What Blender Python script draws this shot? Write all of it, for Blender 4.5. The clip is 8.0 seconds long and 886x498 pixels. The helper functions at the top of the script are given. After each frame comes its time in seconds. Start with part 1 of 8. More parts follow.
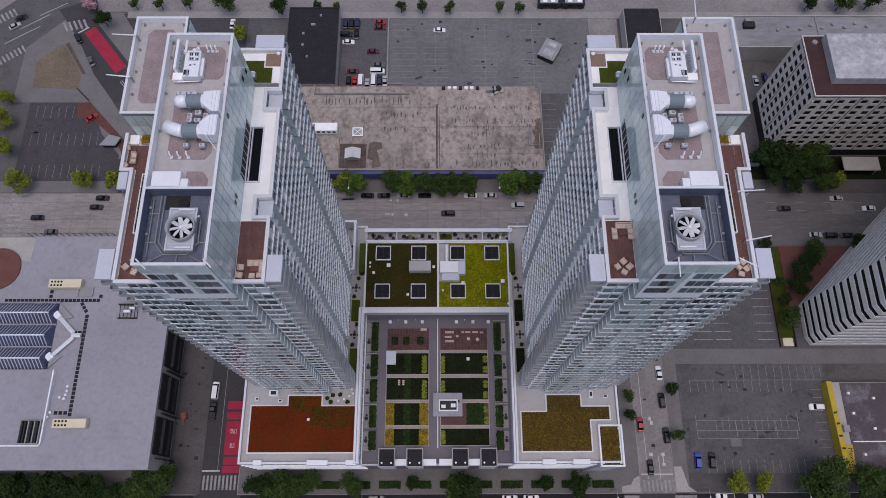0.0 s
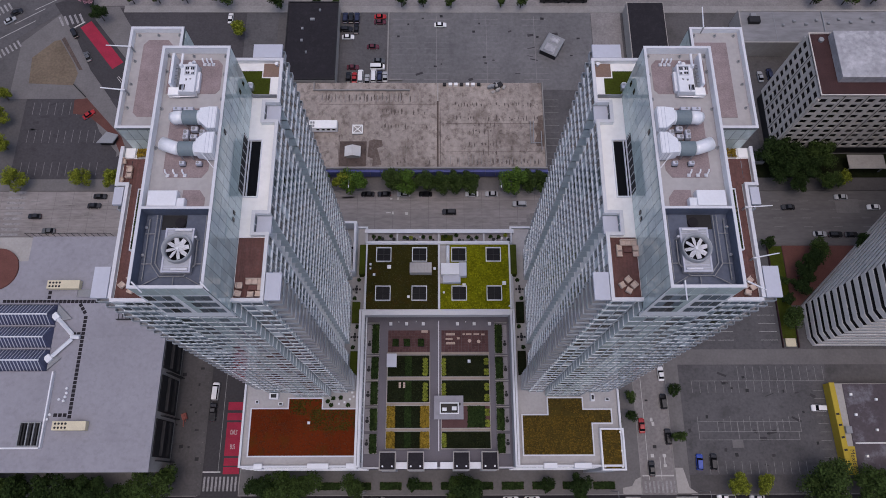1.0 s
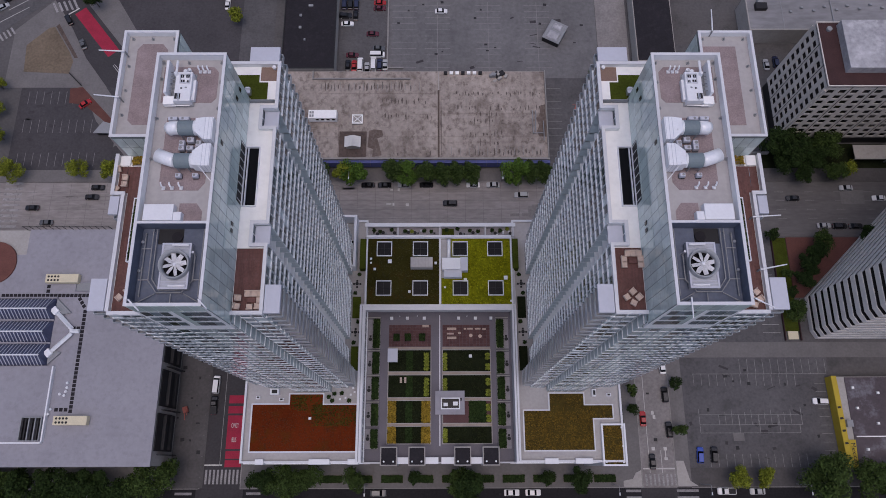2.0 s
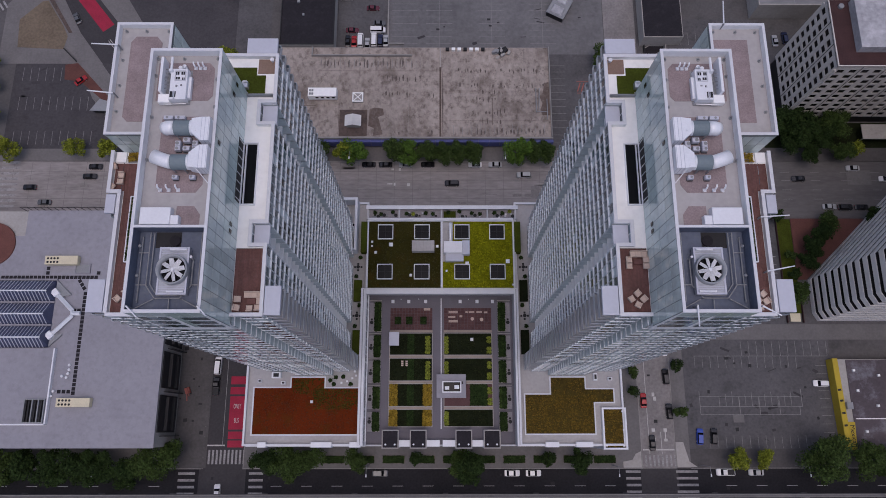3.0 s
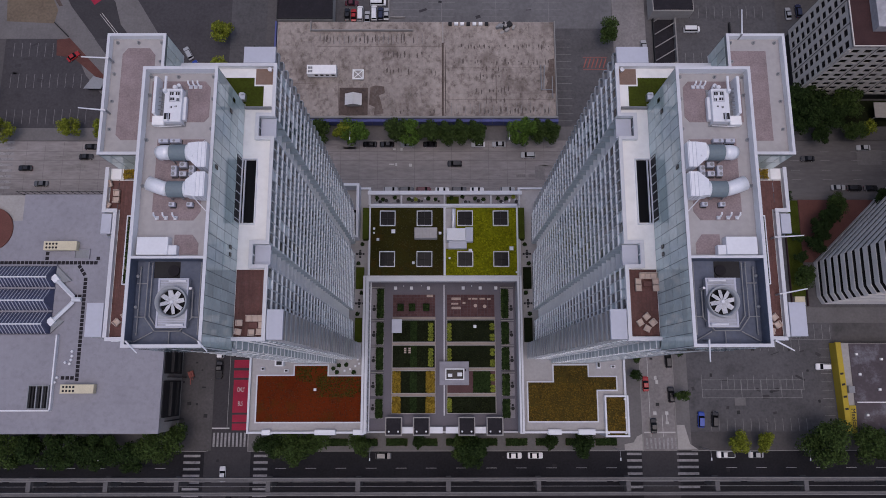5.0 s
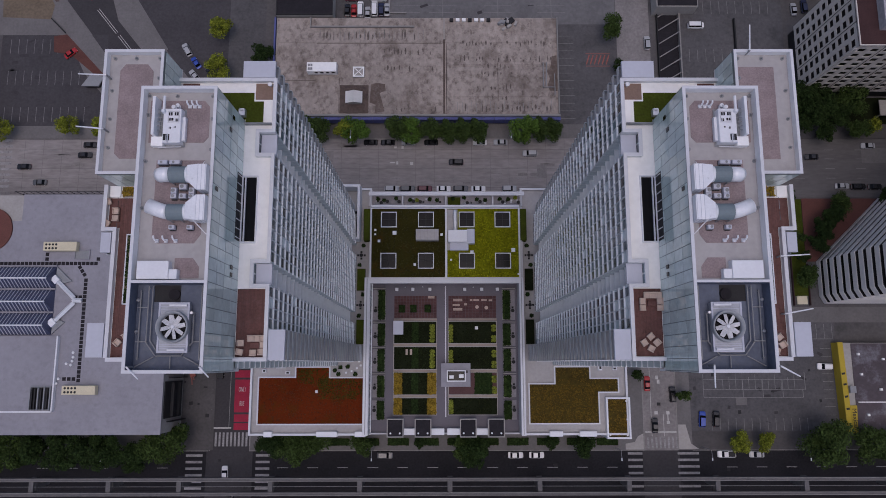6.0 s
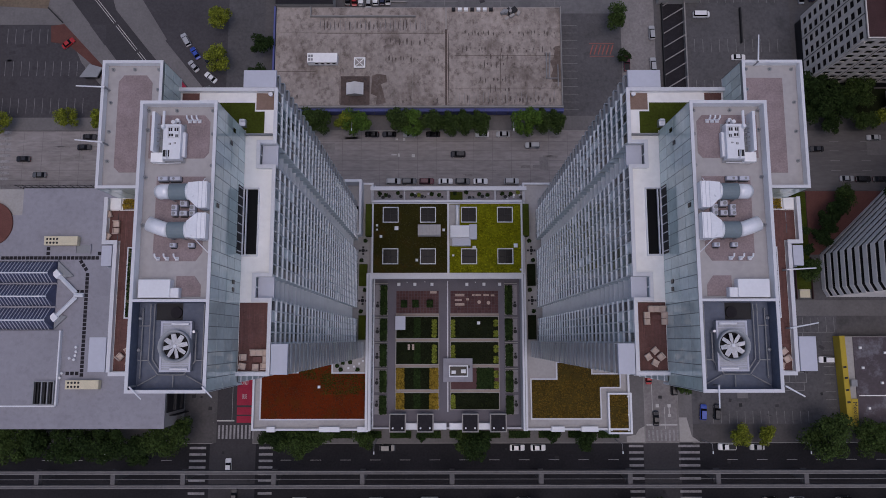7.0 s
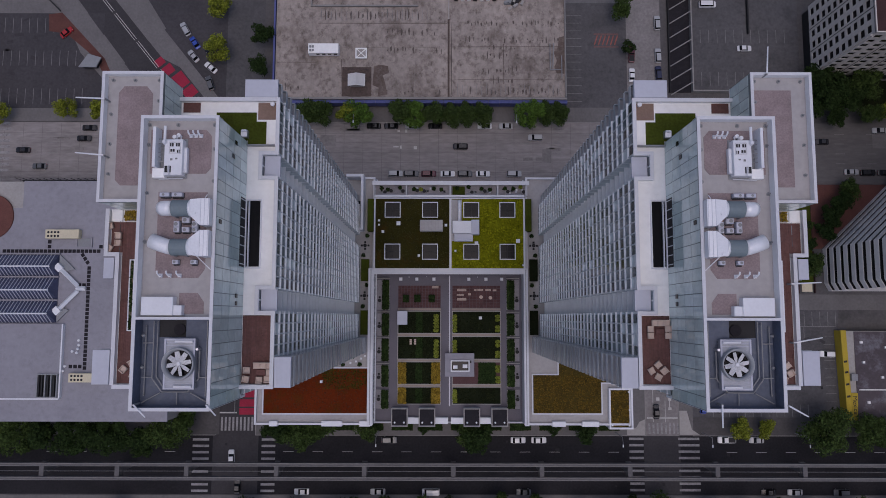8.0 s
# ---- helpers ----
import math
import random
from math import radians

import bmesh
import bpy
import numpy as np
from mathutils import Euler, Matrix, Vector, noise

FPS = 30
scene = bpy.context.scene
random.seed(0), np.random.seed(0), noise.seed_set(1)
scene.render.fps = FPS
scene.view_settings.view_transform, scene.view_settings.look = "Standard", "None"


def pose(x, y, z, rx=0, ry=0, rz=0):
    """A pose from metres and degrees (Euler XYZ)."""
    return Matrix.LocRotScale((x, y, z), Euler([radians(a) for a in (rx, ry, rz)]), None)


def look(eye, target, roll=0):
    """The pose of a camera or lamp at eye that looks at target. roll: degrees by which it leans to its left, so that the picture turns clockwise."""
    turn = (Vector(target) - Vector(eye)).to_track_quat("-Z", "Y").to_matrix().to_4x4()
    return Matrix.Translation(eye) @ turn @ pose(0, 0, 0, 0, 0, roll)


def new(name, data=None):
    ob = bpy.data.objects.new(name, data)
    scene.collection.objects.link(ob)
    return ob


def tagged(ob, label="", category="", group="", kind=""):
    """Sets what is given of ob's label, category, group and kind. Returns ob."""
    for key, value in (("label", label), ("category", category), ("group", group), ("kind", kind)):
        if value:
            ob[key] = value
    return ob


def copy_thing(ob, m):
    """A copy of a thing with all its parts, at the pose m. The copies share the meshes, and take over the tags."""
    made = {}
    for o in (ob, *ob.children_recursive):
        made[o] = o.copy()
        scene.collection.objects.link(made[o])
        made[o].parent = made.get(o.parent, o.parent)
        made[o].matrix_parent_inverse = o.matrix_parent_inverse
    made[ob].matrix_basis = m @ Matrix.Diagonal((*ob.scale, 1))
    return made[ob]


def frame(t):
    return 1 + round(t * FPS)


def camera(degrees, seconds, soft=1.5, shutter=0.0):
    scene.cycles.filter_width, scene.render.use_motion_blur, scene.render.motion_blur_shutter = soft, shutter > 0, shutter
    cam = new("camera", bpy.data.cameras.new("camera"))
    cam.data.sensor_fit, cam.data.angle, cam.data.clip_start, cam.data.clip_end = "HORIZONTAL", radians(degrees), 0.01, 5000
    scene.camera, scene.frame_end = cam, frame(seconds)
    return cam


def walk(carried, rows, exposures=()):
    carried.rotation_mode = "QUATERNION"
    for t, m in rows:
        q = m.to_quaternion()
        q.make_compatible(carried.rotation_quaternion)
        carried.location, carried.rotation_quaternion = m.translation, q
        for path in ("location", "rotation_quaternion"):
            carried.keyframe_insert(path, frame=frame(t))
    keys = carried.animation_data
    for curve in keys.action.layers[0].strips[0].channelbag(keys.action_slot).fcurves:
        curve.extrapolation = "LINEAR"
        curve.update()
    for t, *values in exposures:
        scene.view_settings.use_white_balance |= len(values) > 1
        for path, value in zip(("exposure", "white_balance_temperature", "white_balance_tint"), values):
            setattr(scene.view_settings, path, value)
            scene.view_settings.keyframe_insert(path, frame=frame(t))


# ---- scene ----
EXPO = [(0.0, 0.50, 6370, 16), (1.5, 0.34, 6330, 18.5), (3.5, 0.23, 6290, 19.5), (4.5, 0.22, 6300, 19.5), (6.5, 0.0, 6200, 19), (8.0, -0.07, 6170, 19)]
cam = camera(65.0, 8.0, soft=0.9)
PATH = [
    (0, (-0.424, 5.631, 217.108), (-0.41, 6.329, 215.234), 1.0),
    (0.5, (-0.54, 8.143, 217.108), (-0.526, 8.828, 215.229), 1.0),
    (1, (-0.597, 10.629, 217.035), (-0.584, 11.287, 215.146), 1.0),
    (1.5, (-0.696, 13.177, 217.002), (-0.683, 13.806, 215.104), 1.0),
    (3, (-0.964, 20.902, 216.782), (-0.955, 21.403, 214.846), 1.0),
    (3.5, (-1.077, 23.405, 216.717), (-1.068, 23.846, 214.766), 1.1),
    (4, (-1.225, 25.87, 216.623), (-1.217, 26.267, 214.663), 1.0),
    (4.5, (-1.385, 28.34, 216.628), (-1.378, 28.721, 214.665), 1.0),
    (6, (-1.885, 35.683, 216.564), (-1.879, 36.005, 214.59), 1.0),
    (6.5, (-2.021, 38.122, 216.567), (-2.017, 38.413, 214.588), 0.8),
    (7, (-2.178, 40.647, 216.566), (-2.175, 40.905, 214.582), 0.6),
    (7.5, (-2.367, 43.11, 216.599), (-2.365, 43.336, 214.612), 0.6),
    (8, (-2.564, 45.496, 216.644), (-2.563, 45.69, 214.653), 0.4),
]
walk(cam, [(t, look(eye, target, roll)) for t, eye, target, roll in PATH], EXPO)

# ---- light: flat overcast sky, broad weak sun ----
world = bpy.data.worlds.new("sky")
scene.world = world
world.use_nodes = True
wn = world.node_tree.nodes
sky = wn.new("ShaderNodeTexSky")
sky.sky_type = 'NISHITA'
sky.sun_disc = False
sky.sun_elevation, sky.sun_rotation = radians(80), radians(176)
sky.air_density, sky.dust_density, sky.ozone_density = 1.0, 4.0, 1.0
world.node_tree.links.new(sky.outputs[0], wn["Background"].inputs[0])
wn["Background"].inputs[1].default_value = 0.106
sun = new("sun", bpy.data.lights.new("sun", "SUN"))
sun.data.energy, sun.data.angle, sun.data.color = 0.22, radians(40), (1.0, 0.96, 0.92)
sun.matrix_basis = look((0, 0, 300), (-3, 42, 60))


# ---- materials ----
MATS = {}


def mat(name, col, rough=0.8, var=0.12, big=0.15, fine=2.5, bump=0.15, metal=0.0, stain=0.0, stain_col=(0.03, 0.03, 0.03), rand=0.0, island=0.0, stain2=0.0, stretch=(1, 1, 1), spec=0.3):
    """A worn surface: broad mottling, fine grain, optional stains, slight tone change from piece to piece."""
    if name in MATS:
        return MATS[name]
    m = bpy.data.materials.new(name)
    m.use_nodes = True
    nt = m.node_tree
    n, l = nt.nodes, nt.links
    b = n["Principled BSDF"]
    b.inputs["Roughness"].default_value = rough
    b.inputs["Metallic"].default_value = metal
    b.inputs["Specular IOR Level"].default_value = spec
    geo = n.new("ShaderNodeNewGeometry")
    mp = n.new("ShaderNodeMapping")
    mp.inputs["Scale"].default_value = stretch
    l.new(geo.outputs["Position"], mp.inputs[0])

    def noise_tex(scale, detail):
        t = n.new("ShaderNodeTexNoise")
        t.inputs["Scale"].default_value, t.inputs["Detail"].default_value = scale, detail
        l.new(mp.outputs[0], t.inputs["Vector"])
        return t
    nb, nf = noise_tex(big, 4), noise_tex(fine, 5)
    add = n.new("ShaderNodeMath")
    add.operation = 'ADD'
    l.new(nb.outputs[0], add.inputs[0]), l.new(nf.outputs[0], add.inputs[1])
    half = n.new("ShaderNodeMapRange")
    half.inputs["From Min"].default_value, half.inputs["From Max"].default_value = 0.65, 1.35
    l.new(add.outputs[0], half.inputs["Value"])
    mix = n.new("ShaderNodeMix")
    mix.data_type = 'RGBA'
    mix.inputs[6].default_value = (*[c * (1 - var) for c in col], 1)
    mix.inputs[7].default_value = (*[min(1, c * (1 + var)) for c in col], 1)
    l.new(half.outputs[0], mix.inputs[0])
    out = mix.outputs[2]
    if stain:
        ns = noise_tex(big * 2.7, 7)
        ns.inputs["Roughness"].default_value = 0.65
        r = n.new("ShaderNodeMapRange")
        r.inputs["From Min"].default_value, r.inputs["From Max"].default_value = 0.52, 0.72
        r.inputs["To Max"].default_value = stain
        l.new(ns.outputs[0], r.inputs["Value"])
        ms = n.new("ShaderNodeMix")
        ms.data_type = 'RGBA'
        ms.inputs[7].default_value = (*stain_col, 1)
        l.new(r.outputs[0], ms.inputs[0]), l.new(out, ms.inputs[6])
        out = ms.outputs[2]
    if stain2:
        n2 = noise_tex(big * 11, 8)
        n2.inputs["Roughness"].default_value = 0.7
        r = n.new("ShaderNodeMapRange")
        r.inputs["From Min"].default_value, r.inputs["From Max"].default_value = 0.5, 0.66
        r.inputs["To Max"].default_value = stain2
        l.new(n2.outputs[0], r.inputs["Value"])
        m2 = n.new("ShaderNodeMix")
        m2.data_type = 'RGBA'
        m2.inputs[7].default_value = (*[c * 0.75 for c in stain_col], 1)
        l.new(r.outputs[0], m2.inputs[0]), l.new(out, m2.inputs[6])
        out = m2.outputs[2]
    if rand or island:
        src = geo.outputs["Random Per Island"] if island else n.new("ShaderNodeObjectInfo").outputs["Random"]
        k = island or rand
        r = n.new("ShaderNodeMapRange")
        r.inputs["To Min"].default_value, r.inputs["To Max"].default_value = 1 - k, 1 + k
        l.new(src, r.inputs["Value"])
        hs = n.new("ShaderNodeHueSaturation")
        l.new(r.outputs[0], hs.inputs["Value"]), l.new(out, hs.inputs["Color"])
        out = hs.outputs[0]
    l.new(out, b.inputs["Base Color"])
    if bump:
        bp = n.new("ShaderNodeBump")
        bp.inputs["Strength"].default_value, bp.inputs["Distance"].default_value = bump, 0.05
        l.new(nf.outputs[0], bp.inputs["Height"]), l.new(bp.outputs[0], b.inputs["Normal"])
    MATS[name] = m
    return m


M_ground = mat("city_ground", (0.10, 0.095, 0.095), 0.9, 0.2, 0.05, 1.2, 0.2, stain=0.5)
M_lot = mat("grey_lot_asphalt", (0.098, 0.095, 0.098), 0.9, 0.22, 0.07, 1.2, 0.2, stain2=0.3, stain=0.5, stain_col=(0.042, 0.04, 0.042))
M_lotpale = mat("bleached_lot_asphalt", (0.15, 0.147, 0.15), 0.9, 0.2, 0.035, 0.8, 0.2, stain2=0.3, stain=0.6, stain_col=(0.09, 0.09, 0.094))
M_lotdark = mat("dark_worn_lot_asphalt", (0.062, 0.058, 0.062), 0.9, 0.22, 0.07, 1.2, 0.2, stain2=0.3, stain=0.5, stain_col=(0.04, 0.038, 0.042))
M_avenue = mat("grey_avenue_asphalt", (0.12, 0.113, 0.112), 0.9, 0.2, 0.08, 1.2, 0.2, stain=0.5, stain_col=(0.07, 0.066, 0.068), stretch=(0.3, 1, 1))
M_asph = mat("asphalt", (0.050, 0.047, 0.050), 0.9, 0.22, 0.09, 1.5, 0.2, stain=0.35, stain_col=(0.028, 0.027, 0.028))
M_walkdark = mat("dark_pavement_concrete", (0.085, 0.08, 0.08), 0.9, 0.2, 0.15, 1.4, 0.15, stain=0.4, stain_col=(0.05, 0.047, 0.047), rand=0.06)
M_beam = mat("weathered_beam_concrete", (0.13, 0.125, 0.125), 0.9, 0.2, 0.2, 1.5, 0.1, stain=0.4, stain_col=(0.07, 0.068, 0.068))
M_asph_dark = mat("dark_asphalt", (0.024, 0.023, 0.026), 0.9, 0.3, 0.09, 1.6, 0.2, stain=0.4, stain_col=(0.016, 0.016, 0.018), spec=0.12)
M_streetconc = mat("darker_street_concrete", (0.225, 0.21, 0.205), 0.9, 0.26, 0.12, 1.1, 0.2, stain=0.5, stain_col=(0.14, 0.13, 0.128), stain2=0.3)
M_roadconc = mat("worn_concrete_road", (0.265, 0.244, 0.237), 0.9, 0.26, 0.12, 1.1, 0.2, stain=0.5, stain_col=(0.19, 0.174, 0.172), stain2=0.3, stretch=(0.25, 1, 1))
M_walk = mat("pavement_concrete", (0.155, 0.147, 0.145), 0.9, 0.15, 0.15, 1.4, 0.15, stain=0.35, stain_col=(0.1, 0.095, 0.09), rand=0.06)
M_kerb = mat("kerb_concrete", (0.26, 0.25, 0.24), 0.9, 0.15, 0.3, 2)
M_deck = mat("stained_deck_concrete", (0.325, 0.282, 0.25), 0.95, 0.3, 0.05, 0.9, 0.2, stain=0.95, stain_col=(0.125, 0.098, 0.084), rand=0.03, stain2=0.75, stretch=(1.0, 0.8, 1))
M_decksoil = mat("stripped_brown_deck", (0.10, 0.075, 0.065), 0.95, 0.3, 0.3, 1.6, 0.3, stain=0.5)
M_paint = mat("road_paint", (0.50, 0.49, 0.47), 0.7, 0.2, 1.0, 6, 0.05, stain=0.6, stain_col=(0.22, 0.21, 0.2))
M_paintfade = mat("faded_paint", (0.24, 0.235, 0.23), 0.8, 0.25, 0.6, 5, 0.05, stain=0.5, stain_col=(0.1, 0.1, 0.1))
M_yellowpaint = mat("yellow_paint", (0.5, 0.35, 0.06), 0.7, 0.2, 1.0, 6, 0.05)
M_wornpaint = mat("worn_crosswalk_paint", (0.30, 0.29, 0.29), 0.85, 0.35, 0.5, 3, 0.05, stain=0.8, stain_col=(0.11, 0.105, 0.108), stain2=0.3)
M_redlane = mat("red_lane_paint", (0.31, 0.020, 0.048), 0.8, 0.2, 0.4, 3, 0.05, stain=0.35, stain_col=(0.18, 0.03, 0.04))
M_redfade = mat("faded_red_paint", (0.30, 0.10, 0.08), 0.8, 0.2, 0.5, 3, 0.05)
M_white = mat("white_membrane", (0.88, 0.88, 0.865), 0.6, 0.05, 0.2, 1.5, 0.04, stain=0.2, stain_col=(0.55, 0.55, 0.54))
M_whitemetal = mat("white_painted_metal", (0.72, 0.735, 0.765), 0.4, 0.05, 0.4, 3, 0.03)
M_coping = mat("parapet_coping_metal", (0.62, 0.63, 0.66), 0.45, 0.06, 0.4, 3, 0.03)
M_roofgrey = mat("grey_roof_membrane", (0.40, 0.385, 0.38), 0.8, 0.1, 0.18, 1.4, 0.06, stain=0.3, stain_col=(0.26, 0.25, 0.25))
M_ballast = mat("mauve_ballast", (0.27, 0.215, 0.215), 0.95, 0.25, 0.5, 5.0, 0.5)
M_wood = mat("brown_deck_boards", (0.125, 0.058, 0.05), 0.7, 0.25, 0.35, 3, 0.1, rand=0.12, stain=0.5, stain_col=(0.17, 0.10, 0.09))
M_bluefloor = mat("blue_grey_well_coating", (0.105, 0.125, 0.175), 0.55, 0.2, 0.3, 2, 0.05, stain=0.6, stain_col=(0.17, 0.185, 0.21), stain2=0.3)
M_slab = mat("pale_slab_edge", (0.80, 0.82, 0.835), 0.55, 0.06, 0.3, 2, 0.03)
M_spand = mat("grey_green_spandrel_glass", (0.56, 0.63, 0.645), 0.25, 0.08, 0.2, 2, 0.0, island=0.10, spec=0.5)
M_pane = mat("blue_grey_window_glass", (0.125, 0.16, 0.18), 0.15, 0.15, 0.2, 1.5, 0.0, island=0.85, spec=0.6)
M_paneobj = mat("blue_grey_window_glass_single", (0.125, 0.16, 0.18), 0.15, 0.15, 0.2, 1.5, 0.0, rand=0.85, spec=0.6)
M_lav = mat("pale_lavender_metal", (0.50, 0.52, 0.59), 0.5, 0.05, 0.3, 2, 0.03)
M_flatroof = mat("streaked_grey_roof", (0.23, 0.23, 0.24), 0.8, 0.2, 0.1, 0.8, 0.05, stain=0.6, stain_col=(0.13, 0.13, 0.135), stretch=(0.3, 1, 1))
M_penthouse = mat("pale_green_glass_panel", (0.54, 0.645, 0.63), 0.07, 0.12, 0.25, 1.2, 0.0, rand=0.13, spec=0.8)
M_joint = mat("grey_green_panel_joint", (0.17, 0.20, 0.205), 0.5, 0.1, 0.4, 3, 0.0)
M_railglass = mat("tinted_balcony_glass", (0.48, 0.52, 0.55), 0.12, 0.08, 0.3, 2, 0.0, spec=0.6)
M_balcony = mat("grey_balcony_concrete", (0.40, 0.405, 0.42), 0.8, 0.1, 0.3, 2, 0.04)
M_terrace = mat("lavender_terrace_pavers", (0.30, 0.285, 0.305), 0.85, 0.15, 0.5, 3, 0.1, stain=0.4, stain_col=(0.18, 0.17, 0.18))
M_bayglass = mat("green_tinted_bay_glass", (0.40, 0.495, 0.49), 0.12, 0.15, 0.15, 1.2, 0.0, spec=0.7)
M_mullion = mat("aluminium_mullion", (0.55, 0.57, 0.59), 0.45, 0.06, 0.5, 3, 0.0)
M_darkglass = mat("dark_glass", (0.006, 0.006, 0.007), 0.15, 0.1, 0.2, 1, 0.0, spec=0.18)
M_black = mat("black_roofing", (0.018, 0.016, 0.020), 0.85, 0.25, 0.2, 2, 0.1, stain=0.4, stain_col=(0.045, 0.04, 0.045))
M_dark = mat("dark_metal", (0.02, 0.02, 0.022), 0.6, 0.2, 0.5, 4, 0.1)
M_grey = mat("mid_grey_metal", (0.25, 0.26, 0.27), 0.5, 0.1, 0.5, 3, 0.05)
M_steel = mat("brushed_galvanised_steel", (0.62, 0.63, 0.65), 0.32, 0.08, 0.5, 5, 0.04, metal=0.75)
M_slate = mat("slate_grey_sleeve", (0.17, 0.215, 0.235), 0.6, 0.08, 0.3, 3, 0.04)
M_sedred = mat("red_sedum", (0.112, 0.021, 0.006), 1.0, 0.3, 0.09, 2.0, 0.6, stain=0.75, stain_col=(0.062, 0.038, 0.007), spec=0.05)
M_sedgold = mat("golden_sedum", (0.062, 0.042, 0.006), 1.0, 0.5, 0.3, 1.6, 0.6, stain=0.6, stain_col=(0.05, 0.045, 0.008))
M_seddark = mat("dark_olive_sedum", (0.034, 0.031, 0.007), 1.0, 0.35, 0.12, 2.0, 0.6, stain=0.75, stain_col=(0.062, 0.033, 0.008), spec=0.05)
M_sedlime = mat("lime_sedum", (0.145, 0.15, 0.005), 1.0, 0.45, 0.25, 1.5, 0.6, stain=0.6, stain_col=(0.08, 0.10, 0.006), spec=0.05)
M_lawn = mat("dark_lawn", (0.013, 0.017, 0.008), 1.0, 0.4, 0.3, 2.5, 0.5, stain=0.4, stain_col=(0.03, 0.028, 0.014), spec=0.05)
M_grass = mat("roof_grass", (0.052, 0.066, 0.010), 1.0, 0.35, 0.4, 3, 0.5, spec=0.05, stain=0.5, stain_col=(0.04, 0.045, 0.012))
M_soil = mat("dry_soil", (0.16, 0.125, 0.09), 1.0, 0.25, 0.15, 1.2, 0.4, stain=0.5, stain_col=(0.09, 0.085, 0.05))
M_brickpave = mat("red_brick_paving", (0.125, 0.052, 0.042), 0.9, 0.2, 0.3, 3, 0.2, rand=0.12)
M_mauve = mat("mauve_paver", (0.10, 0.052, 0.052), 0.9, 0.2, 0.4, 3, 0.2, rand=0.15)
M_path = mat("grey_garden_path", (0.15, 0.14, 0.16), 0.85, 0.1, 0.3, 3, 0.1)
M_podwall = mat("podium_light_panel", (0.50, 0.50, 0.52), 0.7, 0.08, 0.2, 2, 0.05)
M_bluewall = mat("blue_garage_wall", (0.085, 0.10, 0.26), 0.7, 0.12, 0.3, 2, 0.05)
M_wroof = mat("lavender_grey_membrane", (0.285, 0.28, 0.31), 0.75, 0.09, 0.05, 0.8, 0.04, stain=0.5, stain_col=(0.22, 0.215, 0.238), stain2=0.3)
M_concrete = mat("concrete_wall", (0.36, 0.345, 0.325), 0.85, 0.12, 0.2, 1.5, 0.1, stain=0.3, stain_col=(0.22, 0.2, 0.19))
M_hotel = mat("pale_precast_concrete", (0.58, 0.545, 0.505), 0.8, 0.1, 0.15, 1.2, 0.08, stain=0.25, stain_col=(0.42, 0.34, 0.27))
M_stripe = mat("pale_concrete_band", (0.68, 0.65, 0.62), 0.8, 0.08, 0.2, 1.2, 0.06)
M_maroon = mat("maroon_roof_gravel", (0.055, 0.028, 0.028), 0.95, 0.25, 0.3, 3, 0.3)
M_foil = mat("silvery_roof_coating", (0.36, 0.36, 0.38), 0.6, 0.3, 0.12, 0.8, 0.05, stain=0.7, stain_col=(0.62, 0.62, 0.64))
M_yellow = mat("yellow_stucco", (0.43, 0.32, 0.035), 0.8, 0.1, 0.2, 2, 0.08, stain=0.25, stain_col=(0.35, 0.25, 0.03))
M_cream = mat("cream_painted_metal", (0.62, 0.56, 0.40), 0.6, 0.1, 0.4, 3, 0.05)
M_tan = mat("sand_cushion", (0.55, 0.44, 0.37), 0.9, 0.08, 1, 6, 0.1)
M_bark = mat("bark", (0.07, 0.055, 0.045), 0.95, 0.3, 1, 8, 0.4)
M_rubber = mat("tyre_rubber", (0.02, 0.02, 0.02), 0.8, 0.1, 1, 8)
M_ductwhite = mat("white_duct_wrap", (0.78, 0.80, 0.83), 0.35, 0.06, 0.5, 4, 0.05, metal=0.15)


def leaf_mat(name, col):
    return mat(name, col, 0.8, 0.35, 0.5, 3.0, 0.0, island=0.55, spec=0.08)


M_leafdeep = leaf_mat("deep_green_leaves", (0.020, 0.036, 0.010))
M_leaf = leaf_mat("green_leaves", (0.038, 0.062, 0.016))
M_leafmid = leaf_mat("fresh_green_leaves", (0.066, 0.12, 0.020))
M_leafyel = leaf_mat("yellow_green_leaves", (0.15, 0.175, 0.02))
M_leaflime = leaf_mat("lime_shrub_leaves", (0.17, 0.20, 0.03))
M_leafgold = leaf_mat("golden_grass_blades", (0.22, 0.15, 0.02))


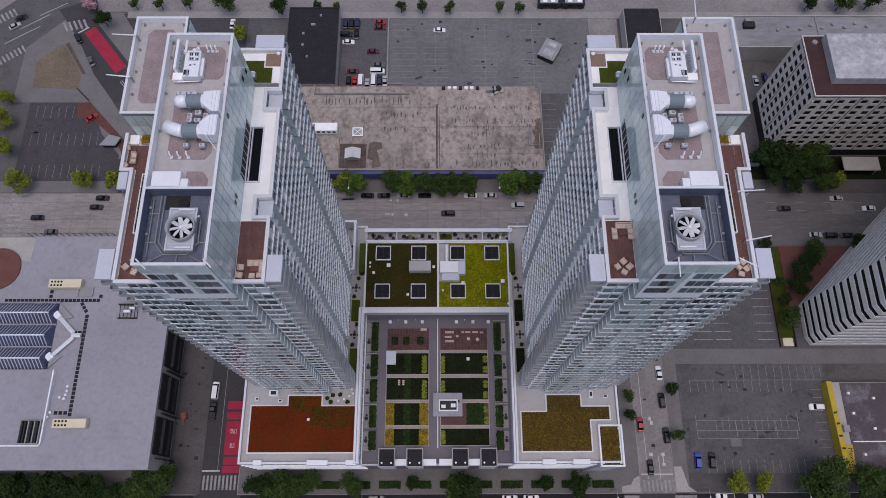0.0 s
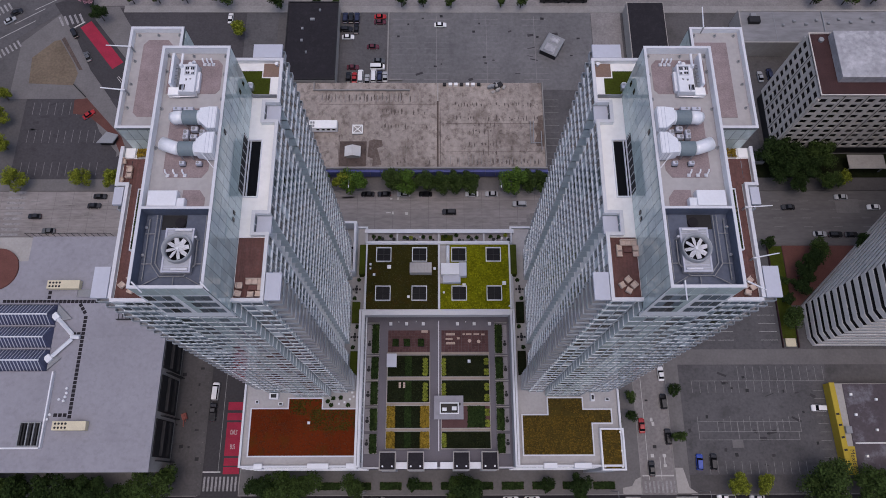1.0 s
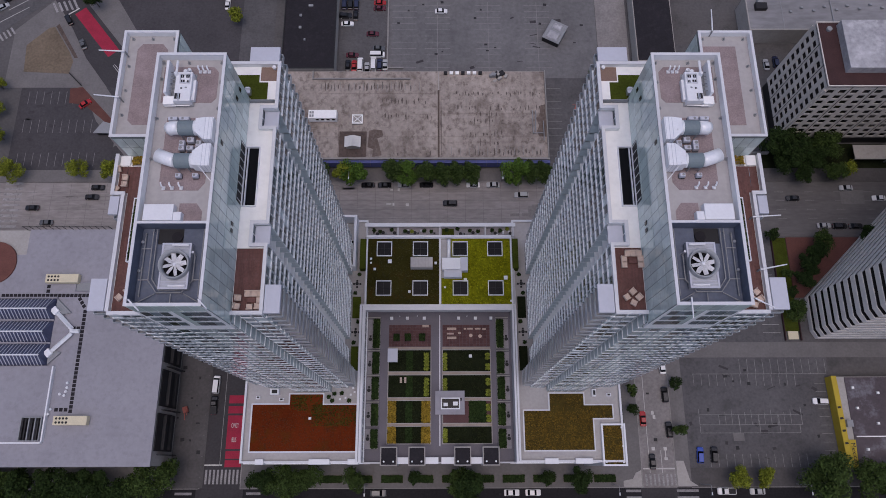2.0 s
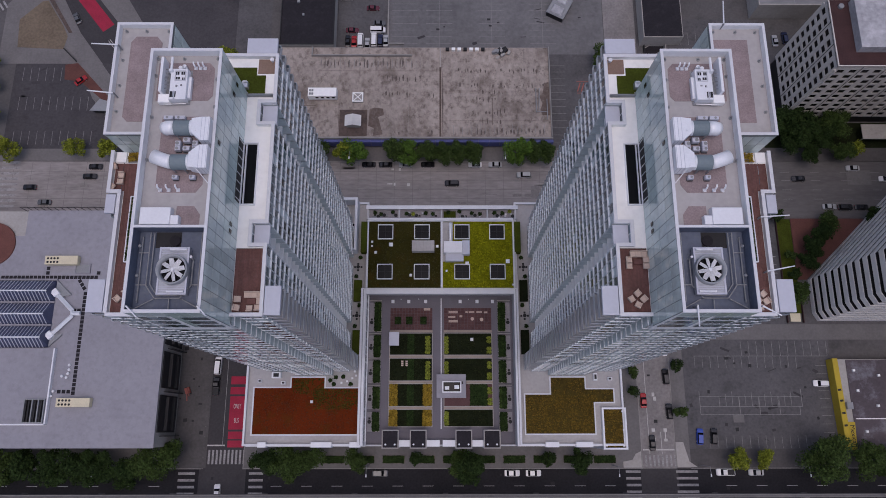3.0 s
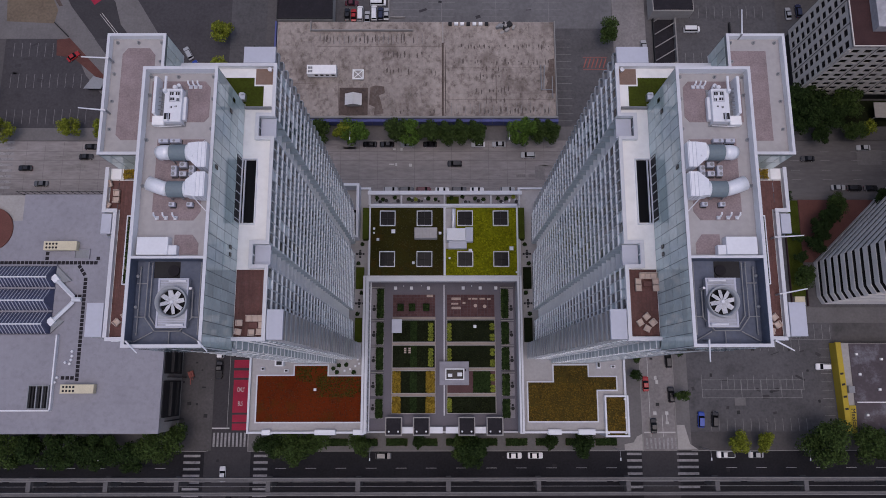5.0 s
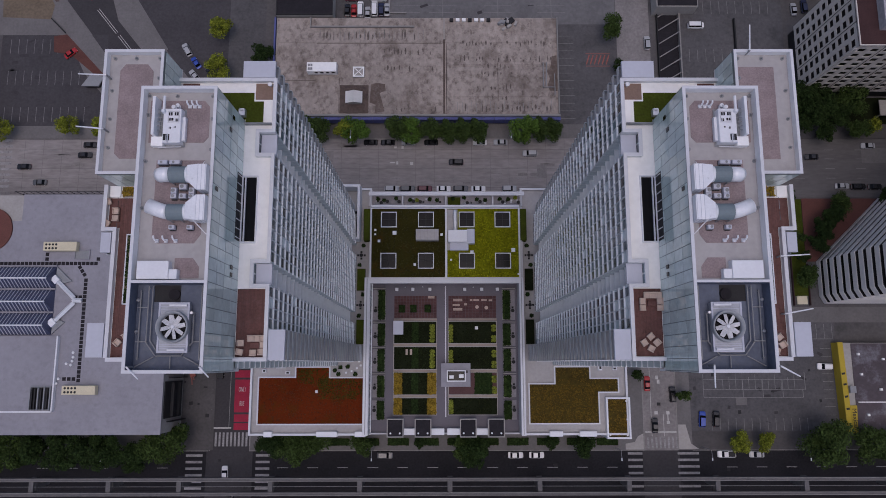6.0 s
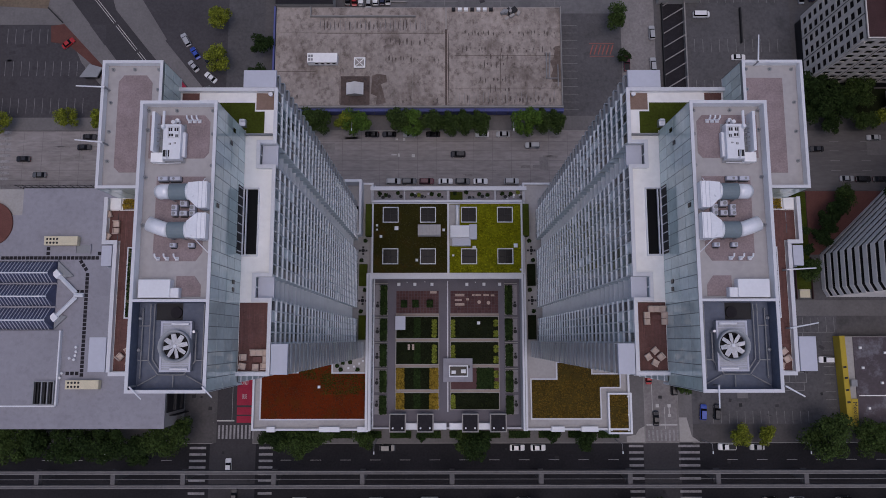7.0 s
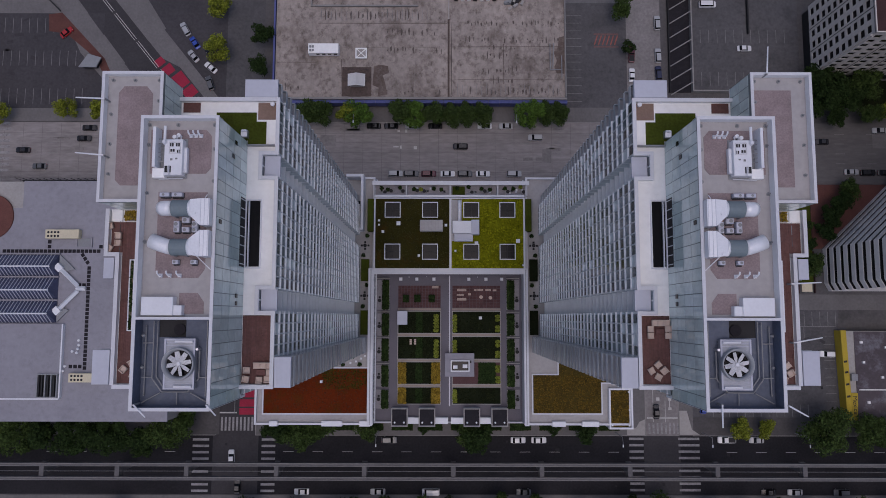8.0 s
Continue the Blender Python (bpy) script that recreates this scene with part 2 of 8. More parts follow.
# ---- helpers for building ----
def box(bm, x0, x1, y0, y1, z0, z1, rot=0.0, bevel=0.0):
    """A box between the given limits, turned rot degrees about its own middle."""
    x0, x1, y0, y1, z0, z1 = min(x0, x1), max(x0, x1), min(y0, y1), max(y0, y1), min(z0, z1), max(z0, z1)
    cx, cy, c, s = (x0 + x1) / 2, (y0 + y1) / 2, math.cos(radians(rot)), math.sin(radians(rot))
    e = min(bevel, (x1 - x0) * 0.45, (y1 - y0) * 0.45, (z1 - z0) * 0.9)
    rings = [(0, z0), (0, z1)] if e <= 0 else [(0, z0), (0, z1 - e), (e, z1)]
    vs = []
    for inset, z in rings:
        for px, py in ((x0 + inset, y0 + inset), (x1 - inset, y0 + inset), (x1 - inset, y1 - inset), (x0 + inset, y1 - inset)):
            dx, dy = px - cx, py - cy
            vs.append(bm.verts.new((cx + dx * c - dy * s, cy + dx * s + dy * c, z)))
    bm.faces.new(vs[3::-1])
    for k in range(len(rings) - 1):
        for i in range(4):
            j = (i + 1) % 4
            bm.faces.new((vs[4 * k + i], vs[4 * k + j], vs[4 * k + 4 + j], vs[4 * k + 4 + i]))
    bm.faces.new(vs[-4:])
    return bm


def prism(bm, pts, z0, z1):
    """An upright prism over a plan outline."""
    area = sum(a[0] * b[1] - b[0] * a[1] for a, b in zip(pts, pts[1:] + pts[:1]))
    if area < 0:
        pts = pts[::-1]
    lo = [bm.verts.new((x, y, z0)) for x, y in pts]
    hi = [bm.verts.new((x, y, z1)) for x, y in pts]
    bm.faces.new(lo[::-1]), bm.faces.new(hi)
    for i in range(len(pts)):
        j = (i + 1) % len(pts)
        bm.faces.new((lo[i], lo[j], hi[j], hi[i]))
    return bm


def tube(bm, p, q, r, sides=8, r2=None):
    """A straight round bar from p to q, closed at both ends."""
    p, q = Vector(p), Vector(q)
    turn = (q - p).to_track_quat("Z", "Y").to_matrix()
    rr = r if r2 is None else r2
    a, b = [], []
    for i in range(sides):
        w = 2 * math.pi * i / sides
        d = turn @ Vector((math.cos(w), math.sin(w), 0))
        a.append(bm.verts.new(p + d * r)), b.append(bm.verts.new(q + d * rr))
    bm.faces.new(a[::-1]), bm.faces.new(b)
    for i in range(sides):
        j = (i + 1) % sides
        bm.faces.new((a[i], a[j], b[j], b[i]))
    return bm


def ring(bm, x0, x1, y0, y1, z0, z1, w):
    """Four butted bars round a rectangle, w wide inwards."""
    box(bm, x0, x1, y0, y0 + w, z0, z1), box(bm, x0, x1, y1 - w, y1, z0, z1)
    box(bm, x0, x0 + w, y0 + w, y1 - w, z0, z1), box(bm, x1 - w, x1, y0 + w, y1 - w, z0, z1)
    return bm


def B(*a, **k):
    return box(bmesh.new(), *a, **k)


def thing(name, at=(0, 0, 0), label="", category="", group="", kind=""):
    ob = new(name)
    ob.empty_display_size = 0.5
    ob.location = at
    return tagged(ob, label, category, group, kind)


def base_of(ob):
    while ob.parent:
        ob = ob.parent
    return ob.location


def part(name, bm, material, parent, label="", smooth=False):
    """One mesh object under a thing or a part; the bmesh is in world metres."""
    me = bpy.data.meshes.new(name)
    bm.transform(Matrix.Translation(-base_of(parent)))
    bm.to_mesh(me)
    bm.free()
    me.materials.append(material)
    if smooth:
        me.shade_smooth()
    ob = new(name, me)
    ob.parent = parent
    return tagged(ob, label)


def solid(name, bm, material, label="", category="", group="", kind="structure"):
    """One mesh that is a thing or a piece of the setting by itself."""
    me = bpy.data.meshes.new(name)
    bm.to_mesh(me)
    bm.free()
    me.materials.append(material)
    return tagged(new(name, me), label, category, group, kind)


def pieces(name, me, places, parent, material=None):
    """Alike pieces on one shared mesh; places are matrices in world metres."""
    back = Matrix.Translation(-base_of(parent))
    for m in places:
        ob = new(name, me)
        ob.parent = parent
        ob.matrix_basis = back @ m


def mesh_of(name, bm, material):
    me = bpy.data.meshes.new(name)
    bm.to_mesh(me)
    bm.free()
    me.materials.append(material)
    return me


# ---- ground, streets, pavements ----
solid("ground", B(-2500, 2500, -2500, 2500, -1.0, -0.06), M_ground, "dull grey city ground reaching to the horizon", "ground")


def slab_of(name, x0, x1, y0, y1, top, material, label, category="road", kind="structure"):
    return solid(name, B(x0, x1, y0, y1, -0.3, top), material, label, category, kind=kind)


road_s = slab_of("road_south", -400, 400, -8, 9.4, 0.0, M_asph_dark, "dark asphalt avenue under the monorail track")
road_n = slab_of("road_north", -400, 62, 87.6, 107.0, 0.0, M_roadconc, "worn pale concrete avenue with lane marks")
slab_of("road_north_east", 62, 400, 87.6, 107.0, -0.002, M_avenue, "dark grey avenue beyond the side street")
slab_of("road_junction", -72.5, -58.6, -7.9, 9.38, 0.004, M_asph, "paler asphalt of the street junction")
slab_of("road_junction_east", 58.9, 70.0, -7.9, 9.38, 0.004, M_asph, "paler asphalt of the street junction")
road_w = slab_of("road_west", -71.5, -59.6, 9.4, 87.6, -0.004, M_asph, "grey asphalt side street with a red lane")
road_e = slab_of("road_east", 59.6, 69.6, 9.4, 87.6, -0.004, M_streetconc, "pale concrete side street between tower and car park")
road_ne = slab_of("road_northeast", 56.5, 67.5, 107.0, 182, -0.004, M_streetconc, "pale concrete side street beside the car deck")
road_nw = slab_of("road_northwest", -72, -60, 107.0, 182, -0.004, M_lot, "grey asphalt side street with parked cars")
road_top = slab_of("road_far", -400, 400, 183, 200, 0.0, M_streetconc, "pale concrete cross street beyond the car parks")

W = 0.15
pav = [
    ("pavement_block", -59.4, 59.4, 9.6, 87.4, M_walk, "pale concrete pavement round the tower block"),
    ("pavement_west", -84, -71.7, 9.6, 87.4, M_walkdark, "broad worn concrete pavement beside the grey hall"),
    ("pavement_hall", -200, -84, 9.6, 87.4, M_walk, "concrete pavement under the grey hall"),
    ("pavement_east", 69.8, 74.0, 9.6, 87.4, M_walk, "concrete pavement along the car park"),
    ("pavement_lot_south", 74.0, 200, 9.6, 15.0, M_walkdark, "concrete pavement between car park and avenue"),
    ("pavement_south", -400, 400, -13, -8.2, M_walk, "concrete pavement on the far side of the avenue"),
    ("pavement_garage", -59.8, 36.5, 107.2, 114, M_walk, "concrete pavement in front of the blue garage wall"),
    ("pavement_ne", 36.5, 56.3, 107.2, 112, M_walk, "concrete pavement by the small car park"),
    ("pavement_ne_corner", 67.7, 200, 107.2, 112, M_walkdark, "concrete pavement before the hotel"),
    ("pavement_alley", 74.0, 200, 47.8, 52.6, M_walk, "pale concrete alley between two car parks"),
    ("pavement_far", -118, 200, 180.0, 183.0, M_kerb, "concrete pavement on the far street"),
    ("pavement_nw_lot", -160, -110, 107.2, 111.5, M_walk, "concrete pavement by the sunken car park"),
]
for name, x0, x1, y0, y1, m, lab in pav:
    top = W if "alley" not in name else 0.06
    o = slab_of(name, x0, x1, y0, y1, top, m, lab, "pavement")

slab_of("parking_lot_east", 74.0, 120, 15.0, 47.8, 0.03, M_lot, "grey asphalt car park with faded bay lines", "car park")
slab_of("parking_lot_upper", 74.0, 108, 52.6, 86.5, 0.03, M_lot, "dark asphalt car park behind the alley", "car park")
slab_of("parking_lot_north", -19, 56.3, 146.8, 180.0, 0.03, M_lotpale, "wide grey asphalt car park with bay lines", "car park")
slab_of("parking_lot_small", -36.6, -19, 146.8, 181.0, 0.035, M_lot, "small dark car park full of parked cars", "car park")
slab_of("parking_lot_side", 36.5, 56.3, 112, 146.8, 0.03, M_lot, "dark asphalt car park with red hatching", "car park")
slab_of("forecourt_hotel", 108, 200, 112.0, 121.0, 0.2, M_lawn, "dark planted forecourt under the trees", "planting bed")
slab_of("parking_lot_west", -147, -112, 111.5, 143, 0.03, M_lotdark, "dark sunken car park with faded lines", "car park")

# ---- twin towers ----
CX = -0.72           # axis between the towers
FLOOR0, FLOOR_H, FLOORS = 26.4, 3.0, 32
DECK, LIP = 121.5, 122.4
ROOF, RIM = 132.6, 134.0
WELL = 131.8


def joined(name, verts, faces, places, material, parent):
    """Many alike small pieces in one mesh, from a base shape and its poses in world metres."""
    base = np.array(verts, float)
    off = base_of(parent)
    allv, allf = [], []
    for i, m in enumerate(places):
        a = np.array(m)
        allv.append(base @ a[:3, :3].T + a[:3, 3] - np.array(off))
        allf += [tuple(j + i * len(base) for j in f) for f in faces]
    me = bpy.data.meshes.new(name)
    me.from_pydata(np.concatenate(allv).tolist(), [], allf)
    me.materials.append(material)
    ob = new(name, me)
    ob.parent = parent
    return tagged(ob, kind="stuff")


def unit_box(w, d, h):
    v = [(x, y, z) for z in (0, h) for x, y in ((-w / 2, -d), (w / 2, -d), (w / 2, 0), (-w / 2, 0))]
    f = [(0, 1, 5, 4), (1, 2, 6, 5), (3, 0, 4, 7), (4, 5, 6, 7), (3, 2, 1, 0), (2, 3, 7, 6)]
    return v, f


PANE = unit_box(1.30, 0.05, 2.0)
PANEL = unit_box(1.40, 0.05, 2.94)


def shape_mesh(name, vf, material):
    me = bpy.data.meshes.new(name)
    me.from_pydata(vf[0], [], vf[1])
    me.materials.append(material)
    return me


pane_mesh = shape_mesh("pane", PANE, M_paneobj)
panel_mesh = shape_mesh("panel", PANEL, M_penthouse)
MULL = unit_box(0.10, 0.16, 1.0)


def wall_run(p, q, pitch):
    """Middles of bays along a wall from p to q in plan, with the turn that faces outwards (to the right of the way)."""
    dx, dy = q[0] - p[0], q[1] - p[1]
    ln = math.hypot(dx, dy)
    n = max(1, int(round(ln / pitch)))
    turn = math.degrees(math.atan2(dy, dx))
    return [(p[0] + dx * (i + 0.5) / n, p[1] + dy * (i + 0.5) / n, turn) for i in range(n)], ln / n


def tower(s):
    X = lambda u: CX + s * u
    t = thing("tower", (X(35), 56, 25.6), "tall pale residential tower of slab bands and blue-grey glass", "tower", "twin towers")
    # outline at a floor, notched for the recessed balconies
    def plan(o, f, notch, groove):
        pts = [(24.6 - o, 36 - f), (24.6 - o, 46.2), (notch, 46.2), (notch, 49.3), (24.6 - o, 49.3), (24.6 - o, 64.7), (notch, 64.7),
               (notch, 67.9), (24.6 - o, 67.9), (24.6 - o, 75.7 + o), (46.2 + o, 75.7 + o), (46.2 + o, 36 - f),
               (38.5 + f, 36 - f), (38.5 + f, 35 - f), (29.1 - f, 35 - f), (29.1 - f, groove), (28.2, groove), (28.2, 36 - f)]
        return [(X(u), y) for u, y in pts]
    part("body", prism(bmesh.new(), plan(0, 0, 26.8, 38.4), 25.5, DECK - 0.3), M_spand, t)
    part("glass_bay", prism(bmesh.new(), [(X(u), y) for u, y in ((29.14, 35.4), (29.14, 34.96), (38.46, 34.96), (38.46, 35.4))], 25.6, DECK - 0.4), M_bayglass, t, "green tinted glass bay")
    slab = mesh_of("floor_slab", prism(bmesh.new(), [(x - t.location.x, y - t.location.y) for x, y in plan(0.22, 0.09, 25.5, 36.9)], 0, 0.26), M_slab)
    for k in range(1, FLOORS):
        o = new("floor_slab", slab)
        o.parent = t
        o.location = (0, 0, FLOOR0 + k * FLOOR_H - t.location.z)
    # crossed struts in the groove beside the bay
    for k in range(FLOORS - 1):
        z = FLOOR0 + k * FLOOR_H + 0.3
        part("strut", tube(bmesh.new(), (X(28.25), 36.4, z), (X(29.05), 36.4, z + 2.7), 0.07, 4), M_grey, t)
    # windows
    rng = random.Random(5 + s)
    runs = [((24.6, 46.0), (24.6, 40.2)), ((26.8, 49.2), (26.8, 46.3)), ((24.6, 64.6), (24.6, 49.4)), ((26.8, 67.8), (26.8, 64.8)), ((24.6, 75.5), (24.6, 68.0)),
            ((24.8, 36), (28.1, 36)), ((29.3, 35.0), (32.8, 35.0)), ((33.3, 35.0), (34.6, 35.0)), ((35.0, 35.0), (38.4, 35.0)), ((38.7, 36), (46.0, 36)),
            ((46.2, 36.2), (46.2, 75.5)), ((46.0, 75.7), (24.8, 75.7))]
    near, far, mull = [], [], []
    for j, (p, q) in enumerate(runs):
        a, b = (X(p[0]), p[1]), (X(q[0]), q[1])
        # outwards is to the right of the way, for either hand of the plan
        if s < 0:
            a, b = b, a
        bays, w = wall_run(a, b, 1.55)
        for x, y, turn in bays:
            for k in range(FLOORS):
                if j == 7 or rng.random() < (0.3 if j in (6, 8) else 0.05):
                    continue
                z = FLOOR0 + k * FLOOR_H + 0.5
                hgt = 1.0 if j < 5 else 0.85
                m = pose(x, y, z, 0, 0, turn) @ Matrix.Diagonal((w / 1.55, 1, hgt, 1))
                (near if k >= FLOORS - 5 and j < 10 else far).append(m)
            mull.append(pose(x, y, FLOOR0, 0, 0, turn) @ Matrix.Translation((w / 2, 0, 0)) @ Matrix.Diagonal((1, 1, FLOORS * FLOOR_H - 1.0, 1)))
    pieces("pane", pane_mesh, near[:300], t)
    joined("lower_panes", *PANE, far + near[300:], M_pane, t)
    joined("mullions", *MULL, mull, M_mullion, t)
    # stacks of balconies with pale rails
    for u0, u1, y0, y1, z_top in ((22.15, 24.4, 36.0, 40.1, LIP), (24.8, 29.4, 75.9, 78.4, LIP), (46.5, 48.8, 36.4, 41.0, LIP), (46.5, 47.9, 50.6, 53.4, LIP)):
        bm = box(bmesh.new(), X(u0), X(u1), y0, y1, 0, 0.24)
        xo = X(u0) if u0 < 24 else X(u1)
        bm.transform(Matrix.Translation((-t.location.x, -t.location.y, 0)))
        bal = mesh_of("balcony", bm, M_balcony)
        bm = bmesh.new()
        ring(bm, min(X(u0), X(u1)), max(X(u0), X(u1)), y0, y1, 0.24, 1.05, 0.05)
        bm.transform(Matrix.Translation((-t.location.x, -t.location.y, 0)))
        rail = mesh_of("railing", bm, M_railglass)
        for k in range(1, FLOORS):
            z = FLOOR0 + k * FLOOR_H - t.location.z
            for nm, me in (("balcony", bal), ("railing", rail)):
                o = new(nm, me)
                o.parent = t
                o.location = (0, 0, z)
        part("stack_roof", box(bmesh.new(), X(u0) , X(u1), y0, y1, z_top - 0.5, z_top, bevel=0.04), M_lav, t, "flat pale balcony roof plate")
    # terrace level: floor, parapet with coping, recess roofs
    outline = [(24.6, 36), (24.6, 46.2), (26.9, 46.2), (26.9, 49.3), (24.6, 49.3), (24.6, 64.7), (26.9, 64.7), (26.9, 67.9), (24.6, 67.9), (24.6, 75.7), (38.5, 75.7), (38.5, 77.5),
               (46.5, 77.5), (46.5, 60.2), (47.9, 60.2), (47.9, 53.7), (46.2, 53.7), (46.2, 36), (38.5, 36), (38.5, 35), (29.1, 35), (29.1, 36)]
    part("terrace_floor", prism(bmesh.new(), [(X(u), y) for u, y in outline], DECK - 0.3, DECK), M_white, t, "white roof membrane")
    def run(b, u0, y0, u1, y1, z0, z1, w=0.24):
        box(b, X(min(u0, u1) - w), X(max(u0, u1) + w), min(y0, y1) - w, max(y0, y1) + w, z0, z1)
    edges = [(24.75, 36.1, 28.9, 36.1), (24.75, 36.6, 24.75, 46.0), (25.25, 46.0, 27.0, 46.0), (27.0, 46.5, 27.0, 49.4), (25.25, 49.4, 26.5, 49.4), (24.75, 49.4, 24.75, 64.5),
             (25.25, 64.5, 27.0, 64.5), (27.0, 65.0, 27.0, 68.0), (25.25, 68.0, 26.5, 68.0), (24.75, 68.0, 24.75, 75.6), (25.25, 75.6, 38.2, 75.6),
             (38.8, 36.1, 45.8, 36.1), (46.1, 36.6, 46.1, 53.4), (46.1, 53.9, 47.2, 53.9), (47.7, 53.9, 47.7, 59.9)]
    for e in edges:
        b1, b2 = bmesh.new(), bmesh.new()
        run(b1, *e, DECK, LIP - 0.08, 0.2), run(b2, *e, LIP - 0.08, LIP, 0.26)
        part("parapet", b1, M_slab, t), part("coping", b2, M_coping, t)
    for y0, y1 in ((46.3, 49.2), (64.8, 67.8)):
        part("recess_roof", box(bmesh.new(), X(24.5), X(26.7), y0, y1, 120.9, 121.2), M_lav, t, "pale blue-grey balcony roof")
    # penthouse block, open well at its south end
    m = part("penthouse", box(bmesh.new(), X(29.15), X(38.45), 45.3, 69.75, DECK - 0.2, ROOF), M_roofgrey, t, "grey membrane roof block with mauve ballast beds")
    x0, x1 = sorted((X(29.1), X(38.5)))
    def up(*a):
        part("upstand", B(*a), M_slab, t)
    up(x0, x1, 34.5, 34.8, DECK - 2.5, RIM - 0.1), up(x0, x0 + 0.3, 34.8, 45.3, DECK - 0.5, RIM - 0.1), up(x1 - 0.3, x1, 34.8, 45.3, DECK - 0.5, RIM - 0.1)
    up(x0 + 0.3, x1 - 0.3, 45.13, 45.4, 130, RIM - 0.1)
    up(x0, x0 + 0.3, 45.45, 69.8, ROOF - 0.3, RIM - 0.1), up(x1 - 0.3, x1, 45.45, 69.8, ROOF - 0.3, RIM - 0.1), up(x0 + 0.3, x1 - 0.3, 69.5, 69.8, ROOF - 0.3, RIM - 0.1)
    part("well_floor", box(bmesh.new(), x0 + 0.3, x1 - 0.3, 34.8, 45.13, 129.0, WELL), M_bluefloor, t, "blue-grey coated floor of the cooling well")
    bm = ring(bmesh.new(), x0 + 0.303, x1 - 0.303, 34.803, 45.127, WELL, RIM - 0.14, 0.03)
    part("well_lining", bm, M_bluefloor, t, "blue-grey coated lining of the cooling well")
    # thin dark sheet painting in the shade below the well's north wall
    bm = box(bmesh.new(), X(32.9), X(36.1), 43.0, 45.05, WELL, WELL + 0.03)
    part("well_mat", bm, M_dark, t, "dark sheet standing in for shade at the well's north wall")
    bm = bmesh.new()
    ring(bm, x0 - 0.06, x1 + 0.06, 34.44, 69.86, RIM - 0.1, RIM, 0.4)
    part("coping", bm, M_coping, t)
    part("cross_coping", B(x0 + 0.34, x1 - 0.34, 45.1, 45.42, RIM - 0.1, RIM), M_coping, t)
    for pts in ([(30.9, 62.9), (30.3, 63.6), (30.3, 67.6), (31.0, 68.4), (37.8, 68.4), (37.8, 62.9)], [(31.4, 50.1), (30.6, 51.2), (30.6, 60.6), (36.6, 60.6), (36.6, 51.0), (35.9, 50.1)],
                [(30.6, 45.8), (30.6, 47.2), (31.4, 48.3), (33.6, 48.3), (33.6, 45.8)]):
        part("ballast_bed", prism(bmesh.new(), [(X(u), y) for u, y in pts], ROOF - 0.05, ROOF + 0.05), M_ballast, t, "mauve gravel ballast bed")
    # annex block
    a0, a1 = sorted((X(38.55), X(46.5)))
    part("annex", box(bmesh.new(), a0, a1, 60.2, 77.5, DECK - 0.2, 127.0), M_roofgrey, t, "lower grey roof block beside the penthouse")
    bm = bmesh.new()
    ring(bm, a0, a1, 60.2, 77.5, 127.0, 127.9, 0.35)
    part("annex_parapet", bm, M_slab, t)
    bm = bmesh.new()
    ring(bm, a0 - 0.05, a1 + 0.05, 60.15, 77.55, 127.9, 128.0, 0.4)
    part("coping", bm, M_coping, t)
    part("ballast_bed", prism(bmesh.new(), [(X(u), y) for u, y in (((40.2, 63.2), (40.2, 74.8), (41.0, 75.8), (44.0, 75.8), (44.7, 74.9), (44.7, 63.2), (44.0, 62.5), (41.0, 62.5)) if s < 0 else ((39.2, 62.4), (39.2, 75.4), (44.2, 75.4), (44.2, 62.4)))], 126.95, 127.06), M_ballast, t, "mauve gravel ballast bed")
    # glass panels of penthouse and annex
    part("panel_backing", box(bmesh.new(), X(29.07), X(29.11), 34.55, 69.75, DECK + 0.02, RIM - 0.12), M_joint, t)
    part("panel_backing", box(bmesh.new(), X(38.6), X(46.45), 60.17, 60.21, DECK + 0.02, 127.88), M_joint, t)
    part("panel_backing", box(bmesh.new(), X(38.5), X(38.56), 69.95, 77.45, DECK + 0.02, 127.88), M_joint, t)
    pl = []
    for p, q, rows in (((29.1, 69.7), (29.1, 34.6), 4), ((29.2, 34.5), (38.4, 34.5), 4), ((39.2, 60.2), (46.4, 60.2), 2), ((38.5, 77.4), (38.5, 70.0), 2)):
        a, b = (X(p[0]), p[1]), (X(q[0]), q[1])
        if s < 0:
            a, b = b, a
        bays, w = wall_run(a, b, 1.5)
        for x, y, turn in bays:
            for r in range(rows):
                if p[1] == 34.5 and r < 3 and not 33.0 < abs(x - CX) < 34.3:
                    continue
                pl.append(pose(x, y, DECK + 0.1 + r * (3.05 if rows == 4 else 2.9), 0, 0, turn) @ Matrix.Diagonal((w / 1.5, 1, 1.0 if rows == 4 else 0.94, 1)))
    pieces("panel", panel_mesh, pl, t)
    bays, w = wall_run((X(29.5), 34.46) if s > 0 else (X(32.9), 34.46), (X(32.9), 34.46) if s > 0 else (X(29.5), 34.46), 1.2)
    b2, w2 = wall_run((X(34.4), 34.46) if s > 0 else (X(38.1), 34.46), (X(38.1), 34.46) if s > 0 else (X(34.4), 34.46), 1.2)
    pieces("pane", pane_mesh, [pose(x, y, z, 0, 0, turn) @ Matrix.Diagonal((0.8, 1, 1, 1)) for z in (121.8, 125.0, 128.2) for x, y, turn in bays + b2], t)
    part("louvre_band", box(bmesh.new(), X(29.1) , X(29.0), 52.2, 61.6, DECK + 0.05, 124.0), M_dark, t, "dark louvre band at the foot of the wall")
    for k in range(8):
        part("louvre_post", box(bmesh.new(), X(28.95), X(28.998), 52.5 + k * 1.25, 52.62 + k * 1.25, DECK + 0.4, 124.0), M_mullion, t)
    sl = shape_mesh("small_window", unit_box(0.55, 0.06, 0.9), M_darkglass)
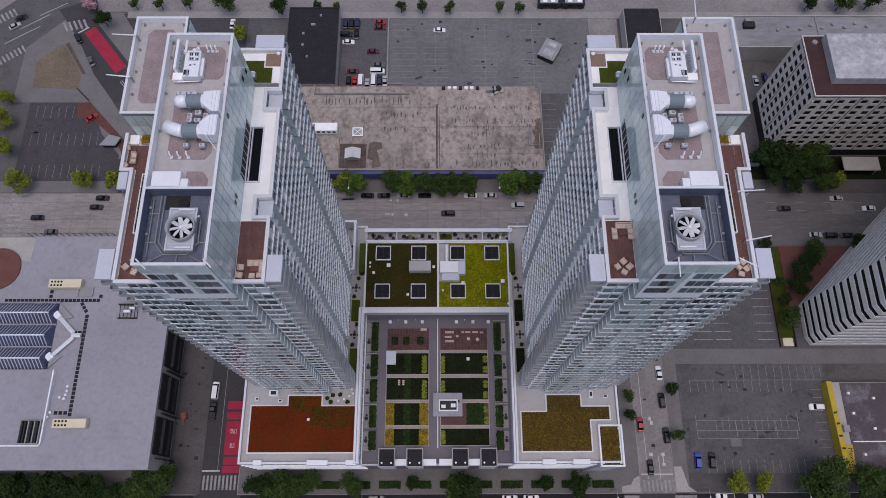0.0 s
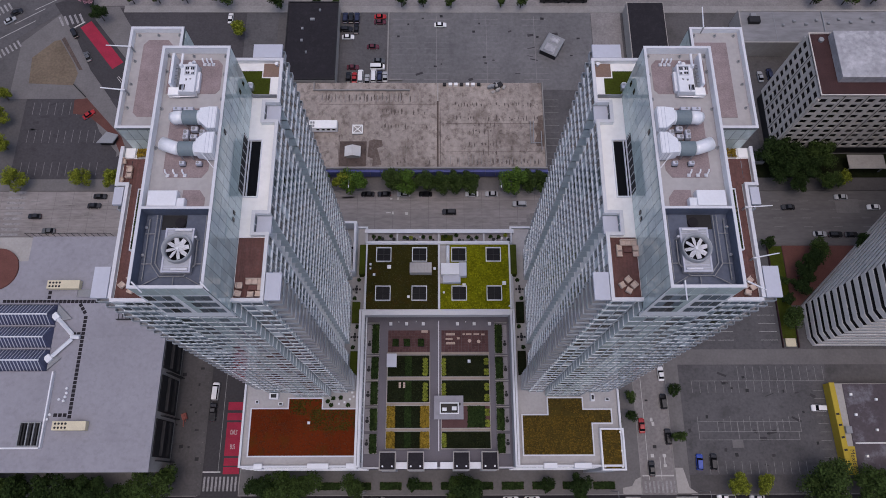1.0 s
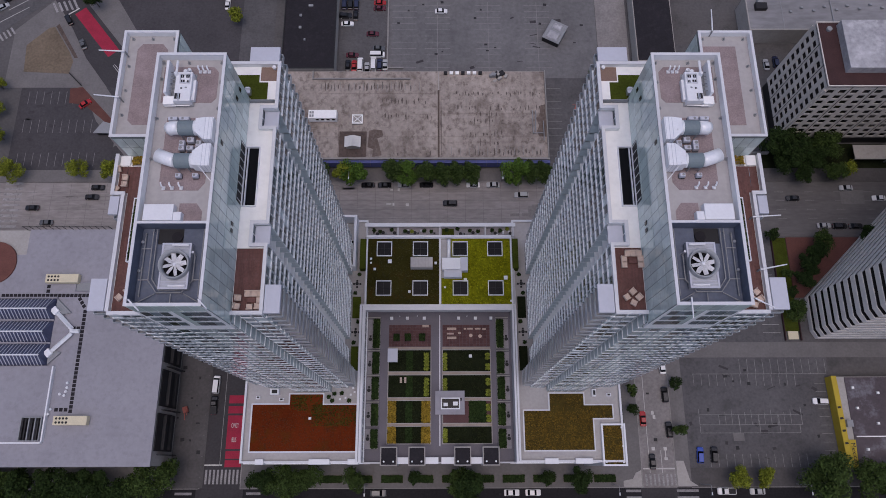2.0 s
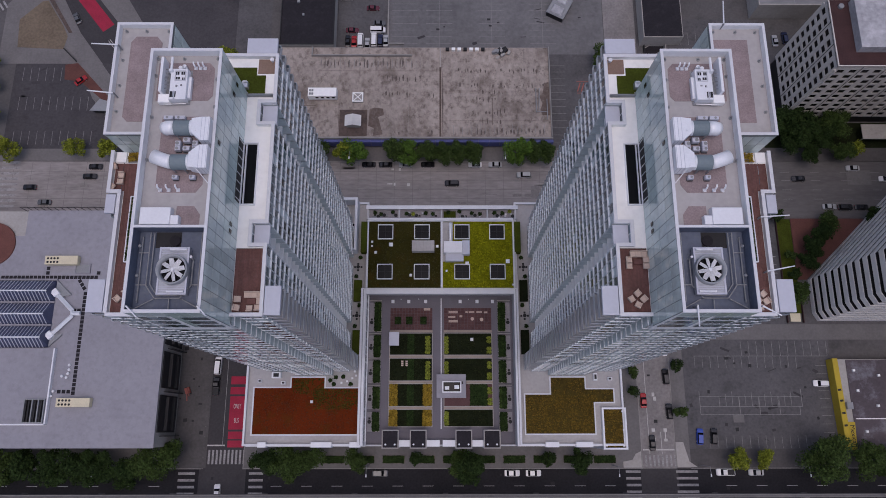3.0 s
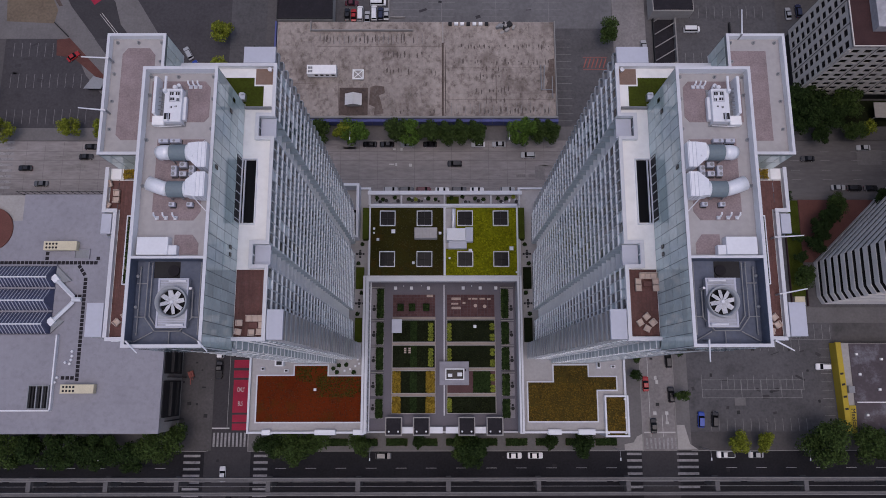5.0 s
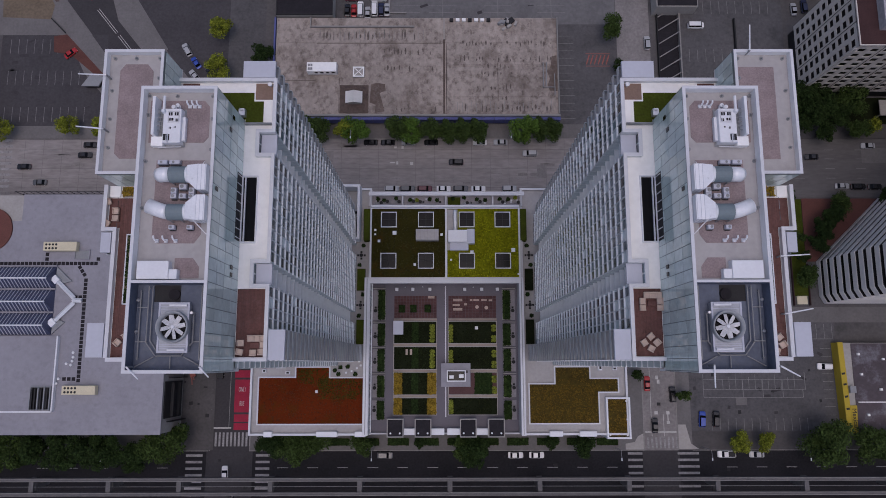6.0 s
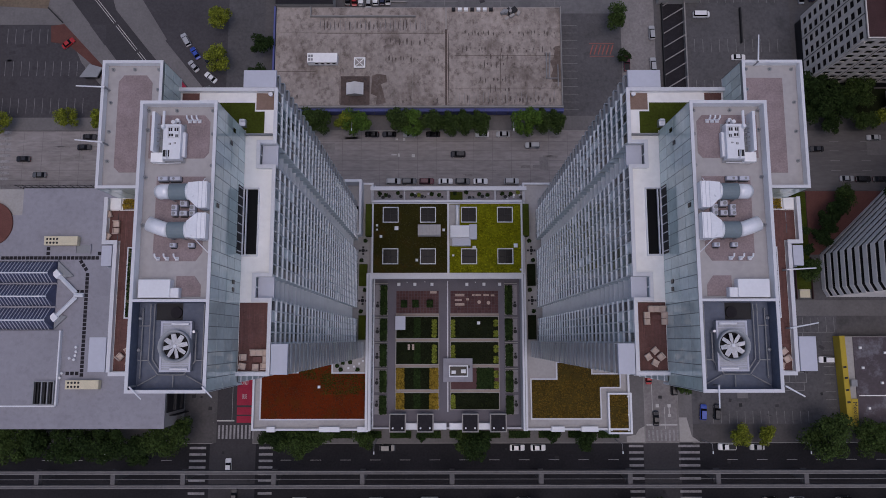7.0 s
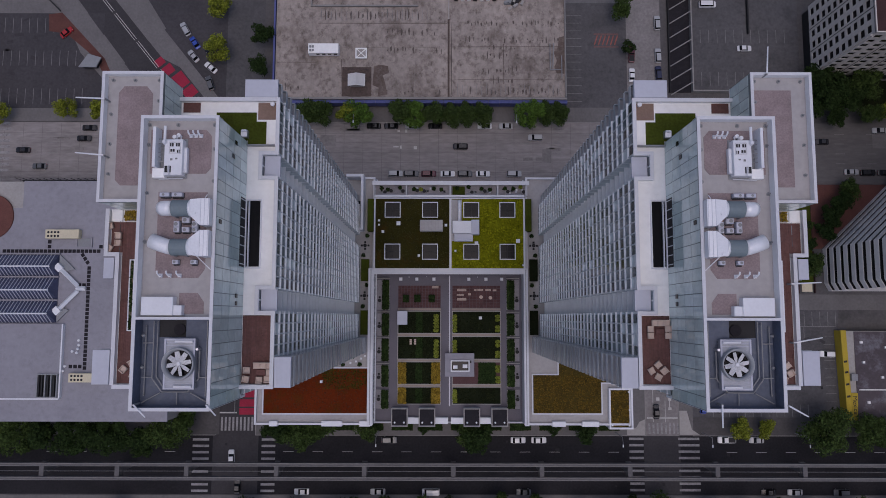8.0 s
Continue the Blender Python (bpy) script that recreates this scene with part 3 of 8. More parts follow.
    pieces("small_window", sl, [pose(X(29.01), y, z, 0, 0, -90 if s > 0 else 90) for y, z in ((68.2, 126.5), (66.2, 127.5), (57.0, 132.0), (48.2, 124.5), (47.2, 124.5))], t)
    # light slot in the terrace
    part("slot_pit", box(bmesh.new(), X(26.95), X(29.0), 52.3, 61.4, DECK + 0.004, DECK + 0.03), M_darkglass, t, "black light slot in the white roof")
    bm = bmesh.new()
    e0, e1 = sorted((X(26.8), X(29.0)))
    ring(bm, e0, e1, 52.0, 61.6, DECK, DECK + 0.35, 0.16)
    box(bm, X(28.45), X(28.6), 52.2, 61.4, DECK + 0.03, DECK + 0.35)
    part("slot_kerb", bm, M_whitemetal, t)
    # timber decks as boards
    bd = shape_mesh("deck_board", ([(-0.5, -0.5, 0), (0.5, -0.5, 0), (0.5, 0.5, 0), (-0.5, 0.5, 0), (-0.5, -0.5, 1), (0.5, -0.5, 1), (0.5, 0.5, 1), (-0.5, 0.5, 1)],
                                   [(3, 2, 1, 0), (4, 5, 6, 7), (0, 1, 5, 4), (1, 2, 6, 5), (2, 3, 7, 6), (3, 0, 4, 7)]), M_wood)
    places = []
    for u0, u1, y0, y1, n in ((25.2, 28.95, 36.5, 45.6, 16), (38.6, 45.8, 36.5, 58.4, 28)):
        w = (u1 - u0) / n
        for i in range(n):
            y = y0
            while y < y1 - 0.1:
                ln = min(rng.uniform(2.5, 4.5), y1 - y)
                places.append(pose(X(u0 + (i + 0.5) * w), y + ln / 2, DECK + 0.01) @ Matrix.Diagonal((w * 0.95, ln - 0.02, 0.05 + rng.random() * 0.008, 1)))
                y += ln
    for u0, u1, y0, y1 in ((25.15, 29.0, 36.45, 45.65), (38.55, 45.82, 36.45, 58.42)):
        part("deck_base", box(bmesh.new(), X(u0), X(u1), y0, y1, DECK + 0.004, DECK + 0.03), M_maroon, t)
    pieces("deck_board", bd, places[:300], t)
    if places[300:]:
        joined("deck_boards", [tuple(v.co) for v in bd.vertices], [tuple(f.vertices) for f in bd.polygons], places[300:], M_wood, t)
    part("end_deck", box(bmesh.new(), X(45.82), X(47.4), 54.2, 58.4, DECK + 0.005, DECK + 0.06), M_wood, t)
    part("north_deck", box(bmesh.new(), X(35.8), X(38.2), 73.9, 75.3, DECK + 0.005, DECK + 0.06), M_wood, t)
    part("tan_pavers", box(bmesh.new(), X(25.1), X(27.7), 72.9, 75.3, DECK + 0.005, DECK + 0.06), mat("tan_pavers", (0.24, 0.165, 0.13), 0.9, 0.15, 0.5, 4), t, "tan terrace pavers")
    part("roof_lawn", prism(bmesh.new(), [(X(u), y) for u, y in ((26.5, 69.4), (26.5, 72.6), (27.9, 72.6), (27.9, 73.9), (33.5, 73.9), (33.5, 69.9), (29.0, 69.9), (29.0, 69.4))], DECK + 0.005, DECK + 0.12), M_grass, t, "square of green roof grass")
    part("screen_wall", box(bmesh.new(), X(25.1), X(29.0), 69.05, 69.2, DECK, DECK + 0.9), M_grey, t)
    part("white_plinth", box(bmesh.new(), X(45.9), X(47.4), 58.5, 60.1, DECK + 0.005, DECK + 0.3), M_white, t)
    return t, X


def planter(X, s):
    p = thing("terrace_planter", (X(44.5), 48, DECK), "long dark hedge planter with a white kerb on the terrace", "planter", "terrace planters")
    bm = bmesh.new()
    x0, x1 = sorted((X(43.7), X(44.45)))
    ring(bm, x0, x1, 43.5, 53.2, DECK, DECK + 0.75, 0.14)
    part("kerb", bm, M_whitemetal, p)
    part("soil", box(bmesh.new(), x0 + 0.14, x1 - 0.14, 43.64, 53.06, DECK, DECK + 0.6), M_soil, p)
    hedge(p, x0 + 0.14, x1 - 0.14, 43.64, 53.06, DECK + 0.5, 0.3, M_leafdeep, 110)
    p = thing("flower_box", (X(44), 59.3, DECK), "low planter of yellow sedum beside the annex wall", "planter", "flower boxes")
    part("kerb", box(bmesh.new(), X(39.4), X(45.6), 58.5, 60.0, DECK, DECK + 0.3), M_concrete, p)
    hedge(p, *sorted((X(39.5), X(45.5))), 58.6, 59.9, DECK + 0.3, 0.25, M_leafgold, 200)


def hedge(parent, x0, x1, y0, y1, z, h, material, n, seed=1, leaf=0.22, clump=False):
    """A clump of many small leaves filling a low box with an uneven top."""
    rng = random.Random(seed + int(abs(x0) * 10) + int(y0 * 7))
    me_v, me_f = [], []
    off = base_of(parent)
    for i in range(int(n * 1.7)):
        x, y = rng.uniform(x0, x1), rng.uniform(y0, y1)
        if clump:
            d = math.hypot((x - (x0 + x1) / 2) / (x1 - x0) * 2, (y - (y0 + y1) / 2) / (y1 - y0) * 2)
            if d > rng.uniform(0.75, 1.15):
                continue
        zz = z + h * (0.35 + 0.65 * rng.random()) * (0.7 + 0.3 * noise.noise((x * 0.6, y * 0.6, 0)))
        c = Vector((x, y, zz)) - off
        a = Vector((rng.uniform(-1, 1), rng.uniform(-1, 1), rng.uniform(-0.5, 0.5))).normalized()
        b = a.cross(Vector((rng.uniform(-0.4, 0.4), rng.uniform(-0.4, 0.4), 1))).normalized()
        r = leaf * rng.uniform(0.6, 1.3)
        k = len(me_v)
        me_v += [c - a * r, c - b * r * 0.6, c + a * r, c + b * r * 0.6]
        me_f.append((k, k + 1, k + 2, k + 3))
    me = bpy.data.meshes.new("foliage")
    me.from_pydata([tuple(v) for v in me_v], [], me_f)
    me.materials.append(material)
    o = new("foliage", me)
    o.parent = parent
    if clump:
        return o
    # dark inner mass so that the ground does not shine through
    part("foliage_core", box(bmesh.new(), x0, x1, y0, y1, z - 0.02, z + h * 0.2), M_leafdeep if material is not M_leafgold else M_soil, parent)
    return o


def cooling_tower(X):
    u, y, top = 33.1, 39.9, WELL + 1.05
    t = thing("cooling_tower", (X(u), y, WELL), "galvanised cooling tower with a flared fan shroud in the roof well", "cooling tower", "rooftop cooling towers")
    part("casing", box(bmesh.new(), X(31.4), X(35.0), 36.9, 42.8, WELL + 0.15, top - 0.05, bevel=0.06), mat("dull_galvanised_sheet", (0.42, 0.44, 0.475), 0.5, 0.15, 0.8, 5, 0.05, stain=0.4, stain_col=(0.3, 0.32, 0.35)), t, "dull galvanised casing")
    part("deck_frame", ring(bmesh.new(), *sorted((X(31.35), X(35.05))), 36.85, 42.85, top - 0.05, top + 0.06, 0.22), M_lav, t)
    for k in range(5):
        yy = 37.35 + k * 0.22 if k < 3 else 42.0 + (k - 3) * 0.3
        part("deck_bar", box(bmesh.new(), X(31.6), X(34.8), yy, yy + 0.08, top - 0.04, top + 0.02), M_lav, t)
    for uu in (31.6, 34.8):
        for yy in (37.2, 42.5):
            part("foot", box(bmesh.new(), X(uu - 0.15), X(uu + 0.15), yy - 0.15, yy + 0.15, WELL, WELL + 0.15), M_dark, t)
    bm = bmesh.new()
    n = 40
    prof = [(1.9, top + 0.02), (1.86, top + 0.5), (1.9, top + 0.95), (1.78, top + 0.95), (1.6, top + 0.5), (1.56, top + 0.06)]
    rings_v = [[bm.verts.new((X(u) + r * math.cos(2 * math.pi * i / n), y + r * math.sin(2 * math.pi * i / n), z)) for i in range(n)] for r, z in prof]
    for a, b in zip(rings_v, rings_v[1:]):
        for i in range(n):
            bm.faces.new((a[i], a[(i + 1) % n], b[(i + 1) % n], b[i]))
    part("shroud", bm, mat("grey_fibreglass", (0.33, 0.345, 0.36), 0.45, 0.12, 0.8, 5, 0.04), t, "flared grey fan shroud", smooth=True)
    part("throat", tube(bmesh.new(), (X(u), y, top + 0.03), (X(u), y, top + 0.08), 1.55, 32), M_darkglass, t, "black fan opening")
    part("hub", tube(bmesh.new(), (X(u), y, top + 0.08), (X(u), y, top + 0.6), 0.26, 16, 0.2), M_whitemetal, t)
    for i in range(8):
        bm = bmesh.new()
        w = math.radians(i * 45 + 12)
        d, e = Vector((math.cos(w), math.sin(w), 0)), Vector((-math.sin(w), math.cos(w), 0))
        c = Vector((X(u), y, top + 0.4))
        vs = [bm.verts.new(c + d * r + e * q + Vector((0, 0, q * 0.55 + dz))) for dz in (0, 0.04) for r, q in ((0.22, -0.1), (0.75, -0.3), (1.44, -0.26), (1.48, 0.2), (0.75, 0.24), (0.22, 0.1))]
        bm.faces.new(vs[5::-1]), bm.faces.new(vs[6:])
        for j in range(6):
            bm.faces.new((vs[j], vs[(j + 1) % 6], vs[6 + (j + 1) % 6], vs[6 + j]))
        part("blade", bm, mat("worn_white_fan_blade", (0.62, 0.63, 0.65), 0.5, 0.2, 1.5, 6, 0.0, stain=0.5, stain_col=(0.3, 0.3, 0.31)), t)
    for yy in (37.2, 42.5):
        part("header_pipe", tube(bmesh.new(), (X(u - 1.5), yy, top + 0.22), (X(u + 0.6), yy, top + 0.22), 0.15, 10), M_whitemetal, t)
    part("riser", tube(bmesh.new(), (X(31.1), 41.6, WELL), (X(31.1), 41.6, WELL + 1.2), 0.17, 10), M_steel, t)
    # rails, pipes and struts round the well
    g = thing("well_pipework", (X(33.8), 40, WELL), "grey pipe loops and struts on the well floor", "pipes", "well pipework")
    for a, b, h in (((36.6, 44.9), (36.6, 38.1), 0.5), ((36.6, 38.1), (35.4, 36.5), 0.5), ((35.4, 36.5), (32.3, 36.5), 0.5), ((32.3, 36.5), (31.0, 38.1), 0.5), ((31.0, 38.1), (31.0, 41.4), 0.5),
                    ((36.2, 44.9), (36.2, 38.3), 0.3), ((36.2, 38.3), (35.2, 36.9), 0.3), ((35.2, 36.9), (32.5, 36.9), 0.3), ((30.2, 44.9), (30.2, 36.0), 0.35), ((37.6, 44.4), (37.6, 36.0), 0.3),
                    ((30.0, 35.3), (32.0, 36.4), 0.4), ((35.6, 36.4), (37.8, 35.2), 0.4), ((33.6, 35.0), (33.6, 36.4), 0.4), ((37.9, 38.2), (36.6, 38.2), 0.4), ((31.0, 38.2), (29.7, 38.2), 0.4), ((37.9, 42.3), (36.6, 42.3), 0.4)):
        part("pipe", tube(bmesh.new(), (X(a[0]), a[1], WELL + h), (X(b[0]), b[1], WELL + h), 0.075, 6), M_grey, g)
    for uu, yy in ((36.6, 38.1), (36.6, 44.6), (31.0, 38.1), (35.4, 36.5), (32.3, 36.5), (30.2, 44.6), (30.2, 36.2), (37.6, 44.2), (37.6, 36.2)):
        part("stand", tube(bmesh.new(), (X(uu), yy, WELL), (X(uu), yy, WELL + 0.5), 0.05, 6), M_grey, g)
    solid("access_hatch", tube(bmesh.new(), (X(33.6), 43.9, WELL + 0.03), (X(33.6), 43.9, WELL + 0.3), 0.7, 20), M_black, "dark round hatch on the well floor", "hatch", "well hatches", "thing")
    for uu, yy in ((37.9, 43.2), (37.9, 39.4), (29.8, 43.6)):
        v = thing("roof_vent", (X(uu), yy, WELL), "small round vent cap on the well floor", "vent", "well vents")
        part("pipe", tube(bmesh.new(), (X(uu), yy, WELL), (X(uu), yy, WELL + 0.4), 0.12, 10), M_grey, v)
        part("cap", tube(bmesh.new(), (X(uu), yy, WELL + 0.4), (X(uu), yy, WELL + 0.55), 0.22, 12, 0.1), M_steel, v)


def bent_tube(bm, pts, r, sides=16):
    """A round duct along a bent line, with mitred rings."""
    pts = [Vector(p) for p in pts]
    rows = []
    for i, p in enumerate(pts):
        d = (pts[min(i + 1, len(pts) - 1)] - pts[max(i - 1, 0)]).normalized()
        side = d.cross(Vector((0, 0, 1))).normalized()
        up = side.cross(d)
        rows.append([bm.verts.new(p + (side * math.cos(2 * math.pi * k / sides) + up * math.sin(2 * math.pi * k / sides)) * r) for k in range(sides)])
    for a, b in zip(rows, rows[1:]):
        for k in range(sides):
            bm.faces.new((a[k], a[(k + 1) % sides], b[(k + 1) % sides], b[k]))
    bm.faces.new(rows[0][::-1]), bm.faces.new(rows[-1])
    return bm


def roof_plant(X, s):
    # two big exhaust ducts
    for yc, straight in ((58.4, True), (53.7, False)):
        d = thing("exhaust_duct", (X(33), yc, ROOF), ("straight" if straight else "elbowed") + " white exhaust duct with a slate grey sleeve on the roof", "duct", "rooftop exhaust ducts")
        zc = 134.0
        bm = bmesh.new()
        lo, hi = (56.25, 59.45) if straight else (52.55, 55.65)
        vs = []
        for u, y0, y1, h in ((29.5, lo, hi, 1.1), (30.6, lo, hi, 1.1), (31.9, yc - 0.95, yc + 0.95, 0.95)):
            vs.append([bm.verts.new((X(u), y, zc + z)) for y, z in ((y0, -h), (y1, -h), (y1, h), (y0, h))])
        bm.faces.new(vs[0]), bm.faces.new(vs[-1][::-1])
        for a, b in zip(vs, vs[1:]):
            for i in range(4):
                bm.faces.new((a[i], a[(i + 1) % 4], b[(i + 1) % 4], b[i]))
        bmesh.ops.recalc_face_normals(bm, faces=bm.faces)
        part("hood", bm, M_ductwhite, d, "white tapered duct hood")
        for q in range(3):
            part("seam", box(bmesh.new(), X(29.6 + q * 0.45), X(29.65 + q * 0.45), lo - 0.03, hi + 0.03, zc - 1.12, zc + 1.13), M_lav, d)
        bm = bmesh.new()
        tube(bm, (X(31.88), yc, zc), (X(32.2), yc, zc), 1.0, 20)
        part("collar", bm, M_ductwhite, d, "", True)
        bm = bmesh.new()
        tube(bm, (X(32.2), yc, zc), (X(34.25), yc, zc), 1.0, 20)
        part("sleeve", bm, M_slate, d, "slate grey duct sleeve")
        bm = bmesh.new()
        if straight:
            bent_tube(bm, [(X(34.25), yc, zc), (X(34.9), yc, zc), (X(35.3), yc, zc - 0.06), (X(35.6), yc, zc - 0.25)], 0.92)
        else:
            bent_tube(bm, [(X(34.25), yc, zc), (X(34.7), yc + 0.08, zc), (X(35.4), yc + 0.3, zc), (X(36.7), yc + 0.8, zc)], 0.9)
        part("outlet", bm, M_ductwhite, d, "rounded white duct outlet", True)
        for uu in (32.6, 34.0):
            for dy in (-1.0, 1.0):
                bm = bmesh.new()
                tube(bm, (X(uu), yc + dy, ROOF), (X(uu), yc + dy, zc), 0.07, 6)
                part("leg", bm, M_grey, d)
        bm = bmesh.new()
        tube(bm, (X(31.2), hi - 1.9 if straight else lo + 0.4, zc + 1.12), (X(30.3) if straight else X(29.6), hi + 0.7 if straight else lo - 1.5, ROOF + 1.0), 0.06, 6)
        part("stay", bm, M_whitemetal, d)
    # air handling unit with its side screen
    a = thing("air_handler", (X(34), 65, ROOF), "white air handling unit with open fans and pipes", "air conditioner", "rooftop air handlers")
    part("cabinet", box(bmesh.new(), X(33.4), X(35.6), 62.5, 66.9, ROOF + 0.15, ROOF + 1.3, bevel=0.05), M_whitemetal, a)
    part("skid", box(bmesh.new(), X(33.2), X(37.0), 62.3, 67.2, ROOF + 0.02, ROOF + 0.15), M_grey, a)
    part("screen", box(bmesh.new(), X(36.45), X(36.8), 63.4, 68.3, ROOF, ROOF + 1.9), M_whitemetal, a, "tall white side screen")
    for k in range(6):
        part("screen_strut", box(bmesh.new(), X(35.7), X(36.45), 64.2 + k * 0.55, 64.28 + k * 0.55, ROOF + 0.9, ROOF + 0.98), M_grey, a)
    part("base_box", box(bmesh.new(), X(35.62), X(37.1), 62.2, 63.4, ROOF + 0.15, ROOF + 1.0, bevel=0.05), M_white, a)
    part("stack_pipe", tube(bmesh.new(), (X(35.55), 66.7, ROOF + 1.4), (X(35.55), 68.5, ROOF + 1.4), 0.17, 10), M_whitemetal, a)
    part("stack_cap", tube(bmesh.new(), (X(35.55), 66.5, ROOF + 1.2), (X(35.55), 66.5, ROOF + 1.75), 0.32, 12, 0.2), M_whitemetal, a)
    part("side_box", box(bmesh.new(), X(33.0), X(33.4), 62.9, 66.0, ROOF + 0.15, ROOF + 0.8, bevel=0.04), M_whitemetal, a)
    hatch_at = ((34.7, 66.2, 0.42, 0.4), (33.95, 66.2, 0.5, 0.4), (34.6, 65.5, 0.5, 0.32), (33.85, 65.4, 0.4, 0.36), (35.1, 63.2, 0.75, 0.8), (34.1, 64.5, 0.22, 0.18), (34.7, 64.4, 0.22, 0.25))
    for uu, yy, w, d in hatch_at:
        f = part("fan_opening", box(bmesh.new(), X(uu - w / 2), X(uu + w / 2), yy - d / 2, yy + d / 2, ROOF + 1.3, ROOF + 1.36), M_dark, a, "dark fan opening")
        part("grille", box(bmesh.new(), X(uu - 0.03), X(uu + 0.03), yy - d / 2, yy + d / 2, ROOF + 1.36, ROOF + 1.4), M_steel, f)
    part("fan_frame", ring(bmesh.new(), *sorted((X(33.6), X(35.0))), 65.1, 66.55, ROOF + 1.3, ROOF + 1.42, 0.09), M_steel, a)
    for p, q in (((33.5, 62.2, 0.6), (36.4, 62.1, 0.6)), ((34.2, 66.9, 1.0), (34.2, 67.5, 1.0)), ((33.8, 66.9, 0.8), (33.8, 67.4, 0.8)), ((34.9, 62.5, 1.45), (34.9, 63.6, 1.45))):
        part("pipe", tube(bmesh.new(), (X(p[0]), p[1], ROOF + p[2]), (X(q[0]), q[1], ROOF + q[2]), 0.08, 8), M_steel, a)
    for uu, yy in ((34.6, 67.3), (34.1, 67.5)):
        part("valve", tube(bmesh.new(), (X(uu), yy, ROOF + 0.15), (X(uu), yy, ROOF + 0.9), 0.2, 10, 0.26), M_whitemetal, a)
    # rows of small goose-neck vents
    for uu, yy in ((31.6, 67.6), (32.2, 67.6), (32.8, 67.6), (33.6, 50.4), (34.8, 50.4), (35.9, 50.4)):
        v = thing("gooseneck_vent", (X(uu), yy, ROOF), "small white gooseneck vent pipe on the roof", "vent", "gooseneck vents")
        bm = bmesh.new()
        bent_tube(bm, [(X(uu), yy, ROOF), (X(uu), yy - 0.02, ROOF + 0.7), (X(uu + 0.1), yy + 0.2, ROOF + 0.95), (X(uu + 0.18), yy + 0.5, ROOF + 0.85)], 0.11, 8)
        part("neck", bm, M_whitemetal, v)
        part("base", box(bmesh.new(), X(uu - 0.22), X(uu + 0.22), yy - 0.22, yy + 0.22, ROOF, ROOF + 0.18), M_whitemetal, v)
        part("side_arm", tube(bmesh.new(), (X(uu), yy, ROOF + 0.4), (X(uu - 0.3), yy - 0.25, ROOF + 0.5), 0.08, 6), M_whitemetal, v)
    # condensers between and beside the ducts
    for uu, yy, w, d in ((35.6, 60.2, 1.2, 0.5), (34.1, 60.2, 1.3, 0.5), (34.0, 56.6, 0.7, 0.7), (31.8, 56.6, 0.7, 0.7), (32.9, 57.1, 0.9, 0.7), (34.0, 55.9, 0.7, 0.6), (32.9, 55.9, 0.9, 0.6), (31.8, 55.9, 0.7, 0.6), (34.0, 52.0, 0.7, 0.5), (31.8, 52.0, 0.7, 0.5)):
        c = thing("condenser", (X(uu), yy, ROOF), "small pale condenser unit on ballast gravel", "air conditioner", "rooftop condensers")
        part("case", box(bmesh.new(), X(uu - w / 2), X(uu + w / 2), yy - d / 2, yy + d / 2, ROOF + 0.1, ROOF + 0.75, bevel=0.04), M_lav, c)
        part("fan", tube(bmesh.new(), (X(uu + w * 0.12), yy, ROOF + 0.75), (X(uu + w * 0.12), yy, ROOF + 0.79), min(w, d) * 0.33, 12), M_grey, c)
        part("foot", box(bmesh.new(), X(uu - w / 2 - 0.06), X(uu + w / 2 + 0.06), yy - d / 2 - 0.06, yy + d / 2 + 0.06, ROOF + 0.04, ROOF + 0.1), M_dark, c)
        part("pipe_run", tube(bmesh.new(), (X(uu - w / 2), yy - d / 2 - 0.12, ROOF + 0.2), (X(uu + w / 2), yy - d / 2 - 0.12, ROOF + 0.2), 0.05, 6), M_dark, c)
    # lift overrun
    st = thing("lift_overrun", (X(36), 47, ROOF), "low white stepped lift overrun box on the roof", "roof box", "lift overruns")
    part("main_box", box(bmesh.new(), X(33.9), X(37.7), 45.6, 47.8, ROOF, 133.75, bevel=0.05), M_whitemetal, st)
    part("step_box", box(bmesh.new(), X(32.9), X(33.9), 45.6, 46.8, ROOF, 133.6, bevel=0.05), M_whitemetal, st)
    # roof drains and pipe stubs
    for i, (uu, yy, zz) in enumerate([(38.0, 66.5, ROOF), (38.0, 60.5, ROOF), (38.0, 54.5, ROOF), (29.9, 66.0, ROOF), (29.9, 62.0, ROOF), (38.0, 69.0, ROOF), (34.5, 69.0, ROOF), (30.0, 69.0, ROOF),
                                      (45.5, 76.6, 127.0), (42.6, 76.6, 127.0), (39.4, 76.6, 127.0), (45.6, 72.0, 127.0), (45.6, 68.0, 127.0), (45.6, 64.0, 127.0), (39.4, 73.8, 127.0)]):
        v = thing("anchor_post", (X(uu), yy, zz), "short grey rope anchor post on the roof", "anchor", "roof anchors")
        bm = bmesh.new()
        tube(bm, (X(uu), yy, zz), (X(uu), yy, zz + 0.45), 0.11, 8)
        part("post", bm, M_grey, v)
        bm = bmesh.new()
        tube(bm, (X(uu), yy, zz), (X(uu), yy, zz + 0.08), 0.26, 10)
        part("flange", bm, M_grey, v)


def davit(x0, y0, x1, y1, z):
    d = thing("davit_arm", (x0, y0, z - 1.0), "white tubular davit arm reaching out over the parapet", "davit", "davit arms")
    bm = bmesh.new()
    tube(bm, (x0, y0, z - 1.4), (x0, y0, z + 0.25), 0.13, 8)
    part("mast", bm, M_grey, d)
    bm = bmesh.new()
    tube(bm, (x0, y0, z + 0.2), (x1, y1, z + 0.35), 0.11, 8, 0.08)
    part("arm", bm, M_whitemetal, d)


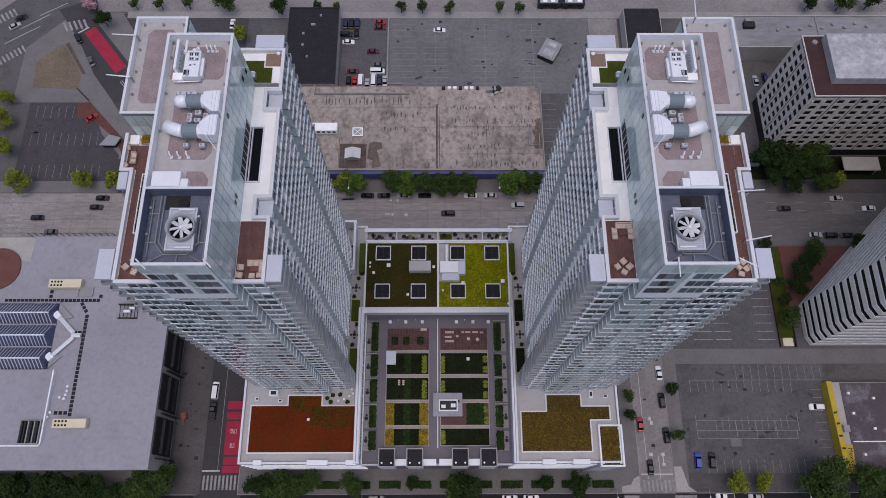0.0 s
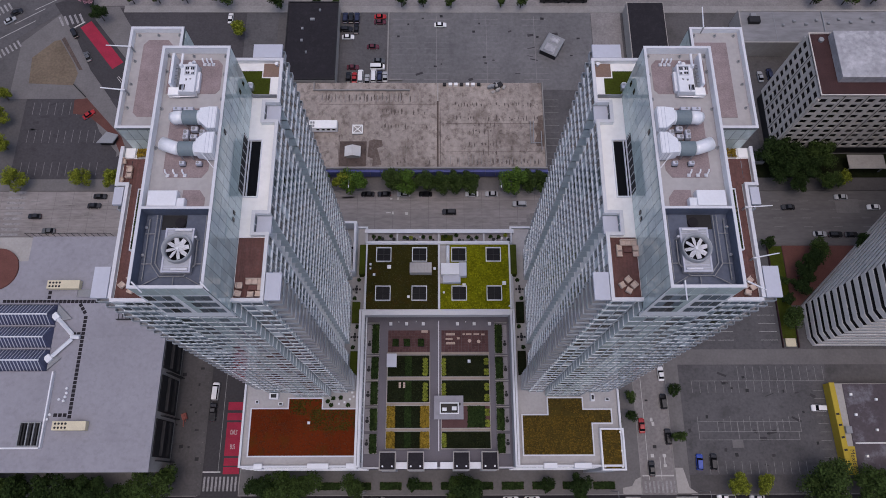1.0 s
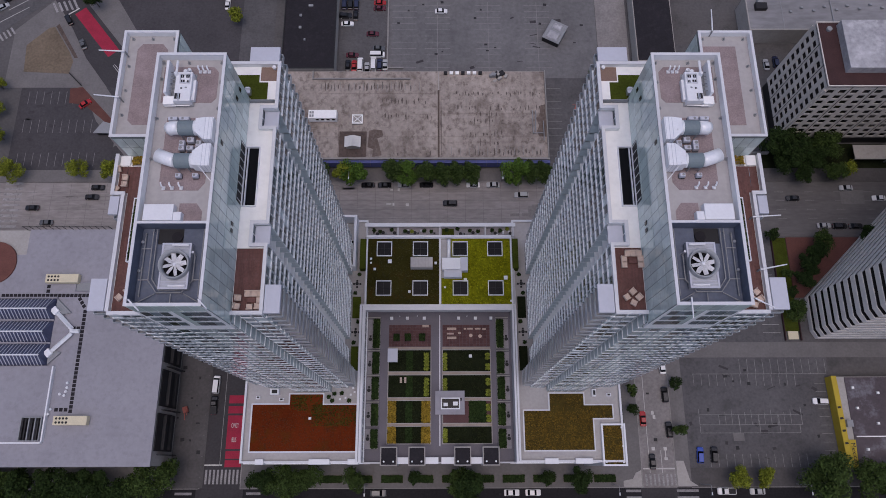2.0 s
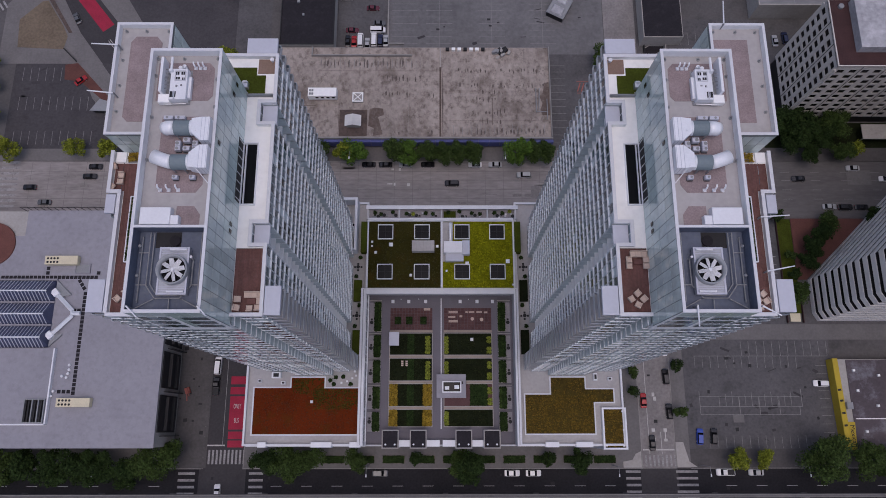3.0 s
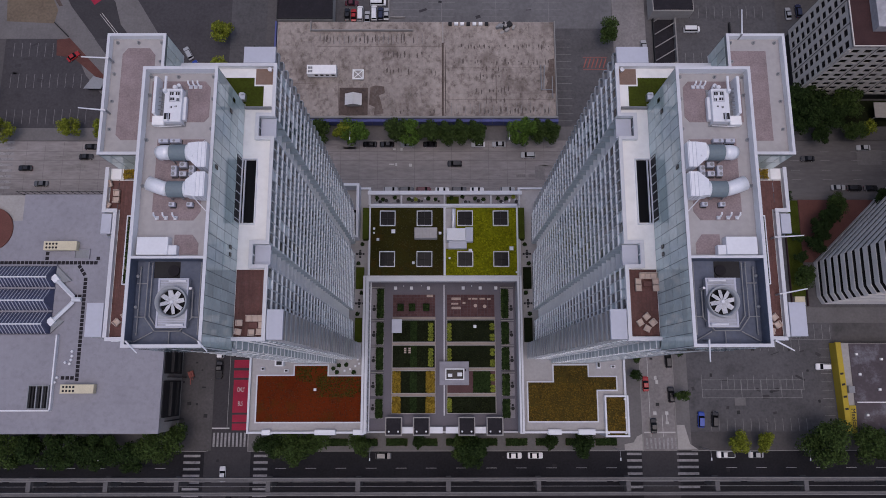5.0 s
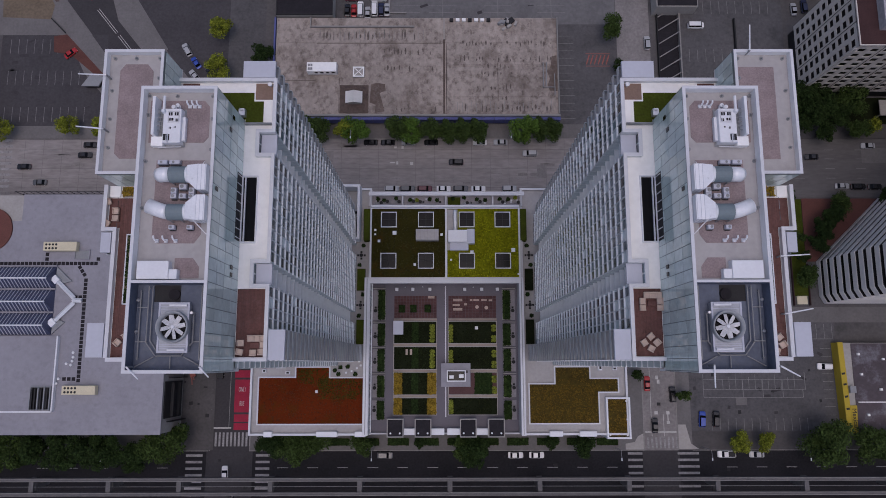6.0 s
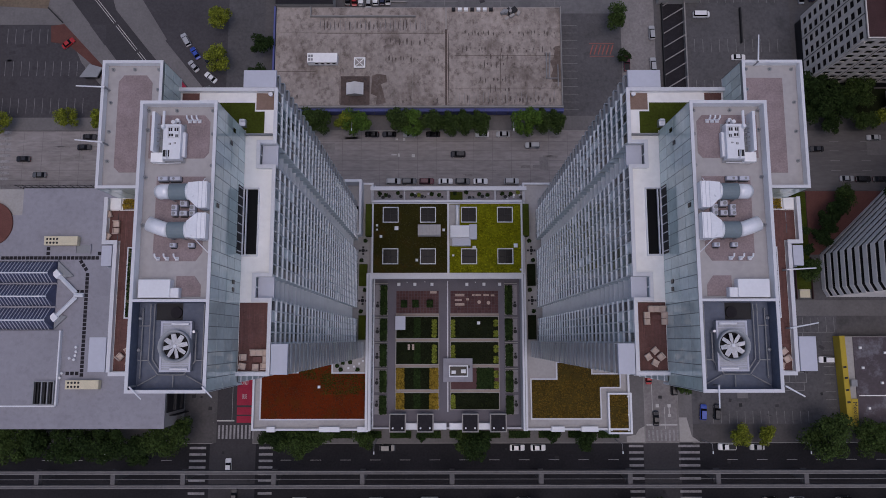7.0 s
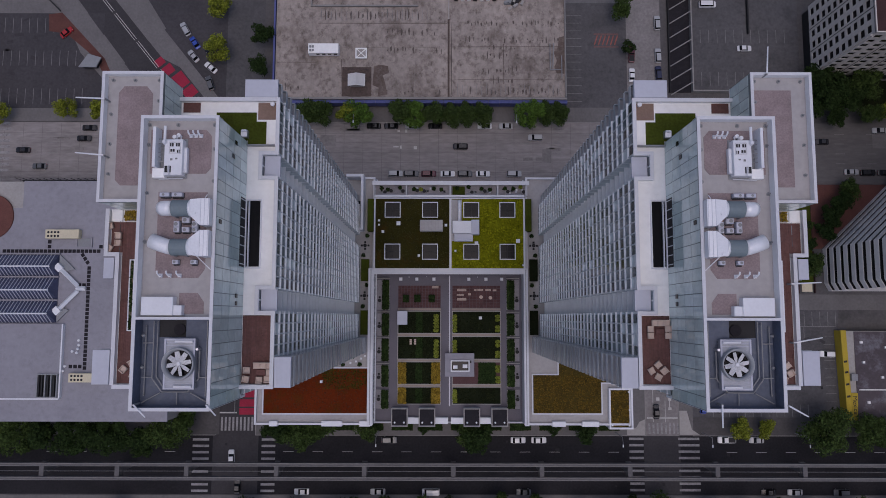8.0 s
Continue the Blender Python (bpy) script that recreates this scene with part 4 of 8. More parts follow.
def lounge_chair(x, y, z, rot, w=0.85, label="sand-coloured cushioned lounge chair on the terrace", base=None):
    c = thing("lounge_chair", (0, 0, 0), label, "chair", "terrace chairs")
    part("seat", box(bmesh.new(), -w / 2, w / 2, -0.42, 0.42, 0.22, 0.45, bevel=0.07), M_tan, c)
    part("backrest", box(bmesh.new(), -w / 2, w / 2, 0.3, 0.44, 0.452, 0.8, bevel=0.05), M_tan, c)
    for dx in (-1, 1):
        part("armrest", box(bmesh.new(), dx * (w / 2 - 0.12), dx * w / 2, -0.4, 0.29, 0.452, 0.6, bevel=0.04), M_tan, c)
        for dy in (-0.36, 0.36):
            part("leg", box(bmesh.new(), dx * (w / 2 - 0.05) - 0.03, dx * (w / 2 - 0.05) + 0.03, dy - 0.03, dy + 0.03, 0, 0.22), M_dark, c)
    c.matrix_basis = pose(x, y, z, 0, 0, rot)
    return c


for s in (-1, 1):
    t, X = tower(s)
    planter(X, s)
    cooling_tower(X)
    roof_plant(X, s)
    d_top = DECK + 0.065
    if s < 0:
        sofa = [(-25.9, 38.9, 0), (-26.75, 38.9, 0), (-27.6, 38.9, 0)]
        chairs = [(-28.9, 38.3, 90), (-29.0, 37.1, 80), (-27.2, 37.0, 180), (-26.1, 37.1, 180), (-25.9, 38.0, -90), (-44.4, 39.2, 30), (-45.5, 38.4, 140), (-44.2, 37.6, -20), (-48.2, 57.8, 20), (-47.0, 56.5, 0), (-47.0, 55.5, 180), (-48.2, 54.8, 60)]
    else:
        sofa = [(25.6, 43.9, 90), (25.6, 43.0, 90), (26.2, 44.7, 0), (27.0, 44.7, 0), (27.8, 44.7, 0), (28.0, 43.9, -90), (28.0, 43.0, -90)]
        chairs = [(25.6, 38.3, 120), (26.5, 39.1, 40), (27.3, 38.3, -50), (26.5, 37.5, 150), (43.9, 39.0, 40), (43.2, 38.2, 130), (44.3, 38.0, -60), (43.4, 37.2, 160)]
    for x, y, r in sofa:
        lounge_chair(x, y, d_top, r, 0.82, "sand-coloured sofa section joined to its neighbours on the deck")
    for x, y, r in chairs:
        lounge_chair(x, y, d_top if abs(x) < 46.2 else DECK + 0.065, r)
    tb = thing("coffee_table", (0, 0, 0), "low dark timber coffee table among lounge chairs", "table", "terrace tables")
    part("tabletop", box(bmesh.new(), -0.6, 0.6, -0.35, 0.35, 0.32, 0.38, bevel=0.02), M_wood, tb)
    for dx in (-0.52, 0.52):
        for dy in (-0.28, 0.28):
            part("leg", box(bmesh.new(), dx - 0.03, dx + 0.03, dy - 0.03, dy + 0.03, 0, 0.32), M_dark, tb)
    tb.matrix_basis = pose(-27.0 if s < 0 else 26.9, 38.0 if s < 0 else 43.6, d_top)
    # white stools and a grill on the north lawn
    gr = thing("outdoor_grill", (X(29.6), 70.8, DECK), "grey outdoor kitchen unit beside the roof lawn", "grill", "outdoor grills")
    part("cabinet", box(bmesh.new(), X(28.9), X(29.8), 70.2, 71.2, DECK + 0.12, DECK + 1.0, bevel=0.04), M_steel, gr)
    part("hood", box(bmesh.new(), X(29.0), X(29.6), 70.9, 71.18, DECK + 1.0, DECK + 1.3, bevel=0.08), M_whitemetal, gr)
    for xx, yy in ((25.6, 75.0),):
        sp = thing("planter_pot", (X(xx), yy, DECK), "round white pot in the terrace corner", "pot", "terrace pots")
        bm = bmesh.new()
        tube(bm, (X(xx), yy, DECK + 0.06), (X(xx), yy, DECK + 0.65), 0.24, 12, 0.32)
        part("pot", bm, M_whitemetal, sp)
for a in ((-38.6, 35.2, -37.1, 33.8, 134), (-30.1, 35.2, -28.9, 34.0, 134), (-46.6, 73.7, -50.3, 73.8, 128.2), (-46.4, 66.2, -50.0, 66.5, 128.2),
          (30.1, 35.3, 30.0, 32.7, 134), (37.9, 35.2, 40.0, 34.0, 134), (44.6, 50.0, 48.6, 50.2, 122.4), (44.6, 42.1, 48.4, 42.8, 122.4), (39.8, 77.2, 40.0, 80.8, 128.2)):
    davit(*a)

# ---- podium under the towers ----
def podium_wing(x0, x1, y0, y1, label):
    p = thing("podium_wing", ((x0 + x1) / 2, (y0 + y1) / 2, 0), label, "building", "podium wings")
    part("body", B(x0, x1, y0, y1, 0, 25.55), M_podwall, p)
    bm = bmesh.new()
    ring(bm, x0, x1, y0, y1, 25.55, 26.3, 0.4)
    part("parapet", bm, M_podwall, p)
    bm = bmesh.new()
    ring(bm, x0 - 0.05, x1 + 0.05, y0 - 0.05, y1 + 0.05, 26.3, 26.4, 0.55)
    part("coping", bm, M_coping, p)
    part("roof", B(x0 + 0.4, x1 - 0.4, y0 + 0.4, y1 - 0.4, 25.552, 25.62), M_roofgrey, p, "pale grey roof membrane")
    for k in range(1, 6):
        bm = bmesh.new()
        ring(bm, x0 - 0.25, x1 + 0.25, y0 - 0.25, y1 + 0.25, k * 4.3 - 0.2, k * 4.3 + 0.2, 0.26)
        part("floor_band", bm, M_slab, p)
    places = []
    for a, b in (((x0 + 1, y0), (x1 - 1, y0)), ((x1, y0 + 1), (x1, y1 - 1)), ((x0, y1 - 1), (x0, y0 + 1)), ((x1 - 1, y1), (x0 + 1, y1))):
        bays, w = wall_run(a, b, 2.1)
        places += [pose(x, y, k * 4.3 + 0.8, 0, 0, r) @ Matrix.Diagonal((1.25, 1, 1.6, 1)) for x, y, r in bays for k in range(6)]
    south = [m for m in places if abs(m.translation.y - y0) < 0.1]
    rest = [m for m in places if abs(m.translation.y - y0) >= 0.1]
    pieces("pane", pane_mesh, south[:90], p)
    joined("side_panes", *PANE, rest + south[90:], M_pane, p)
    return p


def sedum_bed(name, pts, z, material, label, rim=0.35):
    b = thing(name, (sum(p[0] for p in pts) / len(pts), sum(p[1] for p in pts) / len(pts), z), label, "green roof", "green roofs")
    part("planting", prism(bmesh.new(), pts, z, z + 0.32), material, b)
    bm = bmesh.new()
    n = len(pts)
    for i in range(n):
        (ax, ay), (bx, by) = pts[i], pts[(i + 1) % n]
        box(bm, min(ax, bx) - rim / 2, max(ax, bx) + rim / 2, min(ay, by) - rim / 2, max(ay, by) + rim / 2, z + 0.002 * i, z + 0.42 + 0.003 * i)
    part("rim", bm, M_coping, b, "pale metal edging")
    return b


def tufts(parent, x0, x1, y0, y1, z, n, material, size=0.3, keep=None, seed=3):
    """Uneven low growth on a green roof."""
    rng = random.Random(seed)
    v, f, off = [], [], base_of(parent)
    while n > 0:
        n -= 1
        x, y = rng.uniform(x0, x1), rng.uniform(y0, y1)
        if keep and not keep(x, y):
            continue
        if noise.noise((x * 0.35, y * 0.35, seed)) < rng.uniform(-0.6, 0.35):
            continue
        r, w = size * rng.uniform(0.5, 1.3), rng.uniform(0, 6.28)
        c = Vector((x, y, z)) - off
        k = len(v)
        for i in range(4):
            v.append(c + Vector((math.cos(w + i * 1.57) * r * rng.uniform(0.7, 1.2), math.sin(w + i * 1.57) * r * rng.uniform(0.7, 1.2), -0.03)))
        v.append(c + Vector((rng.uniform(-0.08, 0.08), rng.uniform(-0.08, 0.08), rng.uniform(0.08, 0.24))))
        f += [(k + i, k + (i + 1) % 4, k + 4) for i in range(4)]
    me = bpy.data.meshes.new("growth")
    me.from_pydata([tuple(p) for p in v], [], f)
    me.materials.append(material)
    o = new("growth", me)
    o.parent = parent
    return tagged(o, kind="stuff")


podium_wing(-53.1, -21.3, 16.6, 84.0, "pale six-storey podium wing carrying one tower")
podium_wing(20.3, 48.2, 16.6, 84.0, "pale six-storey podium wing beside the car park street")
M_tuftred = mat("red_sedum_tufts", (0.085, 0.024, 0.007), 1.0, 0.3, 0.5, 3, 0.0, island=0.3)
M_tuftgold = mat("golden_sedum_tufts", (0.125, 0.078, 0.009), 1.0, 0.3, 0.5, 3, 0.0, island=0.45)
M_tuftlime = mat("lime_sedum_tufts", (0.18, 0.185, 0.006), 1.0, 0.3, 0.5, 3, 0.0, island=0.4, spec=0.05)
M_tuftdark = mat("olive_sedum_tufts", (0.042, 0.038, 0.009), 1.0, 0.3, 0.5, 3, 0.0, island=0.35)
ptsL = [(-51.0, 19.4), (-22.4, 19.4), (-22.4, 31.7), (-31.9, 31.7), (-31.9, 34.5), (-41.1, 34.5), (-41.1, 31.8), (-51.0, 31.8)]
b = sedum_bed("sedum_roof", ptsL, 25.6, M_sedred, "rust-red sedum green roof with pale edging")
tufts(b, -50.7, -22.7, 19.7, 31.4, 25.9, 2400, M_tuftred, 0.2)
M_tuftolive = mat("green_brown_sedum_tufts", (0.052, 0.05, 0.009), 1.0, 0.3, 0.5, 3, 0.0, island=0.4, spec=0.05)
tufts(b, -40.5, -32.3, 30, 34.2, 25.9, 600, M_tuftolive, 0.24, None, 4)
tufts(b, -35, -23, 26, 31.4, 25.9, 1500, M_tuftolive, 0.24, None, 9)
ptsR = [(21.8, 19.5), (40.5, 19.5), (40.5, 27.7), (45.9, 27.7), (45.9, 31.4), (38.3, 31.4), (38.3, 34.5), (28.8, 34.5), (28.8, 30.0), (21.8, 30.0)]
b = sedum_bed("sedum_roof", ptsR, 25.6, M_sedgold, "golden brown sedum green roof with pale edging")
tufts(b, 22.1, 40.2, 19.8, 29.7, 25.93, 3000, M_tuftgold, 0.24)
tufts(b, 29, 45.6, 28, 34, 25.93, 700, M_tuftgold, 0.22, lambda x, y: (x < 38 or y < 31.2) and (x > 29 or y < 30), 5)
sm = thing("corner_block", (45.3, 21, 0), "small corner block with white parapet and golden green roof", "building")
part("body", B(42.3, 48.5, 15.7, 26.3, 0, 25.3), M_podwall, sm)
bm = ring(bmesh.new(), 42.2, 48.6, 15.6, 26.4, 25.3, 26.9, 0.45)
part("parapet", bm, M_whitemetal, sm)
part("planting", B(42.65, 48.15, 16.05, 25.95, 25.3, 26.2), M_sedgold, sm)
tufts(sm, 42.8, 48, 16.2, 25.8, 26.22, 900, M_tuftgold, 0.26)
for x, y in ((47.7, 16.5), (47.8, 20.6), (47.7, 25.4), (43.1, 16.6)):
    d = thing("roof_drain", (x, y, 26.2), "small white roof drain box among sedum", "drain", "roof drains")
    part("box", B(x - 0.22, x + 0.22, y - 0.22, y + 0.22, 26.15, 26.5), M_whitemetal, d)
# service zones at the tower feet
for x, y, w, d, h in ((-45.0, 35.0, 2.4, 1.6, 1.5), (-43.2, 33.0, 1.2, 0.8, 0.6), (-49.5, 33.5, 1.0, 0.8, 0.8), (41.0, 34.5, 1.0, 2.0, 1.2), (45.0, 34.0, 1.2, 0.8, 0.7)):
    a = thing("condenser", (x, y, 25.62), "white condenser box on the podium roof", "air conditioner", "podium condensers")
    part("case", B(x - w / 2, x + w / 2, y - d / 2, y + d / 2, 25.62, 25.62 + h, bevel=0.05), M_whitemetal, a)
    part("grille", B(x - w * 0.3, x + w * 0.3, y - d * 0.3, y + d * 0.3, 25.62 + h, 25.66 + h), M_dark, a)
for x, y, z in ((-35.3, 28.0, 25.92), (-18.8, 68.5, 28.95), (-9.0, 62.0, 28.95)):
    d = thing("roof_drain", (x, y, z), "small white roof hatch box in the sedum", "hatch", "roof hatches")
    part("lid", B(x - 0.35, x + 0.35, y - 0.35, y + 0.35, z - 0.02, z + 0.4, bevel=0.05), M_whitemetal, d)
# white wall boxes along the south parapet
for x0, x1 in ((-49.0, -46.8), (-35.0, -29.5), (-24.8, -22.0), (27.0, 30.5), (35.0, 39.5)):
    solid("wall_south_box", B(x0, x1, 16.2, 17.6, 24.2, 26.7, bevel=0.05), M_whitemetal, "white louvred box on the podium edge", "roof box")

# walls round the courtyard
for nm, x0, x1, y0, y1 in (("wall_court_west", -22.7, -21.3, 16.6, 58.6), ("wall_court_east", 19.4, 20.6, 16.6, 58.6)):
    solid(nm, B(x0 + 0.15, x1 - 0.15, y0, y1, 20.5, 27.9), M_podwall, "pale courtyard side wall", "wall")
    solid(nm + "_coping", B(x0, x1, y0, y1, 27.9, 28.1), M_coping, "pale double coping on the courtyard wall", "coping")
    solid(nm + "_seam", B((x0 + x1) / 2 - 0.1, (x0 + x1) / 2 + 0.1, y0 + 0.3, y1 - 0.3, 28.1, 28.11), M_grey, "grey seam along the coping", "coping")
solid("wall_court_north", B(-21.2, 19.3, 57.2, 58.4, 24.6, 27.9), M_podwall, "pale wall at the courtyard's north end", "wall")
solid("wall_court_north_coping", B(-21.3, 19.4, 57.0, 58.6, 27.9, 28.1), M_coping, "pale coping on the north courtyard wall", "coping")

# amenity block with two green roofs
am = thing("amenity_block", (-0.7, 70, 0), "low amenity block with two sedum roofs and dark skylights", "building")
part("body", B(-21.3, 20.3, 58.6, 77.9, 0, 28.3), M_podwall, am)
part("north_terrace", B(-21.3, 20.3, 77.9, 82.3, 0, 25.4), M_podwall, am)
part("terrace_paving", B(-21.2, 20.2, 78.75, 81.95, 25.4, 25.44), M_terrace, am)
part("terrace_lawn", B(0.1, 3.6, 79.0, 81.6, 25.44, 25.6), M_grass, am, "square of grass on a roof terrace")
bm = bmesh.new()
for x0, x1 in ((-21.3, -20.9), (-0.75, -0.15), (19.4, 19.8)):
    box(bm, x0, x1, 58.6, 77.9, 28.3, 28.9)
box(bm, -20.9, -0.75, 77.6, 77.9, 28.3, 28.85), box(bm, -0.15, 19.4, 77.6, 77.9, 28.3, 28.85), box(bm, -21.3, 19.8, 78.1, 78.7, 25.4, 28.6)
part("roof_edge", bm, M_coping, am)
g = part("planting", B(-20.9, -0.75, 58.6, 77.6, 28.3, 28.55), M_seddark, am, "dark olive sedum with rusty patches")
part("planting", B(-0.15, 19.4, 58.6, 77.6, 28.3, 28.55), M_sedlime, am, "bright lime sedum")
tufts(am, -20.6, -1, 58.9, 77.3, 28.56, 1800, M_tuftdark, 0.22)
sk_x, sk_y = (-18.35, -8.15, 3.05, 12.9), (72.35, 65.2 - 4.3)
def on_lime(x, y):
    return not any(a - 0.4 < x < a + 4.7 and c - 0.4 < y < c + 4.8 for a in sk_x for c in sk_y) and not (x < 7.5 and y > 65.5)
tufts(am, 0.1, 19.2, 58.9, 77.3, 28.56, 4200, M_tuftlime, 0.3, on_lime)
part("gravel_strip", B(-0.1, 2.7, 66, 77.4, 28.552, 28.6), M_roofgrey, am)
for x in sk_x:
    for y in sk_y:
        s1 = thing("skylight", (x + 2.15, y + 2.15, 28.55), "square dark skylight with a white kerb in the green roof", "skylight", "square skylights")
        part("kerb", ring(bmesh.new(), x, x + 4.3, y, y + 4.3, 28.5, 29.2, 0.2), M_whitemetal, s1)
        part("glass", B(x + 0.28, x + 4.02, y + 0.28, y + 4.02, 28.5, 28.75), M_darkglass, s1, "dark glazing")
        bm = bmesh.new()
        box(bm, x + 2.1, x + 2.2, y + 0.28, y + 4.02, 28.75, 28.84), box(bm, x + 0.28, x + 4.02, y + 2.1, y + 2.2, 28.845, 28.9)
        part("glazing_bar", bm, M_dark, s1)
mb = thing("plant_box", (-5.6, 70, 28.55), "long pale ribbed plant box on the green roof", "roof box")
part("case", B(-8.7, -2.5, 68.5, 71.5, 28.5, 30.9, bevel=0.06), M_roofgrey, mb)
for k in range(7):
    part("rib", B(-8.4 + k * 0.95, -8.3 + k * 0.95, 68.55, 71.45, 30.9, 30.93), M_concrete, mb)
wb = thing("stair_house", (3.5, 69, 28.55), "white stair house with stepped roof boxes on the green roof", "roof box")
part("upper_box", B(0.1, 5.2, 67.9, 71.2, 28.5, 31.2, bevel=0.05), M_whitemetal, wb)
part("side_box", B(5.2, 7.3, 67.6, 71.6, 28.5, 30.6, bevel=0.05), M_lav, wb)
part("lower_box", B(0.6, 5.6, 65.8, 67.9, 28.5, 30.3, bevel=0.05), M_lav, wb)
dd = thing("supply_duct", (2, 74, 28.6), "white rooftop duct rising beside the stair house", "duct")
bm = bmesh.new()
bent_tube(bm, [(2.0, 71.2, 29.6), (2.0, 74.5, 29.6), (2.0, 76.4, 29.6), (2.0, 76.9, 29.2)], 0.42, 12)
part("duct", bm, M_ductwhite, dd, "", True)
for y in (72.5, 74.3, 76.2):
    part("saddle", B(1.5, 2.5, y - 0.08, y + 0.08, 28.6, 29.25), M_grey, dd)
for x, y, w in ((-1.7, 70.3, 0.6), (-14.6, 70.8, 0.9), (-19.9, 71.6, 0.5), (-19.9, 70.4, 0.4), (6.6, 65.4, 0.8), (0.9, 63.3, 0.45), (17.9, 66.0, 0.9), (19.2, 59.4, 0.4)):
    v = thing("roof_vent", (x, y, 28.55), "small white square vent box on the green roof", "vent", "green roof vents")
    part("curb", B(x - w / 2, x + w / 2, y - w / 2, y + w / 2, 28.5, 28.95), M_whitemetal, v)
    part("cap", B(x - w * 0.6, x + w * 0.6, y - w * 0.6, y + w * 0.6, 28.95, 29.1, bevel=0.08), M_whitemetal, v)

# private terraces on the north edge
solid("wall_terrace_north", B(-21.9, 21.2, 82.0, 82.7, 24, 27.2), M_podwall, "pale wall along the north terraces", "wall")
solid("wall_terrace_north_coping", B(-22.0, 21.3, 81.7, 82.8, 27.2, 27.4), M_coping, "broad pale coping on the north terrace wall", "coping")
for x in (-21.6, -12.6, -0.5, 12.6, 20.6):
    solid("wall_terrace_divider", B(x - 0.2, x + 0.2, 78.7, 82.0, 25.4, 27.19), M_podwall, "pale dividing wall between roof terraces", "wall")
rng = random.Random(12)
def bush_pot(x, y, z, mt, r=0.55):
    p = thing("potted_plant", (x, y, z), "bushy green plant in a dark terrace pot", "plant", "terrace pot plants")
    bm = bmesh.new()
    tube(bm, (x, y, z), (x, y, z + 0.4), r * 0.45, 10, r * 0.6)
    part("pot", bm, M_dark, p)
    hedge(p, x - r, x + r, y - r, y + r, z + 0.35, 0.8, mt, 80, int(x * 3) + 50, 0.2, True)
def set_table(x, y, z, label="round dark cafe table on a roof terrace", m=None):
    p = thing("cafe_table", (x, y, z), label, "table", "cafe tables")
    bm = bmesh.new()
    tube(bm, (x, y, z + 0.7), (x, y, z + 0.75), 0.5, 16)
    part("tabletop", bm, m or M_dark, p)
    bm = bmesh.new()
    tube(bm, (x, y, z), (x, y, z + 0.7), 0.06, 8)
    part("pedestal", bm, M_dark, p)
def stool(x, y, z, m=None):
    p = thing("outdoor_stool", (x, y, z), "small square outdoor seat beside a table", "stool", "terrace seats")
    part("seat", B(x - 0.27, x + 0.27, y - 0.27, y + 0.27, z + 0.38, z + 0.46, bevel=0.03), m or M_dark, p)
    for dx in (-0.22, 0.22):
        for dy in (-0.22, 0.22):
            part("leg", B(x + dx - 0.025, x + dx + 0.025, y + dy - 0.025, y + dy + 0.025, z, z + 0.38), M_dark, p)
for x in (-19.5, -17.8, -14.5, -10.5, -8.6, -5.0, -3.0, 1.5, 4.6, 8.2, 10.5, 14.6, 17.0, 19.0):
    bush_pot(x, rng.uniform(80.6, 81.4), 25.44, M_leafdeep if rng.random() < 0.7 else M_leaflime)
    if rng.random() < 0.7:
        yy = rng.uniform(79.8, 80.4)
        set_table(x + 0.9, yy, 25.44), stool(x + 0.1, yy, 25.44, M_grey), stool(x + 1.7, yy, 25.44, M_grey)
for i in range(26):
    x, y = rng.uniform(-20.5, 19.6), rng.uniform(79.8, 81.5)
    if not -0.3 < x < 4.0 and min(abs(x - d) for d in (-21.6, -12.6, -0.5, 12.6, 20.6)) > 0.6:
        stool(x, y, 25.44, (M_lav, M_dark, M_grey, M_whitemetal)[i % 4])
for x0, x1 in ((-20.4, -15.5), (-9.5, -4.8), (4.2, 8.8), (15.0, 19.4)):
    solid("terrace_sill", B(x0, x1, 78.75, 79.5, 25.4, 26.3), M_wroof, "pale low wall box on the terrace", "low wall")

# upstand corner beside the west tower, and its partner
for sgn in (-1, 1):
    Q = lambda u: CX + sgn * u
    if sgn < 0:
        bm = bmesh.new()
        box(bm, Q(23.3), Q(24.0), 68.8, 84.0, 26, 31.0), box(bm, Q(24.0), Q(28.0), 83.3, 84.0, 26, 31.0), box(bm, Q(24.0), Q(26.4), 68.8, 69.3, 26, 31.0)
        solid("wall_ear", bm, M_coping, "pale screen wall wrapping the tower corner", "wall")
        solid("stair_pit", B(Q(24.05), Q(24.95), 69.3, 77.0, 26, 28.5), M_darkglass, "dark stair opening behind the screen wall", "opening")
    # strips of planting and patios between tower and wall
    zz = 25.64
    for k, (y0, y1, green) in enumerate(((68.8, 77.6, True), (61.4, 68.6, False), (55.2, 61.2, True), (47.4, 55.0, False), (40.6, 47.2, True))):
        u0, u1 = (20.7, 22.4) if k == 0 else (22.0, 24.2)
        if green:
            b2 = thing("terrace_bed", (Q((u0 + u1) / 2), (y0 + y1) / 2, zz), "narrow grass bed between tower and courtyard wall", "planting bed", "terrace beds")
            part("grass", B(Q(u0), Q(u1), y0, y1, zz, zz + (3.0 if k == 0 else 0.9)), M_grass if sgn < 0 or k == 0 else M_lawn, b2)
        else:
            set_table(Q(23.2), (y0 + y1) / 2, zz)
            for dx, dy in ((-0.9, 0), (0.9, 0), (0, 0.9), (0, -0.9)):
                stool(Q(23.2) + dx, (y0 + y1) / 2 + dy, zz)
            bush_pot(Q(23.6), y0 + 0.9, zz, M_leafdeep)
            bush_pot(Q(22.6), y1 - 0.9, zz, M_leafdeep)
